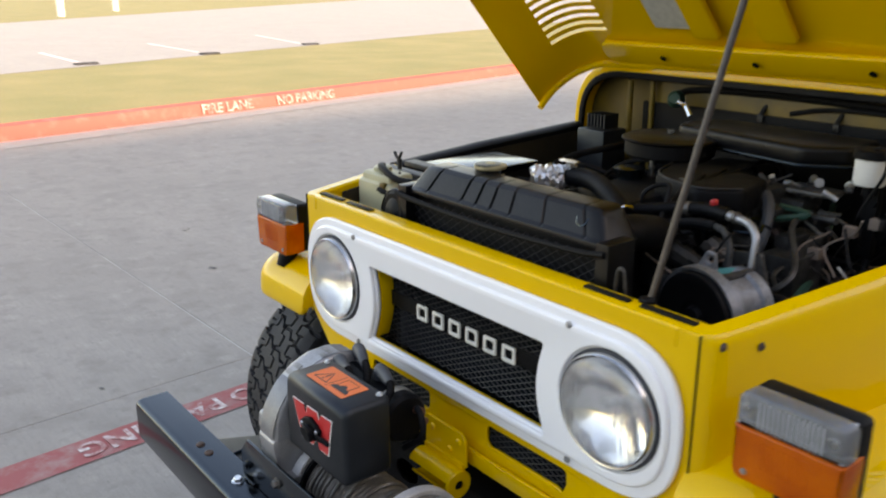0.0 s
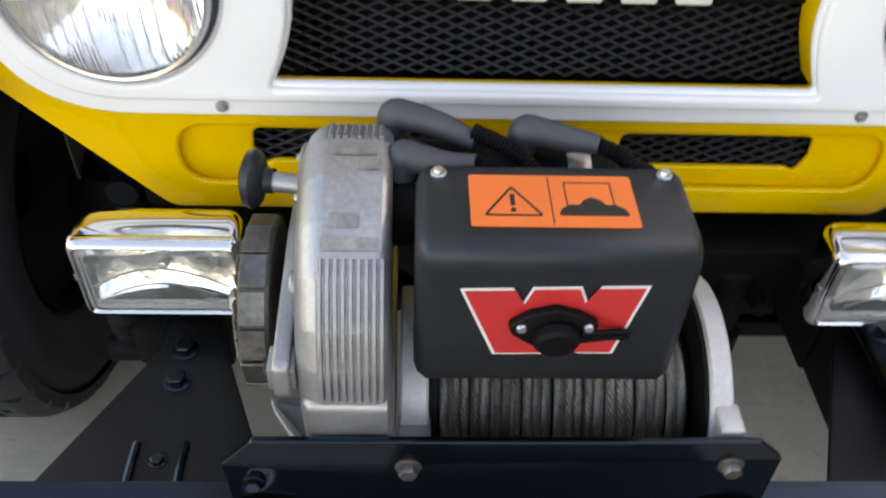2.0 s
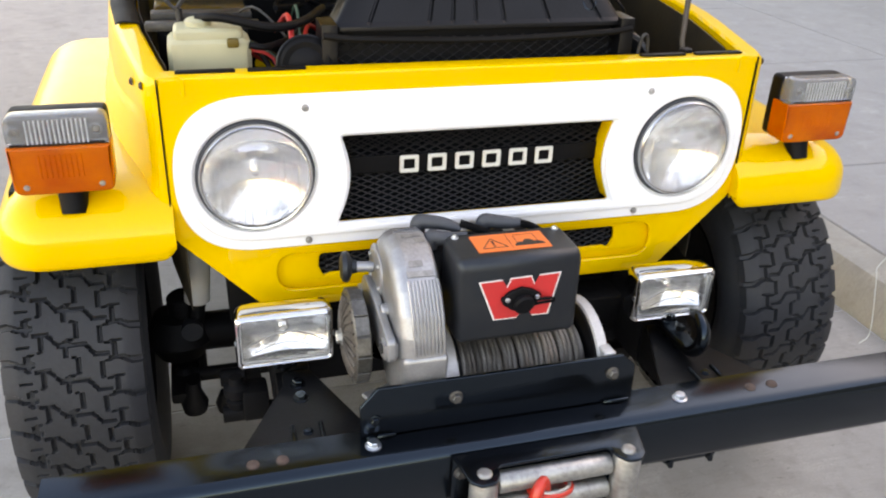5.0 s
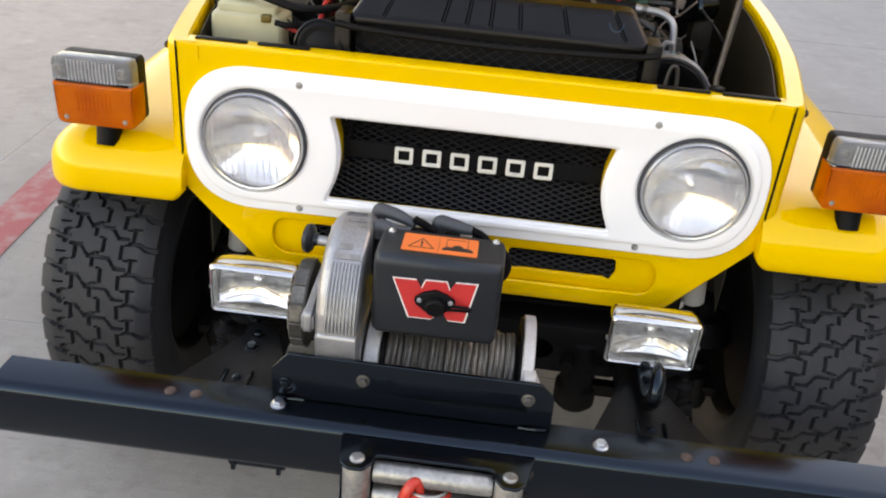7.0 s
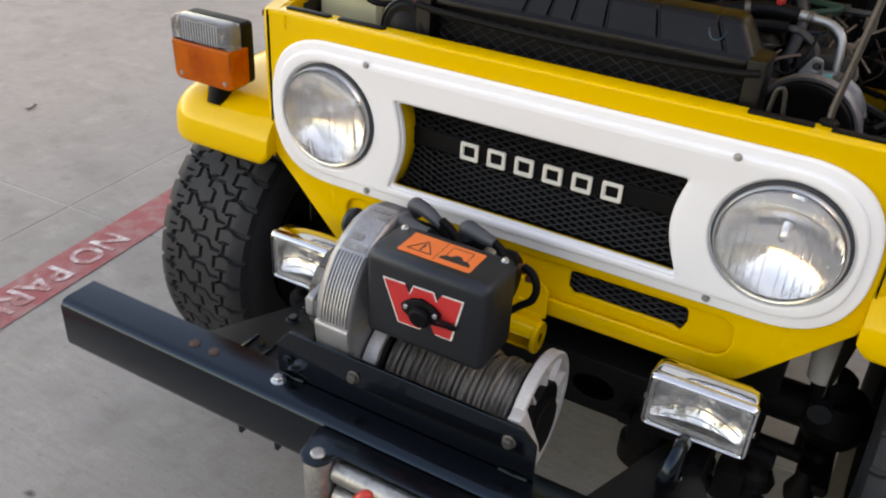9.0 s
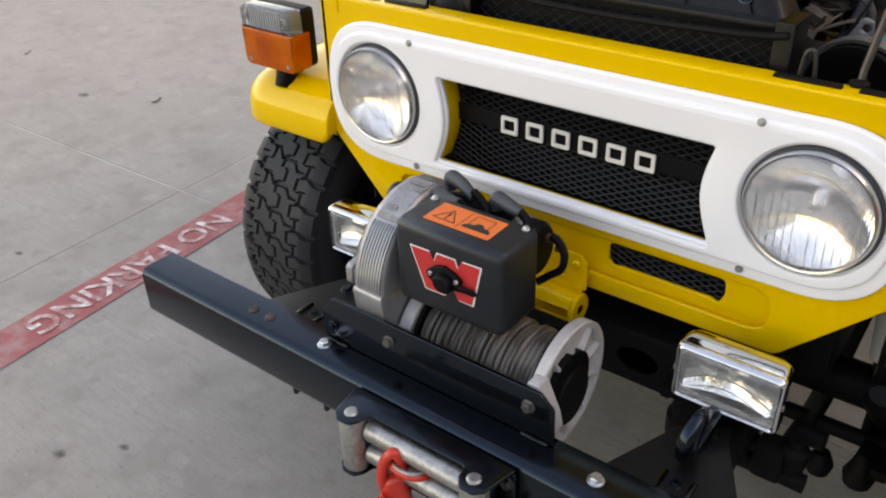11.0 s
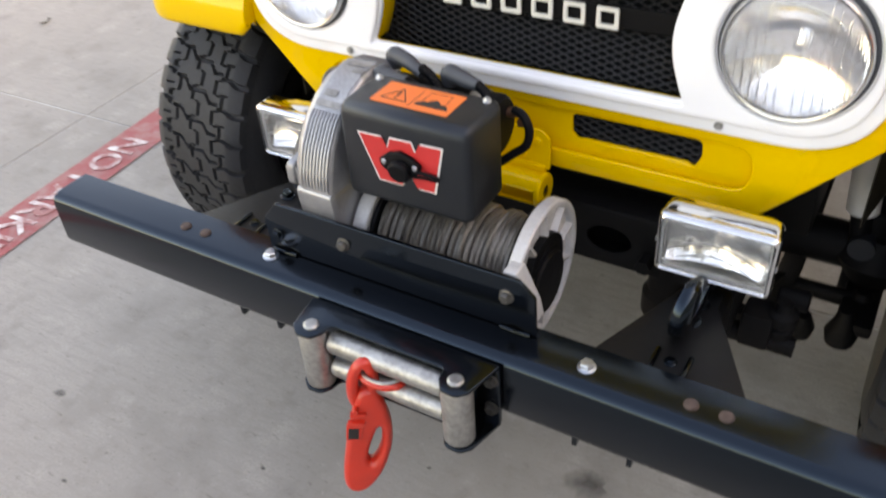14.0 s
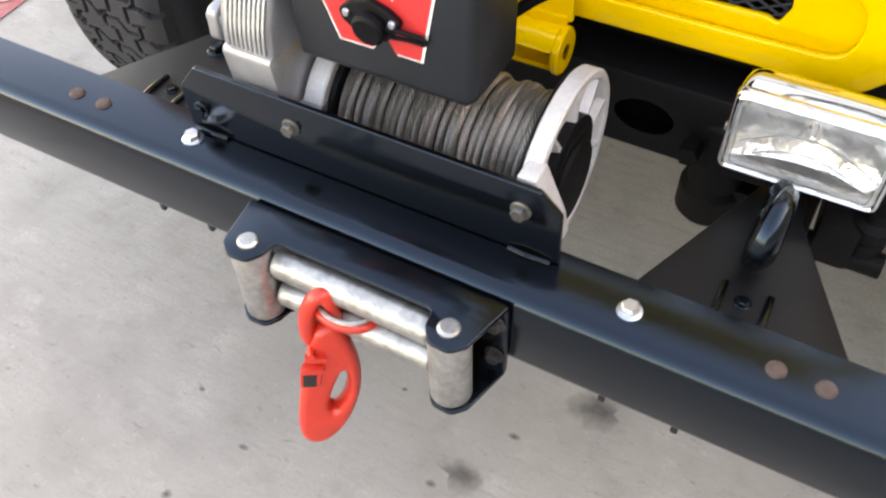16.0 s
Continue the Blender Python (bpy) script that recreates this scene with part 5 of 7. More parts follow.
    part("lens_pattern", join(*rib), MILKY, t, "moulded arch of the lens")
    part("bulb", lathe([(0.0, 0.0), (0.004, 0.002), (0.006, 0.007), (0.006, 0.018), (0.009, 0.020), (0.009, 0.030)], 16, along((0, -0.002, 0.008), (0, 0.03, 0.004)), cap=False), CHROME, t, "small shielded bulb")
    part("bracket", join(box(-0.020, 0.020, 0.006, 0.034, -hh - 0.022, -hh + 0.004, 0.003), rod((0, 0.020, -hh - 0.030), (0, 0.020, -hh - 0.010), 0.010)), BLACKPAINT, t, "black mounting bracket")
    t.matrix_world = pose(x, y, z, tilt, 0, yaw)
    return t


fog_lamp(-0.376, 0.546, -0.098, 0, 0)
fog_lamp(0.365, 0.546, -0.106, 0, 0)

# ---- winch ----
winch = thing("winch", (0, -0.2, BT), "electric recovery winch with aluminium gear housing and wire rope", "winch")


def gear_profile(grow=0.0):
    pts = [(-0.084, 0.690), (-0.094, 0.722), (-0.118, 0.741), (-0.150, 0.749), (-0.190, 0.746), (-0.228, 0.731), (-0.262, 0.705), (-0.286, 0.672), (-0.299, 0.640), (-0.303, 0.606), (-0.300, 0.580), (-0.297, 0.540), (-0.285, 0.488), (-0.185, 0.488), (-0.105, 0.555), (-0.080, 0.62)]
    pts = round_poly(pts, 0.012, 3)
    c = Vector((-0.19, 0.63))
    return [tuple(Vector(p) + (c - Vector(p)).normalized() * grow) for p in pts]


secs = []
for x, g in ((-0.221, 0.040), (-0.2205, 0.028), (-0.2185, 0.018), (-0.2145, 0.010), (-0.209, 0.0045), (-0.2025, 0.001), (-0.198, 0.0), (-0.155, 0.0), (-0.150, 0.002), (-0.146, 0.008)):
    secs.append([(x, y, z) for y, z in gear_profile(g)])
gear = part("gear_housing", loft(secs), CASTALU, winch, "cast aluminium gear housing", 45)
prof = [(-0.250, 0.7145), (-0.264, 0.7025), (-0.2875, 0.6695), (-0.2995, 0.638), (-0.3025, 0.624), (-0.3036, 0.6125)]
for k in range(9):
    x = -0.1985 + 0.0058 * k
    part("rib", tube([(x, y, z) for y, z in prof], 0.0025, 6, 4), CASTALU, gear)
def on_crown(y):
    """Height of the housing's crown at y."""
    return float(np.interp(y, (-0.262, -0.246, -0.228, -0.210, -0.190, -0.165, -0.150, -0.118), (0.705, 0.7180, 0.7312, 0.7387, 0.7462, 0.7492, 0.7494, 0.7412)))


part("label_field", sheet([[(x, y, on_crown(y) + 0.0006) for x in (-0.197, -0.175, -0.153)] for y in np.linspace(-0.246, -0.150, 9)], 0.0008), LABELREST, gear, "dull field left by a label")
for y0, y1, x0, x1 in ((-0.246, -0.238, -0.198, -0.156), (-0.170, -0.160, -0.190, -0.158), (-0.186, -0.174, -0.172, -0.156), (-0.232, -0.222, -0.192, -0.170)):
    part("label_scrap", sheet([[(x, y, on_crown(y) + 0.0018) for x in np.linspace(x0, x1, 4)] for y in np.linspace(y0, y1, 3)], 0.0005), SCRAP, gear, "pale scrap of the label")
for k in range(8):
    x = -0.196 + 0.0058 * k
    part("rib", tube([(x, y, on_crown(y)) for y in (-0.146, -0.134, -0.120)], 0.0020, 6, 2), CASTALU, gear)
part("housing_foot", loft([[(x, y, z) for y, z in round_poly([(-0.3075 + d, 0.609 - d), (-0.3040 + d, 0.578), (-0.290 + d, 0.482), (-0.195 - d, 0.482), (-0.115 - d, 0.555), (-0.092 - d, 0.609 - d)], 0.008, 3)] for x, d in ((-0.217, 0.010), (-0.212, 0.0035), (-0.206, 0.001), (-0.148, 0.001), (-0.143, 0.008))]), CASTALU, gear, "", 45)
cover = part("round_cover", lathe([(0.046, 0), (0.046, 0.004), (0.043, 0.006), (0, 0.006)], 40, along((-0.219, -0.128, 0.672), (-0.3, -0.128, 0.672)), cap=False), CASTALU, gear, "round bolted cover")
for k in range(6):
    a = k * math.pi / 3 + 0.4
    part("cover_screw", hexbolt((-0.2245, -0.128 + 0.038 * math.cos(a), 0.672 + 0.038 * math.sin(a)), (-1, 0, 0), 0.0042, 0.004, washer=False, dome=True), ZINC, cover)
part("clutch_shaft", rod((-0.224, -0.118, 0.675), (-0.258, -0.112, 0.675), 0.009, 16, 0.001), CASTALU, gear)
part("clutch_knob", lathe([(0.011, 0), (0.012, 0.008), (0.023, 0.012), (0.027, 0.017), (0.025, 0.024), (0.016, 0.028), (0, 0.029)], 28, along((-0.252, -0.112, 0.675), (-0.3, -0.106, 0.675)), cap=False), BOXPLASTIC, winch, "dark plastic clutch knob")
part("drain_boss", rod((-0.219, -0.205, 0.640), (-0.231, -0.205, 0.640), 0.013, 16, 0.002), CASTALU, gear)
# side plate and feet
sp = part("side_plate", plate([round_poly([(-0.064, 0.604), (-0.094, 0.648), (-0.150, 0.652), (-0.288, 0.634), (-0.292, 0.600), (-0.250, 0.578), (-0.120, 0.570), (-0.085, 0.580)], 0.01)], 0.014, 0.003, at_x(-0.231)), CASTALU, winch, "grey side plate")
for y, z in ((-0.080, 0.604), (-0.272, 0.614)):
    lug = part("bolt_lug", box(-0.243, -0.220, y - 0.0135, y + 0.0135, z - 0.0125, z + 0.0125, 0.003), CASTALU, sp)
    part("socket_bolt", join(lathe([(0.0085, 0), (0.0085, 0.003), (0.004, 0.003), (0.004, 0.001), (0, 0.001)], 14, along((-0.2432, y, z), (-0.3, y, z)), cap=False)), ENGINEGREY, lug)
foot = part("mount_foot", plate([round_poly([(-0.264, -0.206), (-0.258, -0.222), (-0.214, -0.288), (-0.206, -0.288), (-0.206, -0.214)], 0.003)], 0.007, 0.0015, at_z(0.482)), CASTALU, winch, "ribbed mounting foot")
for a, b in (((-0.260, -0.212), (-0.212, -0.222)), ((-0.258, -0.216), (-0.214, -0.282))):
    web = bmesh.new()
    low = [(a[0], a[1], 0.484), (b[0], b[1], 0.484), (b[0], b[1], 0.512), (a[0], a[1], 0.489)]
    f = web.faces.new([web.verts.new(p) for p in low])
    bmesh.ops.solidify(web, geom=[f], thickness=0.0035)
    part("foot_web", web, CASTALU, foot)
# finned brake disc: a domed face with swept fins, its rim cased in overlapping plates
dc, dx0, dx1 = (-0.160, 0.571), -0.250, -0.286
disc = part("brake_disc", lathe([(0.0, 0.0), (0.073, 0.0), (0.075, 0.004), (0.075, 0.022), (0.072, 0.024), (0.060, 0.029), (0.040, 0.034), (0.020, 0.036), (0.0, 0.036)], 56, along((dx0, *dc), (-1, *dc)), cap=False), BRAKEFACE, winch, "worn finned brake disc")
part("rim_band", lathe([(0.0752, 0.001), (0.0765, 0.003), (0.0765, 0.024), (0.0735, 0.0265), (0.0715, 0.0255)], 56, along((dx0, *dc), (-1, *dc)), cap=False), WORNALU, disc, "bare metal rim band")
for k in range(22):
    a = 2 * math.pi * k / 22
    c, s = math.cos(a), math.sin(a)
    part("fin", tube([(dx1 - 0.0005, dc[0] + 0.016 * c, dc[1] + 0.016 * s), (dx1 + 0.001, dc[0] + 0.042 * math.cos(a + 0.10), dc[1] + 0.042 * math.sin(a + 0.10)), (dx1 + 0.0085, dc[0] + 0.068 * math.cos(a + 0.26), dc[1] + 0.068 * math.sin(a + 0.26))], [0.0016, 0.0022, 0.0026], 6, 3), BRAKEFACE, disc)
for k in range(15):
    a = 2 * math.pi * k / 15
    m = Matrix.Translation((dx0 - 0.0135, dc[0], dc[1])) @ Matrix.Rotation(a, 4, 'X') @ Matrix.Translation((0, 0, 0.0775)) @ Matrix.Rotation(0.07, 4, 'X')
    part("rim_plate", moved(box(-0.0115, 0.0115, -0.0150, 0.0150, -0.0015, 0.0015, 0.0008, 1), m), WORNALU, disc)
part("hub", hexbolt((dx1 - 0.001, *dc), (-1, 0, 0), 0.011, 0.008), ZINC, disc)

# motor lying behind the control box
motor = part("motor", lathe([(0.0, 0), (0.045, 0.0), (0.047, 0.008), (0.047, 0.186), (0.041, 0.194), (0.0, 0.194)], 36, along((-0.148, -0.132, 0.680), (1, -0.132, 0.680)), cap=False), DULLBLACK, winch, "black electric motor")
part("motor_band", lathe([(0.0472, 0.0), (0.0485, 0.002), (0.0485, 0.018), (0.0472, 0.020)], 36, along((-0.002, -0.132, 0.680), (1, -0.132, 0.680)), cap=False), ZINC, motor, "bright clamp band")

# control box
bx0, bx1, by0, by1, bz0, bz1 = -0.128, 0.077, -0.284, -0.186, 0.611, 0.757
ringsb = []
for x, g in ((bx0, 0.010), (bx0 + 0.003, 0.004), (bx0 + 0.010, 0.0), (bx1 - 0.010, 0.0), (bx1 - 0.003, 0.004), (bx1, 0.010)):
    pts = round_poly([(by0 + g, bz0 + g), (by1 - g, bz0 + g), (by1 - g, bz1 - g), (by0 + g - 0.0, bz1 - g)], [0.010, 0.006, 0.010, 0.020], 6)
    ringsb.append([(x * 1.0, y, z) for y, z in pts])
cbox = part("control_box", loft(ringsb), BOXPLASTIC, winch, "black plastic control box", 50)
for x, y in ((-0.111, -0.201), (0.060, -0.200)):
    part("lid_screw", hexbolt((x, y, bz1), (0, 0, 1), 0.0046, 0.004, dome=True), BOLTSTEEL, cbox)
W_OUT = [(-0.096, 0.7205), (-0.058, 0.7215), (-0.050, 0.706), (-0.044, 0.7225), (-0.009, 0.7235), (-0.003, 0.708), (0.005, 0.724), (0.040, 0.725), (0.0245, 0.6505), (-0.003, 0.6505), (-0.010, 0.664), (-0.018, 0.664), (-0.030, 0.6495), (-0.068, 0.6490)]
part("emblem_border", plate([[(x, z) for x, z in W_OUT]], 0.001, 0.0, at_y(by0 - 0.0008)), DECALWHITE, cbox, "pale border of the red emblem")
cxw, czw = -0.028, 0.689
part("emblem", plate([[(cxw + (x - cxw) * 0.962 + (0.0006 if x < cxw else -0.0006), czw + (z - czw) * 0.945) for x, z in W_OUT]], 0.001, 0.0, at_y(by0 - 0.0016)), REDDECAL, cbox, "red notched emblem plate")
# socket cover with two screws
sock = part("socket_cover", plate([round_poly([(-0.060, 0.690), (-0.045, 0.702), (-0.026, 0.708), (-0.008, 0.702), (0.008, 0.692), (0.002, 0.680), (-0.010, 0.668), (-0.040, 0.668), (-0.056, 0.680)], 0.006)], 0.008, 0.002, at_y(by0 - 0.006)), DULLBLACK, cbox, "black rubber socket cover")
part("socket_plug", rod((-0.024, by0 - 0.008, 0.682), (-0.024, by0 - 0.020, 0.680), 0.017, 24, 0.003), DULLBLACK, sock)
part("socket_strap", tube([(-0.006, by0 - 0.012, 0.686), (0.012, by0 - 0.009, 0.684), (0.028, by0 - 0.006, 0.681), (0.030, by0 - 0.006, 0.676), (0.014, by0 - 0.008, 0.677), (-0.006, by0 - 0.010, 0.676)], 0.0024, 6, 5), DULLBLACK, sock)
for x, z in ((-0.050, 0.689), (-0.001, 0.690)):
    part("socket_screw", hexbolt((x, by0 - 0.010, z), (0, -1, 0), 0.0042, 0.003, washer=False, dome=True), BOLTSTEEL, sock)
# orange warning label with its two signs
st = part("warning_label", plate([rrect(-0.089, 0.032, -0.260, -0.203, 0.003)], 0.0008, 0.0, at_z(bz1 + 0.0008)), ORANGE, cbox, "orange warning label with black signs")
zt = bz1 + 0.0015
tri_o = [(-0.080, -0.249), (-0.036, -0.249), (-0.058, -0.216)]
tri_i = [(-0.0770, -0.2475), (-0.0390, -0.2475), (-0.058, -0.2187)]
part("warning_triangle", join(plate([round_poly(tri_o, 0.002), round_poly(tri_i, 0.0015)], 0.0004, 0.0, at_z(zt)), plate([rrect(-0.0597, -0.0563, -0.2375, -0.2255, 0.001)], 0.0004, 0.0, at_z(zt)), plate([circle(-0.058, -0.2425, 0.0022, 12)], 0.0004, 0.0, at_z(zt))), INK, st, "black warning triangle")
blobs = [(-0.026, -0.248), (0.026, -0.248), (0.023, -0.241), (0.016, -0.236), (0.010, -0.237), (0.006, -0.231), (0.000, -0.228), (-0.006, -0.231), (-0.010, -0.237), (-0.016, -0.236), (-0.023, -0.241)]
part("pictogram", join(plate([round_poly(blobs, 0.002)], 0.0004, 0.0, at_z(zt)), plate([rrect(-0.0190, -0.0182, -0.238, -0.211, 0.0002)], 0.0004, 0.0, at_z(zt)), plate([rrect(0.0152, 0.0160, -0.238, -0.211, 0.0002)], 0.0004, 0.0, at_z(zt)), plate([rrect(-0.0182, 0.0152, -0.2118, -0.211, 0.0002)], 0.0004, 0.0, at_z(zt))), INK, st, "black pictogram")
part("label_divider", plate([rrect(-0.0305, -0.0299, -0.257, -0.206, 0.0001)], 0.0004, 0.0, at_z(zt)), INK, st)

# rubber boots and corrugated cables
for pts, rr in (([(-0.148, -0.108, 0.728), (-0.146, -0.110, 0.746), (-0.134, -0.114, 0.748), (-0.108, -0.125, 0.747), (-0.080, -0.137, 0.740)], [0.014, 0.0145, 0.0135, 0.0120, 0.0085]),
                ([(-0.140, -0.158, 0.722), (-0.138, -0.158, 0.740), (-0.126, -0.161, 0.740), (-0.105, -0.168, 0.740), (-0.080, -0.176, 0.747)], [0.014, 0.0145, 0.0135, 0.0120, 0.0085]),
                ([(-0.040, -0.130, 0.730), (-0.038, -0.131, 0.747), (-0.026, -0.134, 0.748), (-0.004, -0.141, 0.747), (0.020, -0.150, 0.748)], [0.014, 0.0145, 0.0135, 0.0120, 0.0085])):
    part("rubber_boot", tube(pts, [r * 0.92 for r in rr], 16, 5), BOOTRUBBER, winch, "grey rubber terminal boot", 60)


def corrugated(pts, r):
    path = smooth_path(pts, 16)
    n = len(path)
    return tube(path, [r * (1.0 if k % 2 else 0.82) for k in range(n)], 10, 0)


for pts in ([(-0.082, -0.136, 0.750), (-0.060, -0.146, 0.745), (-0.040, -0.160, 0.738), (-0.025, -0.180, 0.728)],
            [(-0.082, -0.175, 0.747), (-0.066, -0.180, 0.744), (-0.050, -0.186, 0.736), (-0.042, -0.190, 0.725)],
            [(0.018, -0.149, 0.748), (0.036, -0.160, 0.745), (0.050, -0.178, 0.738), (0.054, -0.192, 0.722)]):
    part("cable", corrugated(pts, 0.0075), DULLBLACK, winch, "black corrugated cable sleeve", 20)

part("motor_terminal", join(rod((0.040, -0.112, 0.694), (0.066, -0.112, 0.697), 0.0075, 14, 0.001), rod((0.060, -0.108, 0.678), (0.072, -0.108, 0.680), 0.0065, 14, 0.001)), COPPER, winch, "worn copper terminal stud")
part("motor_cable", tube([(0.058, -0.118, 0.704), (0.076, -0.124, 0.700), (0.086, -0.126, 0.680), (0.082, -0.128, 0.656), (0.064, -0.132, 0.640), (0.046, -0.140, 0.625)], 0.0065, 10, 6), DULLBLACK, winch, "black motor cable")

# drum with wire rope, flanges and bearing
dy, dz = -0.195, 0.495
part("drum", rod((-0.135, dy, dz), (0.148, dy, dz), 0.060, 28), DULLBLACK, winch, "dark drum core")
turns, x0r, x1r = 24, -0.104, 0.118
strands = []
for q in range(6):
    path = []
    for k in range(turns * 92 + 1):
        t = k / 92
        a = 2 * math.pi * t
        b = 2 * math.pi * (q / 6 + t * 11.0)
        rr = 0.069 + 0.0025 * math.sin(t * 1.7) + 0.0015 * math.sin(t * 5.1) + 0.0032 * math.cos(b)
        path.append((x0r + (x1r - x0r) * t / turns + 0.0008 * math.sin(a * 0.37) + 0.0032 * math.sin(b), dy + rr * math.cos(a), dz + rr * math.sin(a)))
    strands.append(tube(path, 0.0019, 5, 0))
part("wire_rope", join(*strands), ROPE, winch, "grey wire rope wound on the drum", 60)
fy, fz = -0.192, 0.491
flr = part("drum_flange", lathe([(0.050, 0.004), (0.100, 0.004), (0.100, 0.0), (0.108, 0.0), (0.1105, 0.002), (0.1105, 0.018), (0.1085, 0.020), (0.1010, 0.020), (0.0985, 0.0175), (0.0975, 0.009), (0.050, 0.009)], 64, along((0.127, fy, fz), (1, fy, fz)), cap=False), PALEALU, winch, "bright ribbed drum flange")
for k in range(10):
    a = 2 * math.pi * k / 10 + 0.25
    bm = bmesh.new()
    foot = [(0.1345, -0.0062, 0.050), (0.1345, 0.0062, 0.050), (0.1345, 0.0040, 0.0985), (0.1345, -0.0040, 0.0985)]
    crest = [(0.1465, -0.0030, 0.052), (0.1465, 0.0030, 0.052), (0.1455, 0.0018, 0.0985), (0.1455, -0.0018, 0.0985)]
    vs = [bm.verts.new((x, fy + r * math.cos(a) - w * math.sin(a), fz + r * math.sin(a) + w * math.cos(a))) for x, w, r in foot + crest]
    bm.faces.new(vs[4:])
    for i in range(4):
        bm.faces.new((vs[i], vs[(i + 1) % 4], vs[4 + (i + 1) % 4], vs[4 + i]))
    part("flange_rib", bm, PALEALU, flr)
part("flange_liner", lathe([(0.050, 0.0), (0.1045, 0.0), (0.1060, 0.001), (0.1060, 0.004), (0.050, 0.004)], 56, along((0.1225, fy, fz), (1, fy, fz)), cap=False), DULLBLACK, flr, "black inner side")
part("flange_hub", lathe([(0.0, 0.0), (0.050, 0.0), (0.051, 0.002), (0.051, 0.014), (0.048, 0.017), (0.0, 0.017)], 44, along((0.138, fy - 0.004, fz - 0.015), (1, fy - 0.004, fz - 0.015)), cap=False), DULLBLACK, flr, "black hub plate")
part("hub_neck", rod((0.130, fy, fz), (0.150, fy, fz), 0.046, 36), DULLBLACK, flr)
for k in range(3):
    a = 0.1 + k * 0.75
    part("hub_tab", rod((0.1345, fy + 0.058 * math.cos(a), fz + 0.058 * math.sin(a)), (0.1425, fy + 0.058 * math.cos(a), fz + 0.058 * math.sin(a)), 0.0035, 10), ZINC, flr)
part("flange_foot", plate([round_poly([(-0.303, 0.480), (-0.303, 0.552), (-0.288, 0.560), (-0.264, 0.562), (-0.240, 0.500), (-0.262, 0.470)], 0.006)], 0.014, 0.003, at_x(0.140)), PALEALU, flr)
part("flange_foot", plate([round_poly([(0.130, 0.484), (0.180, 0.484), (0.174, 0.512), (0.150, 0.566), (0.130, 0.566)], 0.004)], 0.030, 0.003, at_y(-0.284)), PALEALU, flr, "bright flared foot")
part("drum_flange", lathe([(0.058, 0.0), (0.091, 0.0), (0.093, 0.002), (0.093, 0.023), (0.091, 0.025), (0.058, 0.025)], 56, along((-0.139, dy, dz), (1, dy, dz)), cap=False), PALEALU, winch, "bright drum flange")
part("left_foot", box(-0.141, -0.112, -0.302, -0.262, 0.478, 0.541, 0.004), CASTALU, winch, "grey bearing foot")
part("drum_ring", lathe([(0.060, 0), (0.084, 0.0), (0.084, 0.007), (0.060, 0.007)], 40, along((-0.113, dy, dz), (1, dy, dz)), cap=False), DULLBLACK, winch)

# ---- roller fairlead ----
FT, FB = 0.465, 0.352
fair = thing("roller_fairlead", (0, -0.41, FB), "black roller fairlead with zinc rollers on the bumper", "fairlead")
top = round_poly([(-0.153, -0.373), (-0.143, -0.436), (-0.128, -0.449), (-0.104, -0.448), (-0.094, -0.432), (-0.090, -0.412), (0.098, -0.411), (0.101, -0.432), (0.112, -0.448), (0.136, -0.449), (0.149, -0.435), (0.164, -0.373)], [0.004, 0.012, 0.014, 0.014, 0.008, 0.01, 0.01, 0.008, 0.014, 0.014, 0.012, 0.004])
part("top_plate", plate([top], 0.006, 0.0015, at_z(FT)), BLACKPAINT, fair, "black bent top plate")
part("bottom_plate", plate([top], 0.006, 0.0015, at_z(FB)), BLACKPAINT, fair)
part("back_plate", plate([rrect(-0.153, 0.164, FB, FT, 0.006), rrect(-0.085, 0.095, 0.375, 0.445, 0.01)], 0.007, 0.0015, at_y(-0.3755)), BLACKPAINT, fair)
for x in (-0.117, 0.124):
    vr = part("upright_roller", lathe([(0.010, 0), (0.021, 0.0), (0.0225, 0.003), (0.0225, FT - FB - 0.011), (0.021, FT - FB - 0.008), (0.010, FT - FB - 0.008)], 32, Matrix.Translation((x, -0.425, FB + 0.004))), ZINC, fair, "zinc upright roller")
    part("roller_pin", hexbolt((x, -0.425, FT + 0.003), (0, 0, 1), 0.0120, 0.005, washer=False, dome=True), ZINC, vr, "zinc pin head")
for z, y in ((0.437, -0.414), (0.389, -0.414)):
    part("level_roller", lathe([(0.008, 0), (0.0165, 0.0), (0.0178, 0.003), (0.0178, 0.187), (0.0165, 0.190), (0.008, 0.190)], 32, along((-0.091, y, z), (1, y, z))), ZINC, fair, "zinc level roller")
for z in (0.440, 0.385):
    part("side_bolt", hexbolt((0.152, -0.3795, z), (0, -1, 0), 0.0085, 0.008), ENGINEGREY, fair)
part("side_bolt", hexbolt((-0.140, -0.3795, 0.437), (0, -1, 0), 0.0085, 0.008), ENGINEGREY, fair)

# ---- red hook hanging on the rope ----
hook = thing("winch_hook", (-0.01, -0.47, 0.23), "red powder-coated winch hook hanging from the fairlead", "hook")
HK = Matrix(((0.7992, -0.5986, 0.0544, -0.033), (0.5835, 0.7944, 0.1688, -0.4644), (-0.1442, -0.1032, 0.9842, 0.183), (0, 0, 0, 1)))


def rounded(pts, n=3):
    """A closed outline with its corners cut again and again."""
    for _ in range(n):
        pts = [q for a, b in zip(pts, pts[1:] + pts[:1]) for q in ((0.75 * a[0] + 0.25 * b[0], 0.75 * a[1] + 0.25 * b[1]), (0.25 * a[0] + 0.75 * b[0], 0.25 * a[1] + 0.75 * b[1]))]
    return pts


def hang(bm):
    return moved(bm, HK @ Matrix.Diagonal((0.82, 1, 1.13, 1)))


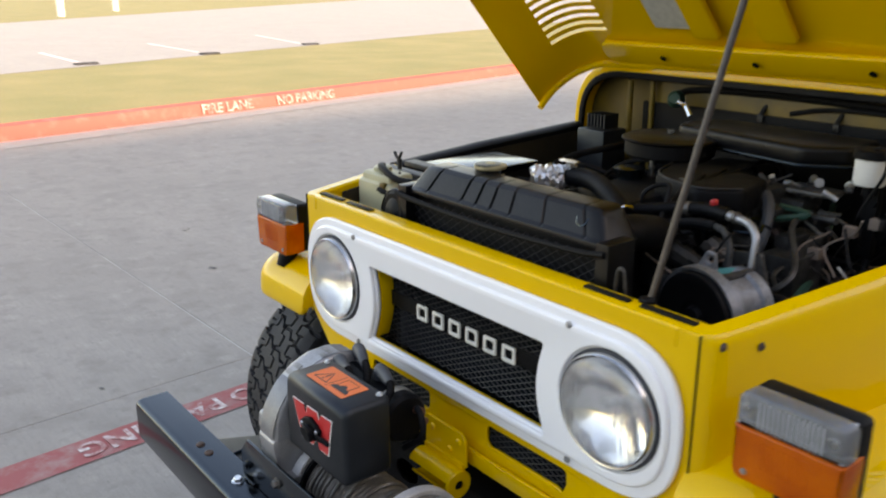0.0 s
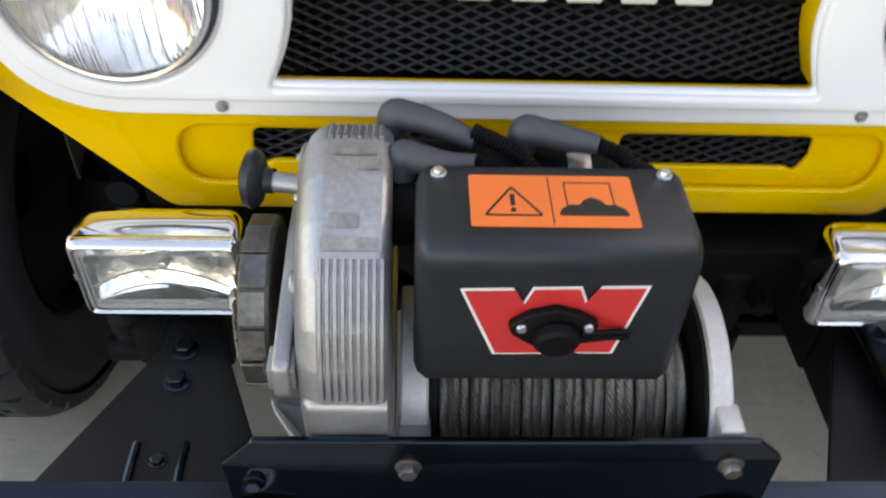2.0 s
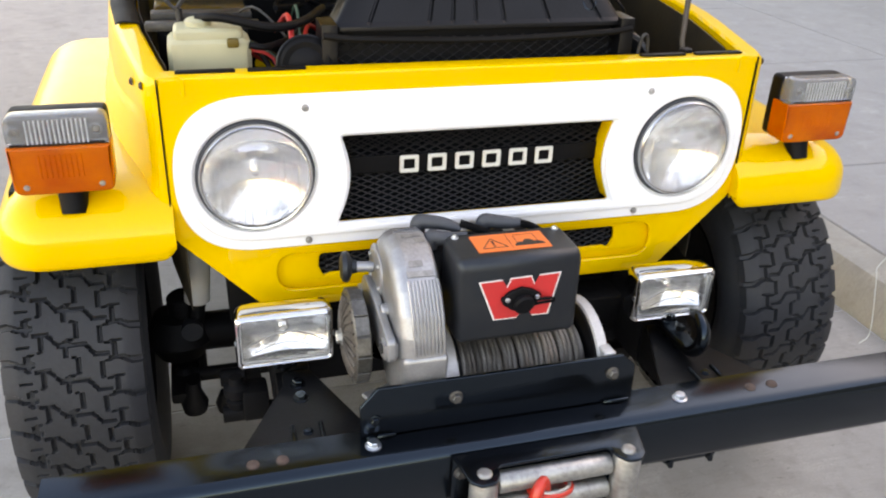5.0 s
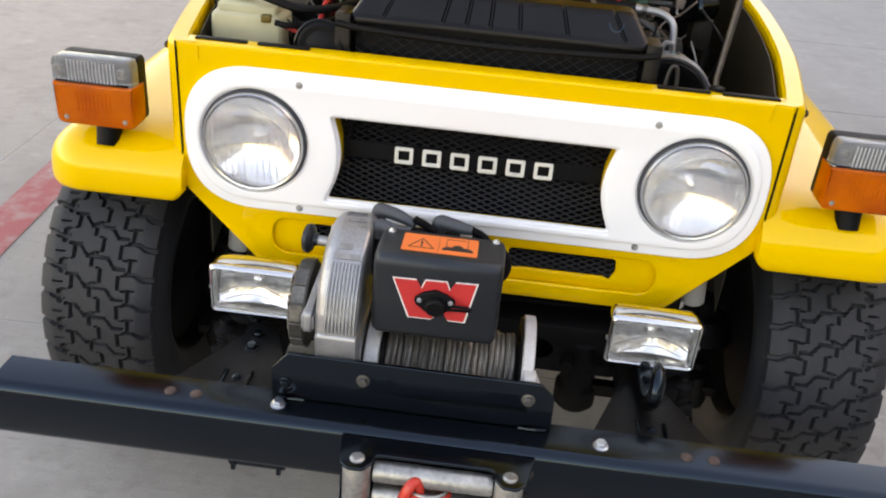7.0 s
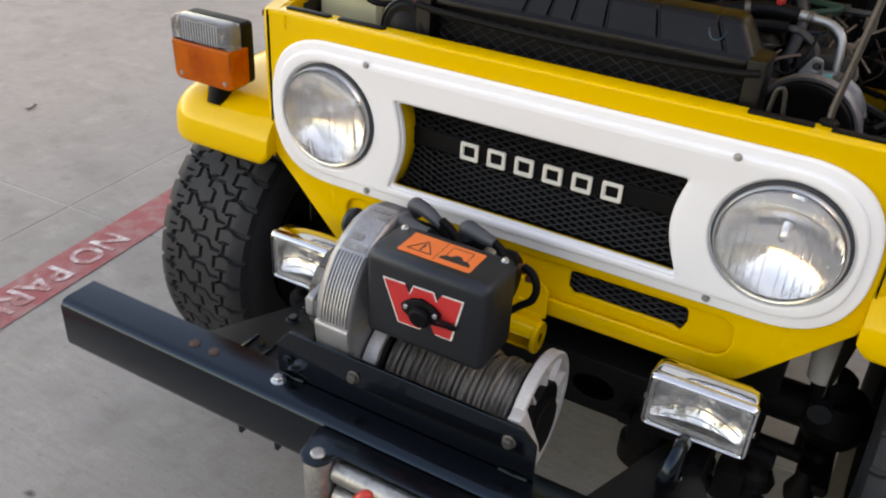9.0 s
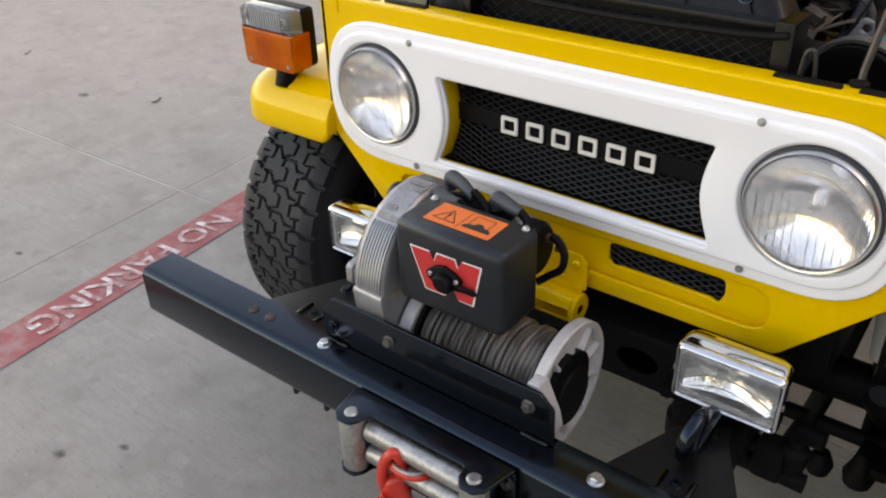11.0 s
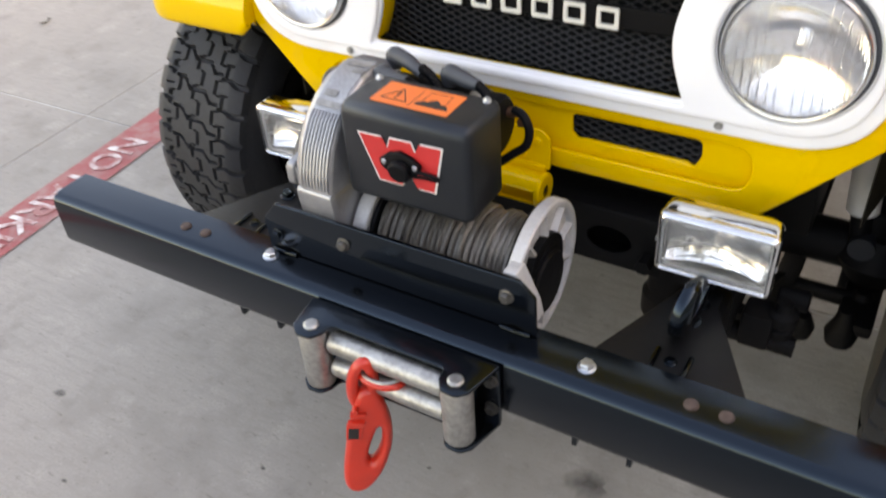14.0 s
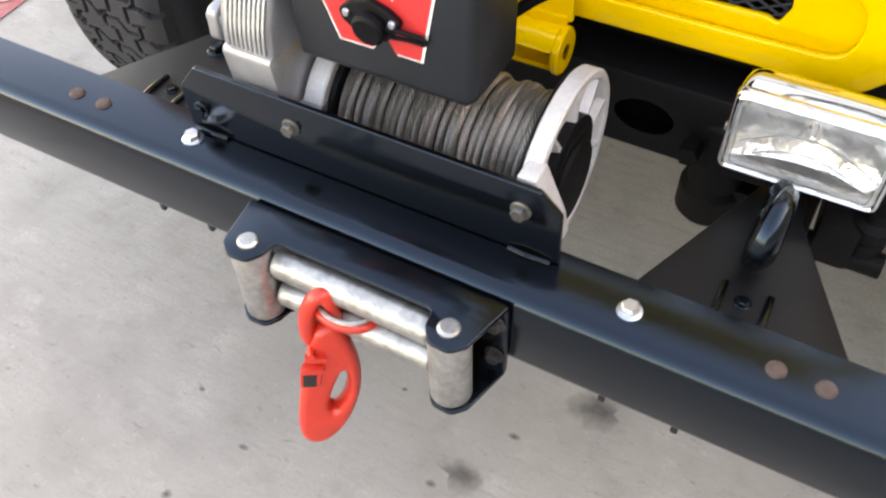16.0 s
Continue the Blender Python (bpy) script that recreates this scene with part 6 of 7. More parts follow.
# thimble between the rollers, eye link through it, flat forged body with its latch
RE = Vector((-0.003, -0.421, 0.4135))
part("rope_eye", tube([RE + Vector((0.034 * math.cos(a), -0.024 * math.sin(a), 0.004 * math.sin(a))) for a in np.linspace(0, 2 * math.pi, 26, endpoint=False)], 0.0055, 8, 0, closed=True), REDHOOK, hook, "", 60)
part("eye_thimble", tube([RE + Vector((0.031 * math.cos(a), -0.022 * math.sin(a), 0.0085)) for a in np.linspace(0, 2 * math.pi, 26, endpoint=False)], 0.0032, 8, 0, closed=True), ZINC, hook, "steel thimble")
part("eye_link", hang(tube([(-0.014 + 0.018 * math.sin(a), -0.002 - 0.006 * math.cos(a), 0.193 + 0.036 * math.cos(a)) for a in np.linspace(0, 2 * math.pi, 26, endpoint=False)], [0.0088 + 0.0035 * abs(math.sin(k / 25 * math.pi)) for k in range(26)], 12, 0, closed=True)), REDHOOK, hook, "", 60)
hook_side = rounded([(-0.024, 0.186), (0.010, 0.190), (0.028, 0.160), (0.043, 0.128), (0.046, 0.090), (0.034, 0.046), (0.010, 0.012), (-0.016, 0.001), (-0.037, 0.010), (-0.044, 0.034), (-0.041, 0.080), (-0.037, 0.112), (-0.031, 0.150)])
throat = rounded([(0.020, 0.130), (0.027, 0.100), (0.021, 0.074), (0.008, 0.056), (-0.001, 0.068), (0.006, 0.098)])
part("hook_body", hang(plate([hook_side, throat], 0.030, 0.0115, FRONT, 4)), REDHOOK, hook, "", 60)
part("latch_frame", hang(join(box(-0.041, -0.012, -0.0205, -0.012, 0.108, 0.136, 0.004), box(-0.039, -0.008, -0.0225, -0.012, 0.132, 0.140, 0.003), box(-0.035, -0.006, -0.0215, -0.012, 0.148, 0.154, 0.002))), REDHOOK, hook)
part("latch_window", hang(box(-0.037, -0.018, -0.0212, -0.018, 0.112, 0.130, 0.001)), INK, hook, "dark latch window")
part("latch_pin", hang(rod((-0.026, -0.023, 0.158), (-0.026, 0.018, 0.158), 0.0045)), REDHOOK, hook)

# ---- engine bay ----
radiator = thing("radiator", (0.02, 0.14, 0.55), "black radiator with a ribbed top tank", "radiator")


def tank():
    """Pressed tank: a leaning front with shallow upright creases, its ends drawn in towards the top."""
    x0, x1 = -0.246, 0.290
    creases = [x0 + (x1 - x0) * k for k in (0.11, 0.31, 0.39, 0.47, 0.57, 0.73, 0.92)]
    xs = [x0, x0 + 0.003, x0 + 0.010, x1 - 0.010, x1 - 0.003, x1]
    for r in creases:
        xs += [r - 0.0075, r - 0.0050, r - 0.0042, r - 0.0015, r + 0.0015, r + 0.0042, r + 0.0050, r + 0.0075]
    rings = []
    for x in sorted(xs):
        e = min(x - x0, x1 - x)
        g = 0.008 if e < 0.002 else (0.003 if e < 0.008 else 0.0)
        d = 0.0042 if any(abs(x - r) < 0.002 for r in creases) else 0.0
        ring = round_poly([(0.090 + g, 1.018), (0.091 + g, 1.026), (0.098 + g + d, 1.032), (0.116 + g + d, 1.070 - g - 0.4 * d), (0.126 + g, 1.077 - g - 0.5 * d), (0.176 - g, 1.078 - g), (0.186 - g, 1.018)], [0.001, 0.003, 0.003, 0.006, 0.006, 0.01, 0.002], 3)
        rings.append([(0.02 + (x - 0.02) * (1 - 0.115 * max(z - 1.030, 0) / 0.048), y, z) for y, z in ring])
    return loft(rings)


part("top_tank", tank(), TANKBLACK, radiator, "black top tank with pressed creases", 40)
part("core", box(-0.240, 0.280, 0.112, 0.180, 0.560, 1.018, 0.004), DULLBLACK, radiator, "dark finned core")
part("front_screen", diamond_mesh(-0.240, 0.280, 0.80, 1.005, 0.104, 0.026, 0.017, 0.0006), GRILLEBLACK, radiator, "dull crossing wire screen")
for x in (-0.258, 0.298):
    part("side_post", box(x - 0.014, x + 0.014, 0.082, 0.150, 0.56, 1.032, 0.003), TANKBLACK, radiator, "black side post")
part("cross_bar", tube([(-0.270, 0.077, 1.015), (-0.20, 0.077, 1.008), (0.02, 0.077, 1.002), (0.24, 0.077, 1.008), (0.305, 0.080, 1.015)], 0.0060, 8, 5), FRAMEBLACK, radiator, "dark grey cross bar")
part("filler_neck", rod((-0.092, 0.178, 1.060), (-0.092, 0.178, 1.092), 0.026, 24), TANKBLACK, radiator)
part("filler_cap", lathe([(0.034, 0), (0.036, 0.003), (0.036, 0.009), (0.030, 0.012), (0.012, 0.013), (0.010, 0.016), (0, 0.016)], 32, Matrix.Translation((-0.092, 0.184, 1.082)) @ Matrix.Diagonal((0.92, 0.92, 0.7, 1)), cap=False), STRAW, radiator, "dull straw-coloured radiator cap")
part("tank_lug", tube([(0.215, 0.112, 1.058), (0.219, 0.107, 1.048), (0.228, 0.105, 1.044), (0.237, 0.107, 1.048), (0.241, 0.112, 1.058)], 0.0022, 6, 4), BLACKPAINT, radiator)

resv = thing("washer_reservoir", (-0.455, 0.16, 0.88), "milky yellowish plastic washer reservoir with hose", "reservoir")
part("bottle", join(box(-0.524, -0.384, 0.140, 0.225, 0.86, 1.000, 0.018, 3), box(-0.512, -0.396, 0.147, 0.217, 0.985, 1.016, 0.012, 3)), RESERVOIR, resv, "milky plastic bottle")
part("cap", lathe([(0.022, 0), (0.022, 0.012), (0.016, 0.016), (0, 0.016)], 20, Matrix.Translation((-0.470, 0.180, 1.012)), cap=False), RESERVOIR, resv)
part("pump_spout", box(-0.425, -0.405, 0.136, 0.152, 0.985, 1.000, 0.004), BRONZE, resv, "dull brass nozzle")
part("hose", tube([(-0.470, 0.180, 1.028), (-0.43, 0.150, 1.034), (-0.35, 0.140, 1.018), (-0.29, 0.18, 1.018), (-0.24, 0.28, 1.02)], 0.008, 10, 6), DULLBLACK, resv, "thick black hose")
part("hose", tube([(-0.39, 0.112, 0.995), (-0.36, 0.120, 0.99), (-0.31, 0.20, 0.985), (-0.26, 0.32, 0.99)], 0.006, 8, 6), DULLBLACK, resv, "thin black hose")

horn = thing("horn", (-0.295, 0.10, 0.90), "round black horn behind the front panel", "horn")
hm = along((-0.297, 0.100, 0.962), (-0.305, 0.02, 0.975))
part("disc", lathe([(0.0, 0.0), (0.044, 0.0), (0.050, 0.004), (0.050, 0.012), (0.040, 0.018), (0.030, 0.016), (0.018, 0.022), (0.0, 0.024)], 32, hm, cap=False), DULLBLACK, horn, "black ribbed disc")
part("horn_rim", lathe([(0.049, 0.010), (0.052, 0.008), (0.052, 0.014), (0.049, 0.016)], 32, hm, cap=False), TANKBLACK, horn)
part("bracket", box(-0.303, -0.291, 0.088, 0.112, 0.86, 0.93, 0.002), ENGINEGREY, horn)

loom = thing("wiring_loom", (-0.33, 0.22, 0.80), "tangle of coloured wires beside the reservoir", "wiring")
rw = random.Random(3)
for k in range(16):
    mat = (DULLBLACK, DULLBLACK, REDWIRE, GREENWIRE, BRONZE, ENGINEGREY)[k % 6]
    a = (-0.375 + rw.uniform(-0.02, 0.10), 0.15 + rw.uniform(-0.05, 0.08), 0.82)
    b = (a[0] + rw.uniform(-0.05, 0.05), a[1] + rw.uniform(-0.03, 0.05), 0.92 + rw.uniform(-0.02, 0.04))
    c = (a[0] + rw.uniform(-0.06, 0.06), a[1] + rw.uniform(0.02, 0.12), 0.98 + rw.uniform(-0.03, 0.05))
    d = (c[0] + rw.uniform(-0.06, 0.06), c[1] + rw.uniform(0.05, 0.15), c[2] - rw.uniform(0.0, 0.12))
    part("wire", tube([a, b, c, d], rw.uniform(0.002, 0.005), 6, 6), mat, loom)

# compressor with its pulley and bright fittings
comp = thing("ac_compressor", (0.38, 0.40, 0.75), "grey metal air conditioning compressor with black pulley", "compressor")
cm = along((0.365, 0.245, 0.885), (0.415, 0.60, 0.885))
part("pulley", lathe([(0.030, 0.006), (0.062, 0.002), (0.066, 0.0), (0.078, 0.0), (0.080, 0.006), (0.076, 0.012), (0.080, 0.018), (0.076, 0.024), (0.080, 0.034), (0.060, 0.036)], 40, cm, cap=False), DULLBLACK, comp, "black grooved pulley")
part("clutch_plate", lathe([(0.0, 0.001), (0.016, 0.0), (0.020, 0.010), (0.062, 0.010), (0.062, 0.02)], 32, cm, cap=False), DULLBLACK, comp)
part("body", lathe([(0.060, 0.036), (0.068, 0.042), (0.068, 0.060), (0.062, 0.064), (0.064, 0.105), (0.070, 0.110), (0.070, 0.130), (0.062, 0.138), (0.0, 0.140)], 36, cm, cap=False), COMPGREY, comp, "grey cast body")
part("clutch_housing", lathe([(0.081, 0.012), (0.087, 0.010), (0.089, 0.016), (0.089, 0.030), (0.082, 0.038)], 40, cm, cap=False), COMPGREY, comp, "grey ring housing")
part("mount_ear", plate([round_poly([(0.318, 0.935), (0.352, 0.995), (0.368, 0.990), (0.382, 0.90), (0.345, 0.88)], 0.008), circle(0.359, 0.978, 0.007, 16), circle(0.354, 0.945, 0.005, 14)], 0.008, 0.002, at_y(0.30)), COMPGREY, comp, "grey bracket ear")
for k in range(5):
    a = k * 1.2566 + 0.5
    p = cm @ Vector((0.066 * math.cos(a), 0.066 * math.sin(a), 0.055))
    q = cm @ Vector((0.066 * math.cos(a), 0.066 * math.sin(a), 0.128))
    part("body_bolt", rod(p, q, 0.007, 8), ENGINEGREY, comp)
part("body_label", plate([rrect(-0.02, 0.02, -0.012, 0.012, 0.002)], 0.001, 0, Matrix.Translation((0.366, 0.325, 0.953)) @ pose(0, 0, 0, 10, -15, 8)), material("teal_label", (0.03, 0.25, 0.25), 0.5), comp, "teal maker's label")
part("fitting", tube([(0.385, 0.385, 0.94), (0.383, 0.392, 0.975), (0.378, 0.402, 1.004), (0.355, 0.415, 1.020), (0.320, 0.428, 1.022), (0.296, 0.435, 1.022)], [0.0072, 0.0072, 0.007, 0.0075, 0.0085, 0.0105], 12, 5), CASTALU, comp, "bright bent metal fitting")
part("fitting", tube([(0.352, 0.365, 0.945), (0.345, 0.375, 0.985), (0.318, 0.395, 1.002), (0.285, 0.41, 1.004)], 0.0065, 10, 5), ENGINEGREY, comp, "grey metal pipe")
part("hose", tube([(0.300, 0.432, 1.022), (0.25, 0.44, 1.022), (0.19, 0.43, 1.015), (0.11, 0.40, 1.0)], 0.013, 12, 5), DULLBLACK, comp, "black hose")
part("hose", tube([(0.29, 0.408, 1.004), (0.24, 0.41, 1.0), (0.18, 0.40, 0.985)], 0.010, 10, 5), DULLBLACK, comp, "black hose")
part("red_cap", lathe([(0.007, 0), (0.008, 0.008), (0.005, 0.012), (0, 0.012)], 10, Matrix.Translation((0.262, 0.44, 1.033)), cap=False), REDWIRE, comp, "red valve cap")
part("bracket", join(box(0.30, 0.46, 0.30, 0.40, 0.78, 0.825, 0.006), plate([round_poly([(0.30, 0.80), (0.33, 0.97), (0.40, 0.98), (0.45, 0.80)], 0.01), circle(0.37, 0.94, 0.012)], 0.01, 0.002, at_y(0.395))), ENGINEGREY, comp)

latch = thing("hood_latch_arm", (0.335, 0.08, 0.90), "bent bright metal latch arm behind the panel", "latch")
part("arm", tube([(0.325, 0.085, 0.91), (0.330, 0.085, 0.985), (0.338, 0.085, 1.000), (0.346, 0.086, 0.985), (0.352, 0.088, 0.91)], 0.0035, 8, 5), ENGINEGREY, latch)

# engine and air cleaner
eng = thing("engine", (0.0, 0.65, 0.48), "dark greasy straight-six engine", "engine")
part("block", box(-0.14, 0.14, 0.30, 1.02, 0.48, 0.94, 0.03, 2), DULLBLACK, eng, "dark engine block")
part("valve_cover", box(-0.095, 0.095, 0.34, 1.00, 0.93, 1.01, 0.025, 3), DULLBLACK, eng, "black valve cover")
for k in range(6):
    part("intake_pipe", tube([(0.10, 0.42 + 0.1 * k, 0.90), (0.18, 0.42 + 0.1 * k, 0.93), (0.24, 0.44 + 0.1 * k, 0.90)], 0.024, 10, 4), ENGINEGREY, eng, "grey intake pipe")
part("carburettor", join(box(0.15, 0.25, 0.60, 0.74, 0.94, 1.03, 0.012), rod((0.20, 0.67, 0.98), (0.20, 0.67, 1.035), 0.030, 20), box(0.25, 0.29, 0.62, 0.68, 0.96, 1.0, 0.006)), ENGINEGREY, eng, "dull metal carburettor")
part("distributor", rod((0.17, 0.40, 0.86), (0.17, 0.40, 0.99), 0.03, 18, 0.005), DULLBLACK, eng)
part("ignition_coil", rod((0.19, 0.52, 0.86), (0.19, 0.52, 0.97), 0.022, 14, 0.004), BLACKPAINT, eng)
part("radiator_hose", tube([(0.20, 0.19, 1.0), (0.21, 0.26, 1.0), (0.20, 0.33, 0.985), (0.17, 0.40, 0.96), (0.10, 0.44, 0.93)], 0.034, 16, 6), DULLBLACK, eng, "thick black coolant hose")
part("hose_clip", lathe([(0.0225, -0.003), (0.0235, 0), (0.0225, 0.003)], 20, along((0.138, 0.330, 1.007), (0.160, 0.318, 0.997)), cap=False), CHROME, eng)
for k in range(6):
    part("plug_lead", tube([(0.17, 0.40, 0.99), (0.15, 0.45 + 0.05 * k, 1.05), (0.11, 0.42 + 0.1 * k, 1.03), (0.12, 0.42 + 0.1 * k, 0.95)], 0.005, 6, 5), DULLBLACK, eng, "black plug lead")
foil = thing("foil_duct", (-0.1, 0.36, 1.0), "crumpled silver foil duct on the engine", "duct")
rf = random.Random(5)
bm = lathe([(0.025 + rf.uniform(-0.005, 0.005), 0.0043 * k) for k in range(24)], 40, along((-0.128, 0.340, 1.030), (-0.075, 0.415, 1.040)))
for v in bm.verts:
    v.co += Vector((rf.uniform(-1, 1), rf.uniform(-1, 1), rf.uniform(-1, 1))) * 0.0042
part("foil_sleeve", bm, FOIL, foil, "crumpled foil", 5)
part("duct_hose", tube([(-0.085, 0.40, 1.038), (-0.01, 0.40, 1.040), (0.08, 0.36, 1.026), (0.145, 0.325, 1.004)], 0.021, 14, 6), DULLBLACK, foil)
part("foil_flap", box(-0.10, -0.05, 0.39, 0.405, 1.070, 1.074, 0.001), FOIL, foil)

air = thing("air_cleaner", (0.02, 0.72, 1.0), "large black air cleaner housing with a long flat lid", "air cleaner")
part("pan", lathe([(0.04, 0.02), (0.096, 0.02), (0.106, 0.03), (0.106, 0.06), (0.100, 0.065)], 44, Matrix.Translation((-0.075, 0.745, 1.02)), cap=False), DULLBLACK, air, "round black pan")
part("round_lid", lathe([(0.112, 0.0), (0.114, 0.004), (0.110, 0.007), (0.104, 0.007), (0.098, 0.010), (0.03, 0.013), (0, 0.013)], 52, Matrix.Translation((-0.075, 0.745, 1.082)), cap=False), TANKBLACK, air, "black pressed lid")
part("wing_nut", join(rod((-0.075, 0.745, 1.092), (-0.075, 0.745, 1.104), 0.004), box(-0.085, -0.065, 0.7430, 0.7470, 1.098, 1.106, 0.002)), ENGINEGREY, air)
part("snout", plate([round_poly([(0.00, 0.66), (0.06, 0.52), (0.20, 0.47), (0.27, 0.53), (0.24, 0.66), (0.10, 0.72)], 0.02)], 0.055, 0.008, at_z(1.022)), DULLBLACK, air, "black intake snout")
part("snout_seam", tube([(0.01, 0.645, 1.051), (0.065, 0.525, 1.051), (0.195, 0.477, 1.051), (0.262, 0.533, 1.051)], 0.0022, 6, 3), ENGINEGREY, air)
part("long_lid", plate([round_poly([(-0.10, 0.80), (0.26, 0.74), (0.34, 0.80), (0.34, 0.94), (-0.06, 0.97), (-0.11, 0.90)], 0.03)], 0.040, 0.012, at_z(1.092), 3), TANKBLACK, air, "long flat black lid")
part("lid_rim", plate([round_poly([(-0.107, 0.795), (0.262, 0.732), (0.348, 0.795), (0.348, 0.945), (-0.065, 0.978), (-0.118, 0.90)], 0.03)], 0.010, 0.004, at_z(1.072), 2), BLACKPAINT, air, "rolled lid rim")

bat = thing("battery", (-0.46, 0.50, 0.78), "black battery with pale terminal tops", "battery")
part("case", box(-0.545, -0.375, 0.36, 0.60, 0.78, 0.985, 0.008), DULLBLACK, bat)
part("lid", box(-0.547, -0.373, 0.358, 0.602, 0.985, 1.002, 0.005), BLACKPAINT, bat, "glossy black lid")
part("hold_down", join(box(-0.55, -0.37, 0.30, 0.335, 0.998, 1.012, 0.003), rod((-0.50, 0.25, 0.95), (-0.50, 0.25, 1.03), 0.006), box(-0.56, -0.36, 0.24, 0.27, 0.992, 1.006, 0.004)), ENGINEGREY, bat, "steel hold-down bar")
part("wing_nut", tube([(-0.52, 0.25, 1.045), (-0.505, 0.25, 1.03), (-0.49, 0.25, 1.048)], 0.004, 6, 4), ENGINEGREY, bat)

relay = thing("relay_box", (-0.50, 0.92, 0.95), "black fuse and relay box by the firewall", "relay box")
part("case", box(-0.50, -0.40, 0.88, 0.98, 0.90, 1.045, 0.008), BOXPLASTIC, relay)
part("fins", join(*[box(-0.49 + 0.012 * k, -0.484 + 0.012 * k, 0.91, 0.97, 1.04, 1.085, 0.001, 1) for k in range(6)]), BOXPLASTIC, relay)
post = thing("body_brace", (-0.395, 1.0, 0.8), "yellow painted upright brace on the firewall", "brace")
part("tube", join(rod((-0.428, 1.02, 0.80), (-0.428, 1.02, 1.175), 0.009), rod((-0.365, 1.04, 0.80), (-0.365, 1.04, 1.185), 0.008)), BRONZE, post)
grn = thing("wiper_linkage", (-0.24, 1.02, 1.12), "green capped metal wiper linkage", "linkage")
part("cap", lathe([(0.022, 0), (0.024, 0.02), (0.014, 0.04), (0, 0.042)], 16, along((-0.265, 1.02, 1.135), (-0.23, 0.95, 1.15)), cap=False), GREENWIRE, grn, "green plastic cap")
part("arm", tube([(-0.23, 0.98, 1.135), (-0.20, 0.97, 1.128), (-0.18, 0.965, 1.105)], 0.007, 8, 5), CHROME, grn)
filt = thing("fuel_filter", (0.44, 0.78, 0.93), "white plastic canister with a black cap", "filter")
part("canister", lathe([(0.040, 0), (0.045, 0.008), (0.045, 0.075), (0.040, 0.080)], 28, Matrix.Translation((0.400, 0.760, 1.052)) @ Matrix.Scale(0.70, 4)), DECALWHITE, filt, "white canister")
part("cap", lathe([(0.052, 0), (0.052, 0.02), (0.045, 0.026), (0, 0.026)], 28, Matrix.Translation((0.400, 0.760, 1.106)) @ Matrix.Scale(0.70, 4), cap=False), DULLBLACK, filt)
hs = thing("hose_bundle", (0.35, 0.62, 0.85), "bundle of dark hoses and wires beside the engine", "hoses")
rw = random.Random(9)
for k in range(22):
    x, y = rw.uniform(0.24, 0.50), rw.uniform(0.34, 0.86)
    z = rw.uniform(0.80, 0.92)
    p = [(x, y, z)]
    for _ in range(4):
        p.append((min(max(p[-1][0] + rw.uniform(-0.08, 0.08), 0.18), 0.52), p[-1][1] + rw.uniform(-0.03, 0.12), min(max(p[-1][2] + rw.uniform(-0.05, 0.07), 0.78), 1.0)))
    mat = (DULLBLACK, DULLBLACK, DULLBLACK, ENGINEGREY, GREENWIRE, DULLBLACK, RUST)[k % 7]
    part("hose", tube(p, rw.uniform(0.003, 0.010), 7, 6), mat, hs)
part("fitting_block", box(0.20, 0.30, 0.36, 0.46, 0.80, 0.90, 0.012), ENGINEGREY, hs, "greasy grey fitting")
part("fitting_block", box(0.30, 0.38, 0.55, 0.66, 0.82, 0.93, 0.012), ENGINEGREY, hs, "greasy grey fitting")
part("fitting_post", rod((0.28, 0.80, 0.80), (0.28, 0.80, 0.96), 0.03, 18, 0.004), ENGINEGREY, hs)
part("bay_floor", box(-0.52, 0.52, 0.10, 1.06, 0.62, 0.63), FRAMEBLACK, truck, "dark bay floor")
# carburettor flange, connectors and small fittings behind the compressor
part("carb_flange", join(box(0.16, 0.30, 0.70, 0.78, 0.985, 1.005, 0.006), rod((0.19, 0.72, 0.99), (0.19, 0.72, 1.03), 0.016, 14), rod((0.27, 0.75, 0.99), (0.27, 0.75, 1.025), 0.012, 12), box(0.30, 0.34, 0.60, 0.70, 0.93, 0.955, 0.005), rod((0.31, 0.58, 0.90), (0.34, 0.70, 0.94), 0.018, 12)), ENGINEGREY, eng, "grey cast flange")
part("curved_hose", tube([(0.235, 0.66, 1.02), (0.27, 0.62, 1.01), (0.290, 0.585, 0.97), (0.285, 0.56, 0.91), (0.26, 0.54, 0.86)], 0.012, 10, 6), BOOTRUBBER, hs, "curved grey hose")
for x, y, z in ((0.405, 0.70, 0.965), (0.445, 0.72, 0.985), (0.38, 0.62, 0.93)):
    part("connector", box(x - 0.012, x + 0.012, y - 0.01, y + 0.01, z - 0.010, z + 0.012, 0.002), TAN, hs, "tan wiring connector")
rw = random.Random(21)
for k in range(14):
    x, y = rw.uniform(0.34, 0.50), rw.uniform(0.55, 0.95)
    p = [(x, y, rw.uniform(0.90, 1.06))]
    for _ in range(3):
        p.append((min(p[-1][0] + rw.uniform(-0.05, 0.05), 0.53), p[-1][1] + rw.uniform(-0.06, 0.06), max(p[-1][2] - rw.uniform(0.02, 0.07), 0.78)))
    part("wire", tube(p, rw.uniform(0.0015, 0.003), 6, 6), (DULLBLACK, ENGINEGREY, DULLBLACK, TAN, DECALWHITE)[k % 5], hs)
rw = random.Random(33)
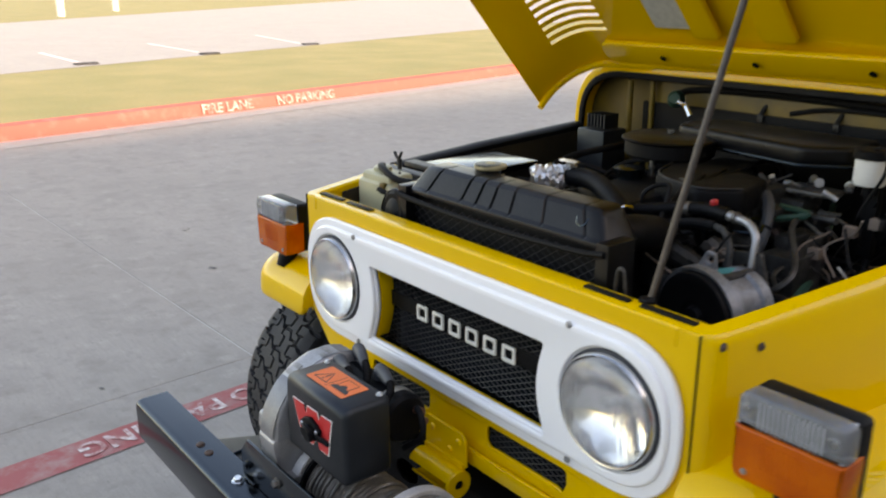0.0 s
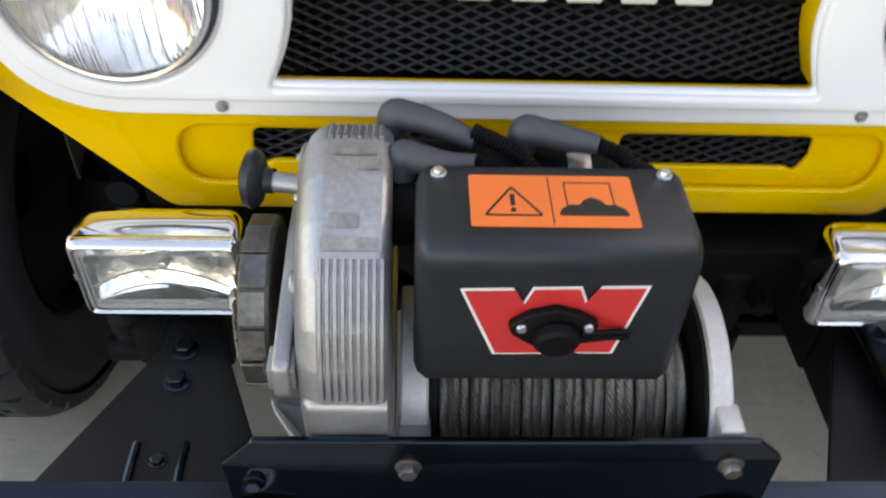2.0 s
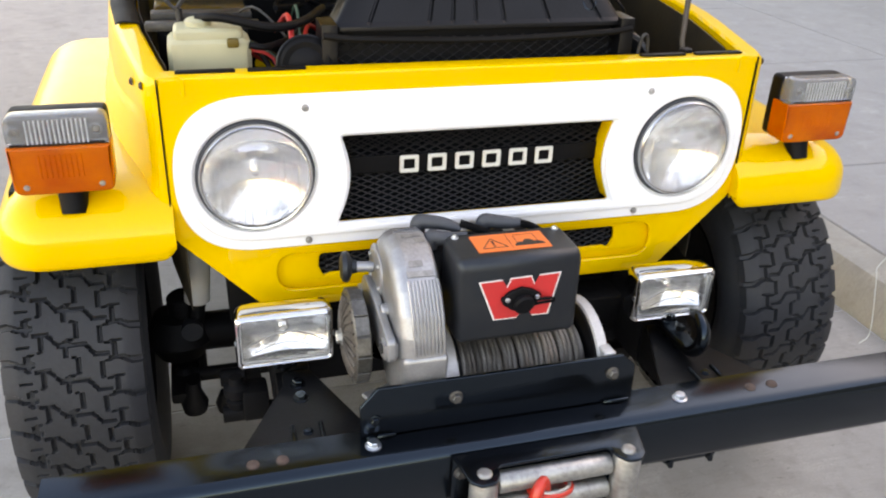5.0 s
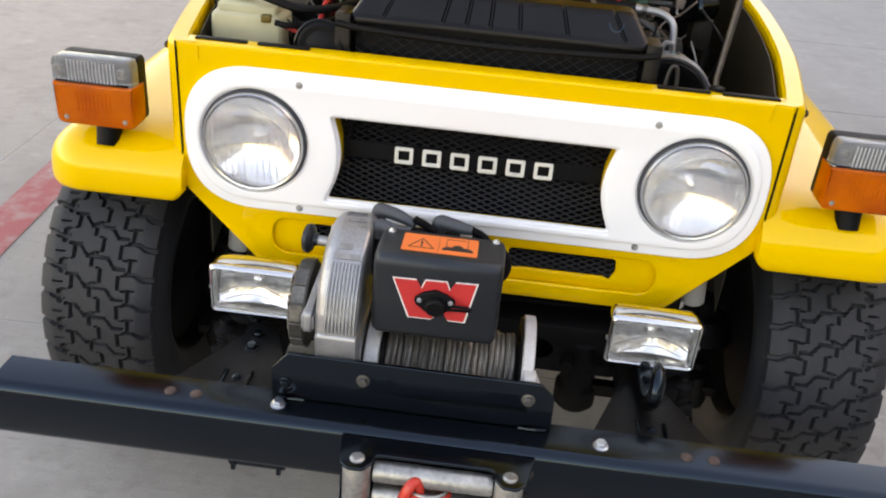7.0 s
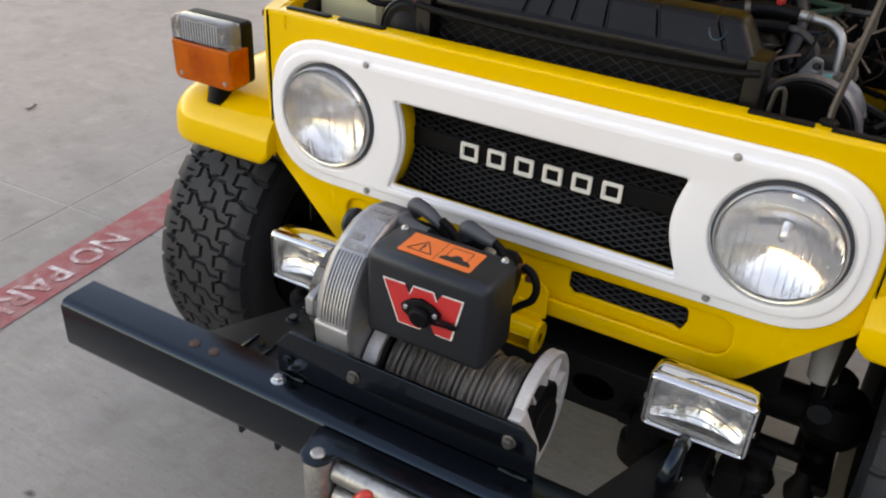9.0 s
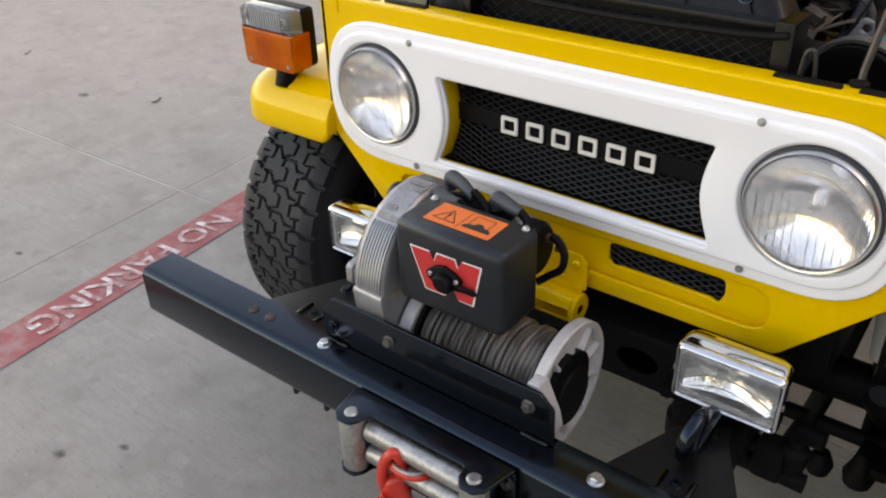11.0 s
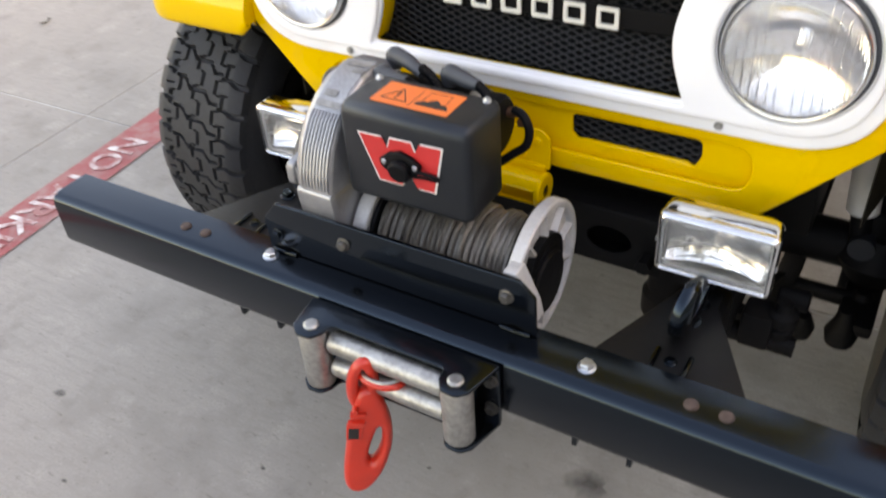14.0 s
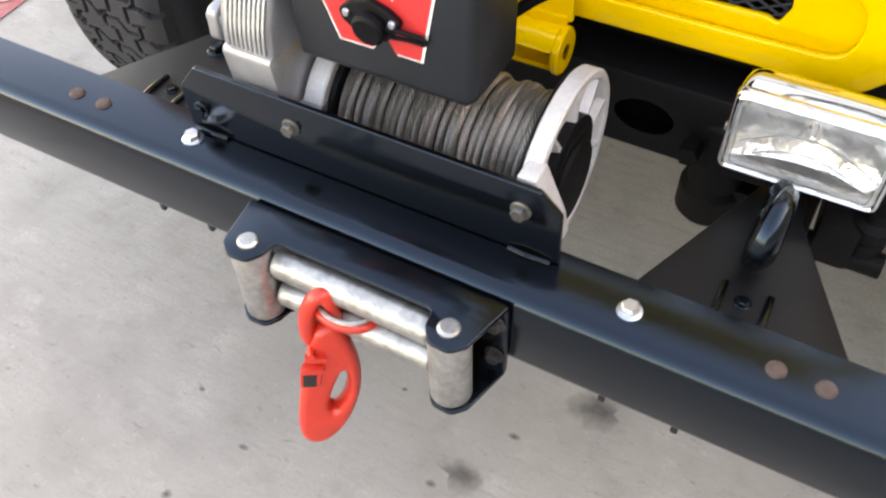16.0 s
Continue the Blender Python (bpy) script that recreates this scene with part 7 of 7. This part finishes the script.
for k in range(10):
    x = rw.uniform(-0.32, 0.02)
    p = [(x, rw.uniform(0.45, 0.60), rw.uniform(0.96, 1.0))]
    for _ in range(3):
        p.append((p[-1][0] + rw.uniform(-0.02, 0.10), p[-1][1] + rw.uniform(0.02, 0.12), min(max(p[-1][2] + rw.uniform(-0.04, 0.05), 0.94), 1.06)))
    part("hose", tube(p, rw.uniform(0.003, 0.009), 7, 6), DULLBLACK, hs)
# dark heater pipes and clips along the firewall
pipes = thing("firewall_pipes", (0.1, 1.05, 1.10), "dark pipes and wiring clipped along the firewall", "pipes")
for z, x0, x1, r in ((1.165, -0.30, 0.56, 0.009), (1.148, 0.05, 0.56, 0.006), (1.05, -0.30, 0.50, 0.011), (1.10, 0.20, 0.55, 0.008)):
    part("pipe", tube([(x0, 1.055, z - 0.02), (x0 + 0.1, 1.05, z), ((x0 + x1) / 2, 1.045, z + 0.004), (x1, 1.05, z - 0.012)], r, 8, 6), DULLBLACK, pipes)
for x in (-0.02, 0.18, 0.36):
    part("clip", join(rod((x, 1.06, 1.14), (x - 0.005, 1.04, 1.115), 0.006, 10), box(x - 0.010, x + 0.006, 1.035, 1.055, 1.10, 1.118, 0.003)), ENGINEGREY, pipes, "dull metal clip")
cyl = thing("brake_reservoir", (0.51, 0.75, 0.93), "glossy black brake cylinder beside the engine", "cylinder")
part("cylinder", lathe([(0.0, 0.0), (0.030, 0.0), (0.036, 0.006), (0.036, 0.070), (0.030, 0.078), (0.018, 0.080), (0.016, 0.095), (0.0, 0.096)], 28, along((0.462, 0.70, 0.985), (0.55, 0.78, 0.975)), cap=False), BLACKPAINT, cyl, "glossy black cylinder")
part("bracket", box(0.485, 0.535, 0.72, 0.78, 0.88, 0.955, 0.006), BAYBROWN, cyl)
part("bracket", join(box(0.385, 0.415, 0.775, 0.80, 0.90, 1.06, 0.003), rod((0.400, 0.760, 1.03), (0.400, 0.760, 1.055), 0.012, 14)), DULLBLACK, filt, "black bracket")
part("hose", tube([(0.400, 0.76, 1.125), (0.435, 0.735, 1.13), (0.448, 0.715, 1.09), (0.43, 0.705, 1.04), (0.415, 0.70, 1.0)], 0.0035, 7, 6), DULLBLACK, filt, "thin black hose")
# brass sender, clamps and leads between the radiator and the air cleaner
part("sender", join(rod((-0.046, 0.645, 1.0), (-0.046, 0.645, 1.046), 0.006, 10), rod((-0.046, 0.645, 1.005), (-0.046, 0.645, 1.016), 0.010, 6), rod((-0.046, 0.645, 1.028), (-0.046, 0.645, 1.034), 0.009, 6)), WORNALU, eng, "worn metal sender")
part("filler_tube", lathe([(0.030, 0), (0.030, 0.022), (0.036, 0.024), (0.036, 0.036), (0.022, 0.040), (0, 0.040)], 26, Matrix.Translation((-0.068, 0.592, 0.998)), cap=False), BLACKPAINT, eng, "black oil filler cap")
for p, q, r in (((0.196, 0.215, 1.0), (0.199, 0.235, 1.0), 0.0355), ((0.325, 0.426, 1.022), (0.313, 0.430, 1.022), 0.0115), ((0.215, 0.435, 1.018), (0.203, 0.433, 1.016), 0.0145)):
    part("hose_clamp", lathe([(r - 0.001, 0.0), (r, 0.001), (r, 0.009), (r - 0.001, 0.010)], 22, along(p, q), cap=False), WORNALU, hs, "dull steel hose clamp")
rw = random.Random(57)
for k in range(12):
    x, y = rw.uniform(0.06, 0.30), rw.uniform(0.33, 0.50)
    p = [(x, y, rw.uniform(0.93, 0.99))]
    for _ in range(3):
        p.append((min(p[-1][0] + rw.uniform(-0.03, 0.09), 0.34), p[-1][1] + rw.uniform(0.0, 0.08), min(max(p[-1][2] + rw.uniform(-0.05, 0.05), 0.90), 1.01)))
    part("wire", tube(p, rw.uniform(0.0018, 0.0045), 6, 6), (DULLBLACK, BLACKPAINT, ENGINEGREY, DULLBLACK, TAN, DULLBLACK)[k % 6], hs)
# bright carburettor levers, screws and unions under the end of the long lid
rw = random.Random(77)
for k in range(26):
    near = k % 2
    c = Vector((rw.uniform(0.20, 0.36), rw.uniform(0.71, 0.80), rw.uniform(1.005, 1.045))) if near else Vector((rw.uniform(0.27, 0.36), rw.uniform(0.64, 0.78), rw.uniform(0.94, 0.99)))
    d = Vector((rw.uniform(-1, 1), rw.uniform(-1, 1), rw.uniform(-0.5, 0.5))).normalized()
    mat = (WORNALU, CASTALU, ENGINEGREY, ZINC, WORNALU, ENGINEGREY)[k % 6]
    if k % 4 == 0:
        part("lever", moved(box(-0.022, 0.022, -0.005, 0.005, -0.0015, 0.0015, 0.001, 1), Matrix.Translation(c) @ pose(0, 0, 0, rw.uniform(-60, 60), rw.uniform(-30, 30), rw.uniform(0, 180))), mat, eng, "dull metal carburettor lever")
    elif k % 4 == 1:
        part("union_nut", hexbolt(tuple(c), tuple(d), rw.uniform(0.005, 0.008), rw.uniform(0.006, 0.012)), mat, eng)
    else:
        part("link_rod", rod(tuple(c - d * rw.uniform(0.01, 0.03)), tuple(c + d * 0.02), rw.uniform(0.002, 0.006), 10), mat, eng)
part("carb_top", plate([round_poly([(0.215, 0.735), (0.240, 0.715), (0.330, 0.722), (0.352, 0.745), (0.340, 0.790), (0.235, 0.795)], 0.012), circle(0.262, 0.755, 0.016, 20)], 0.010, 0.003, at_z(1.020)), WORNALU, eng, "dull cast carburettor top")
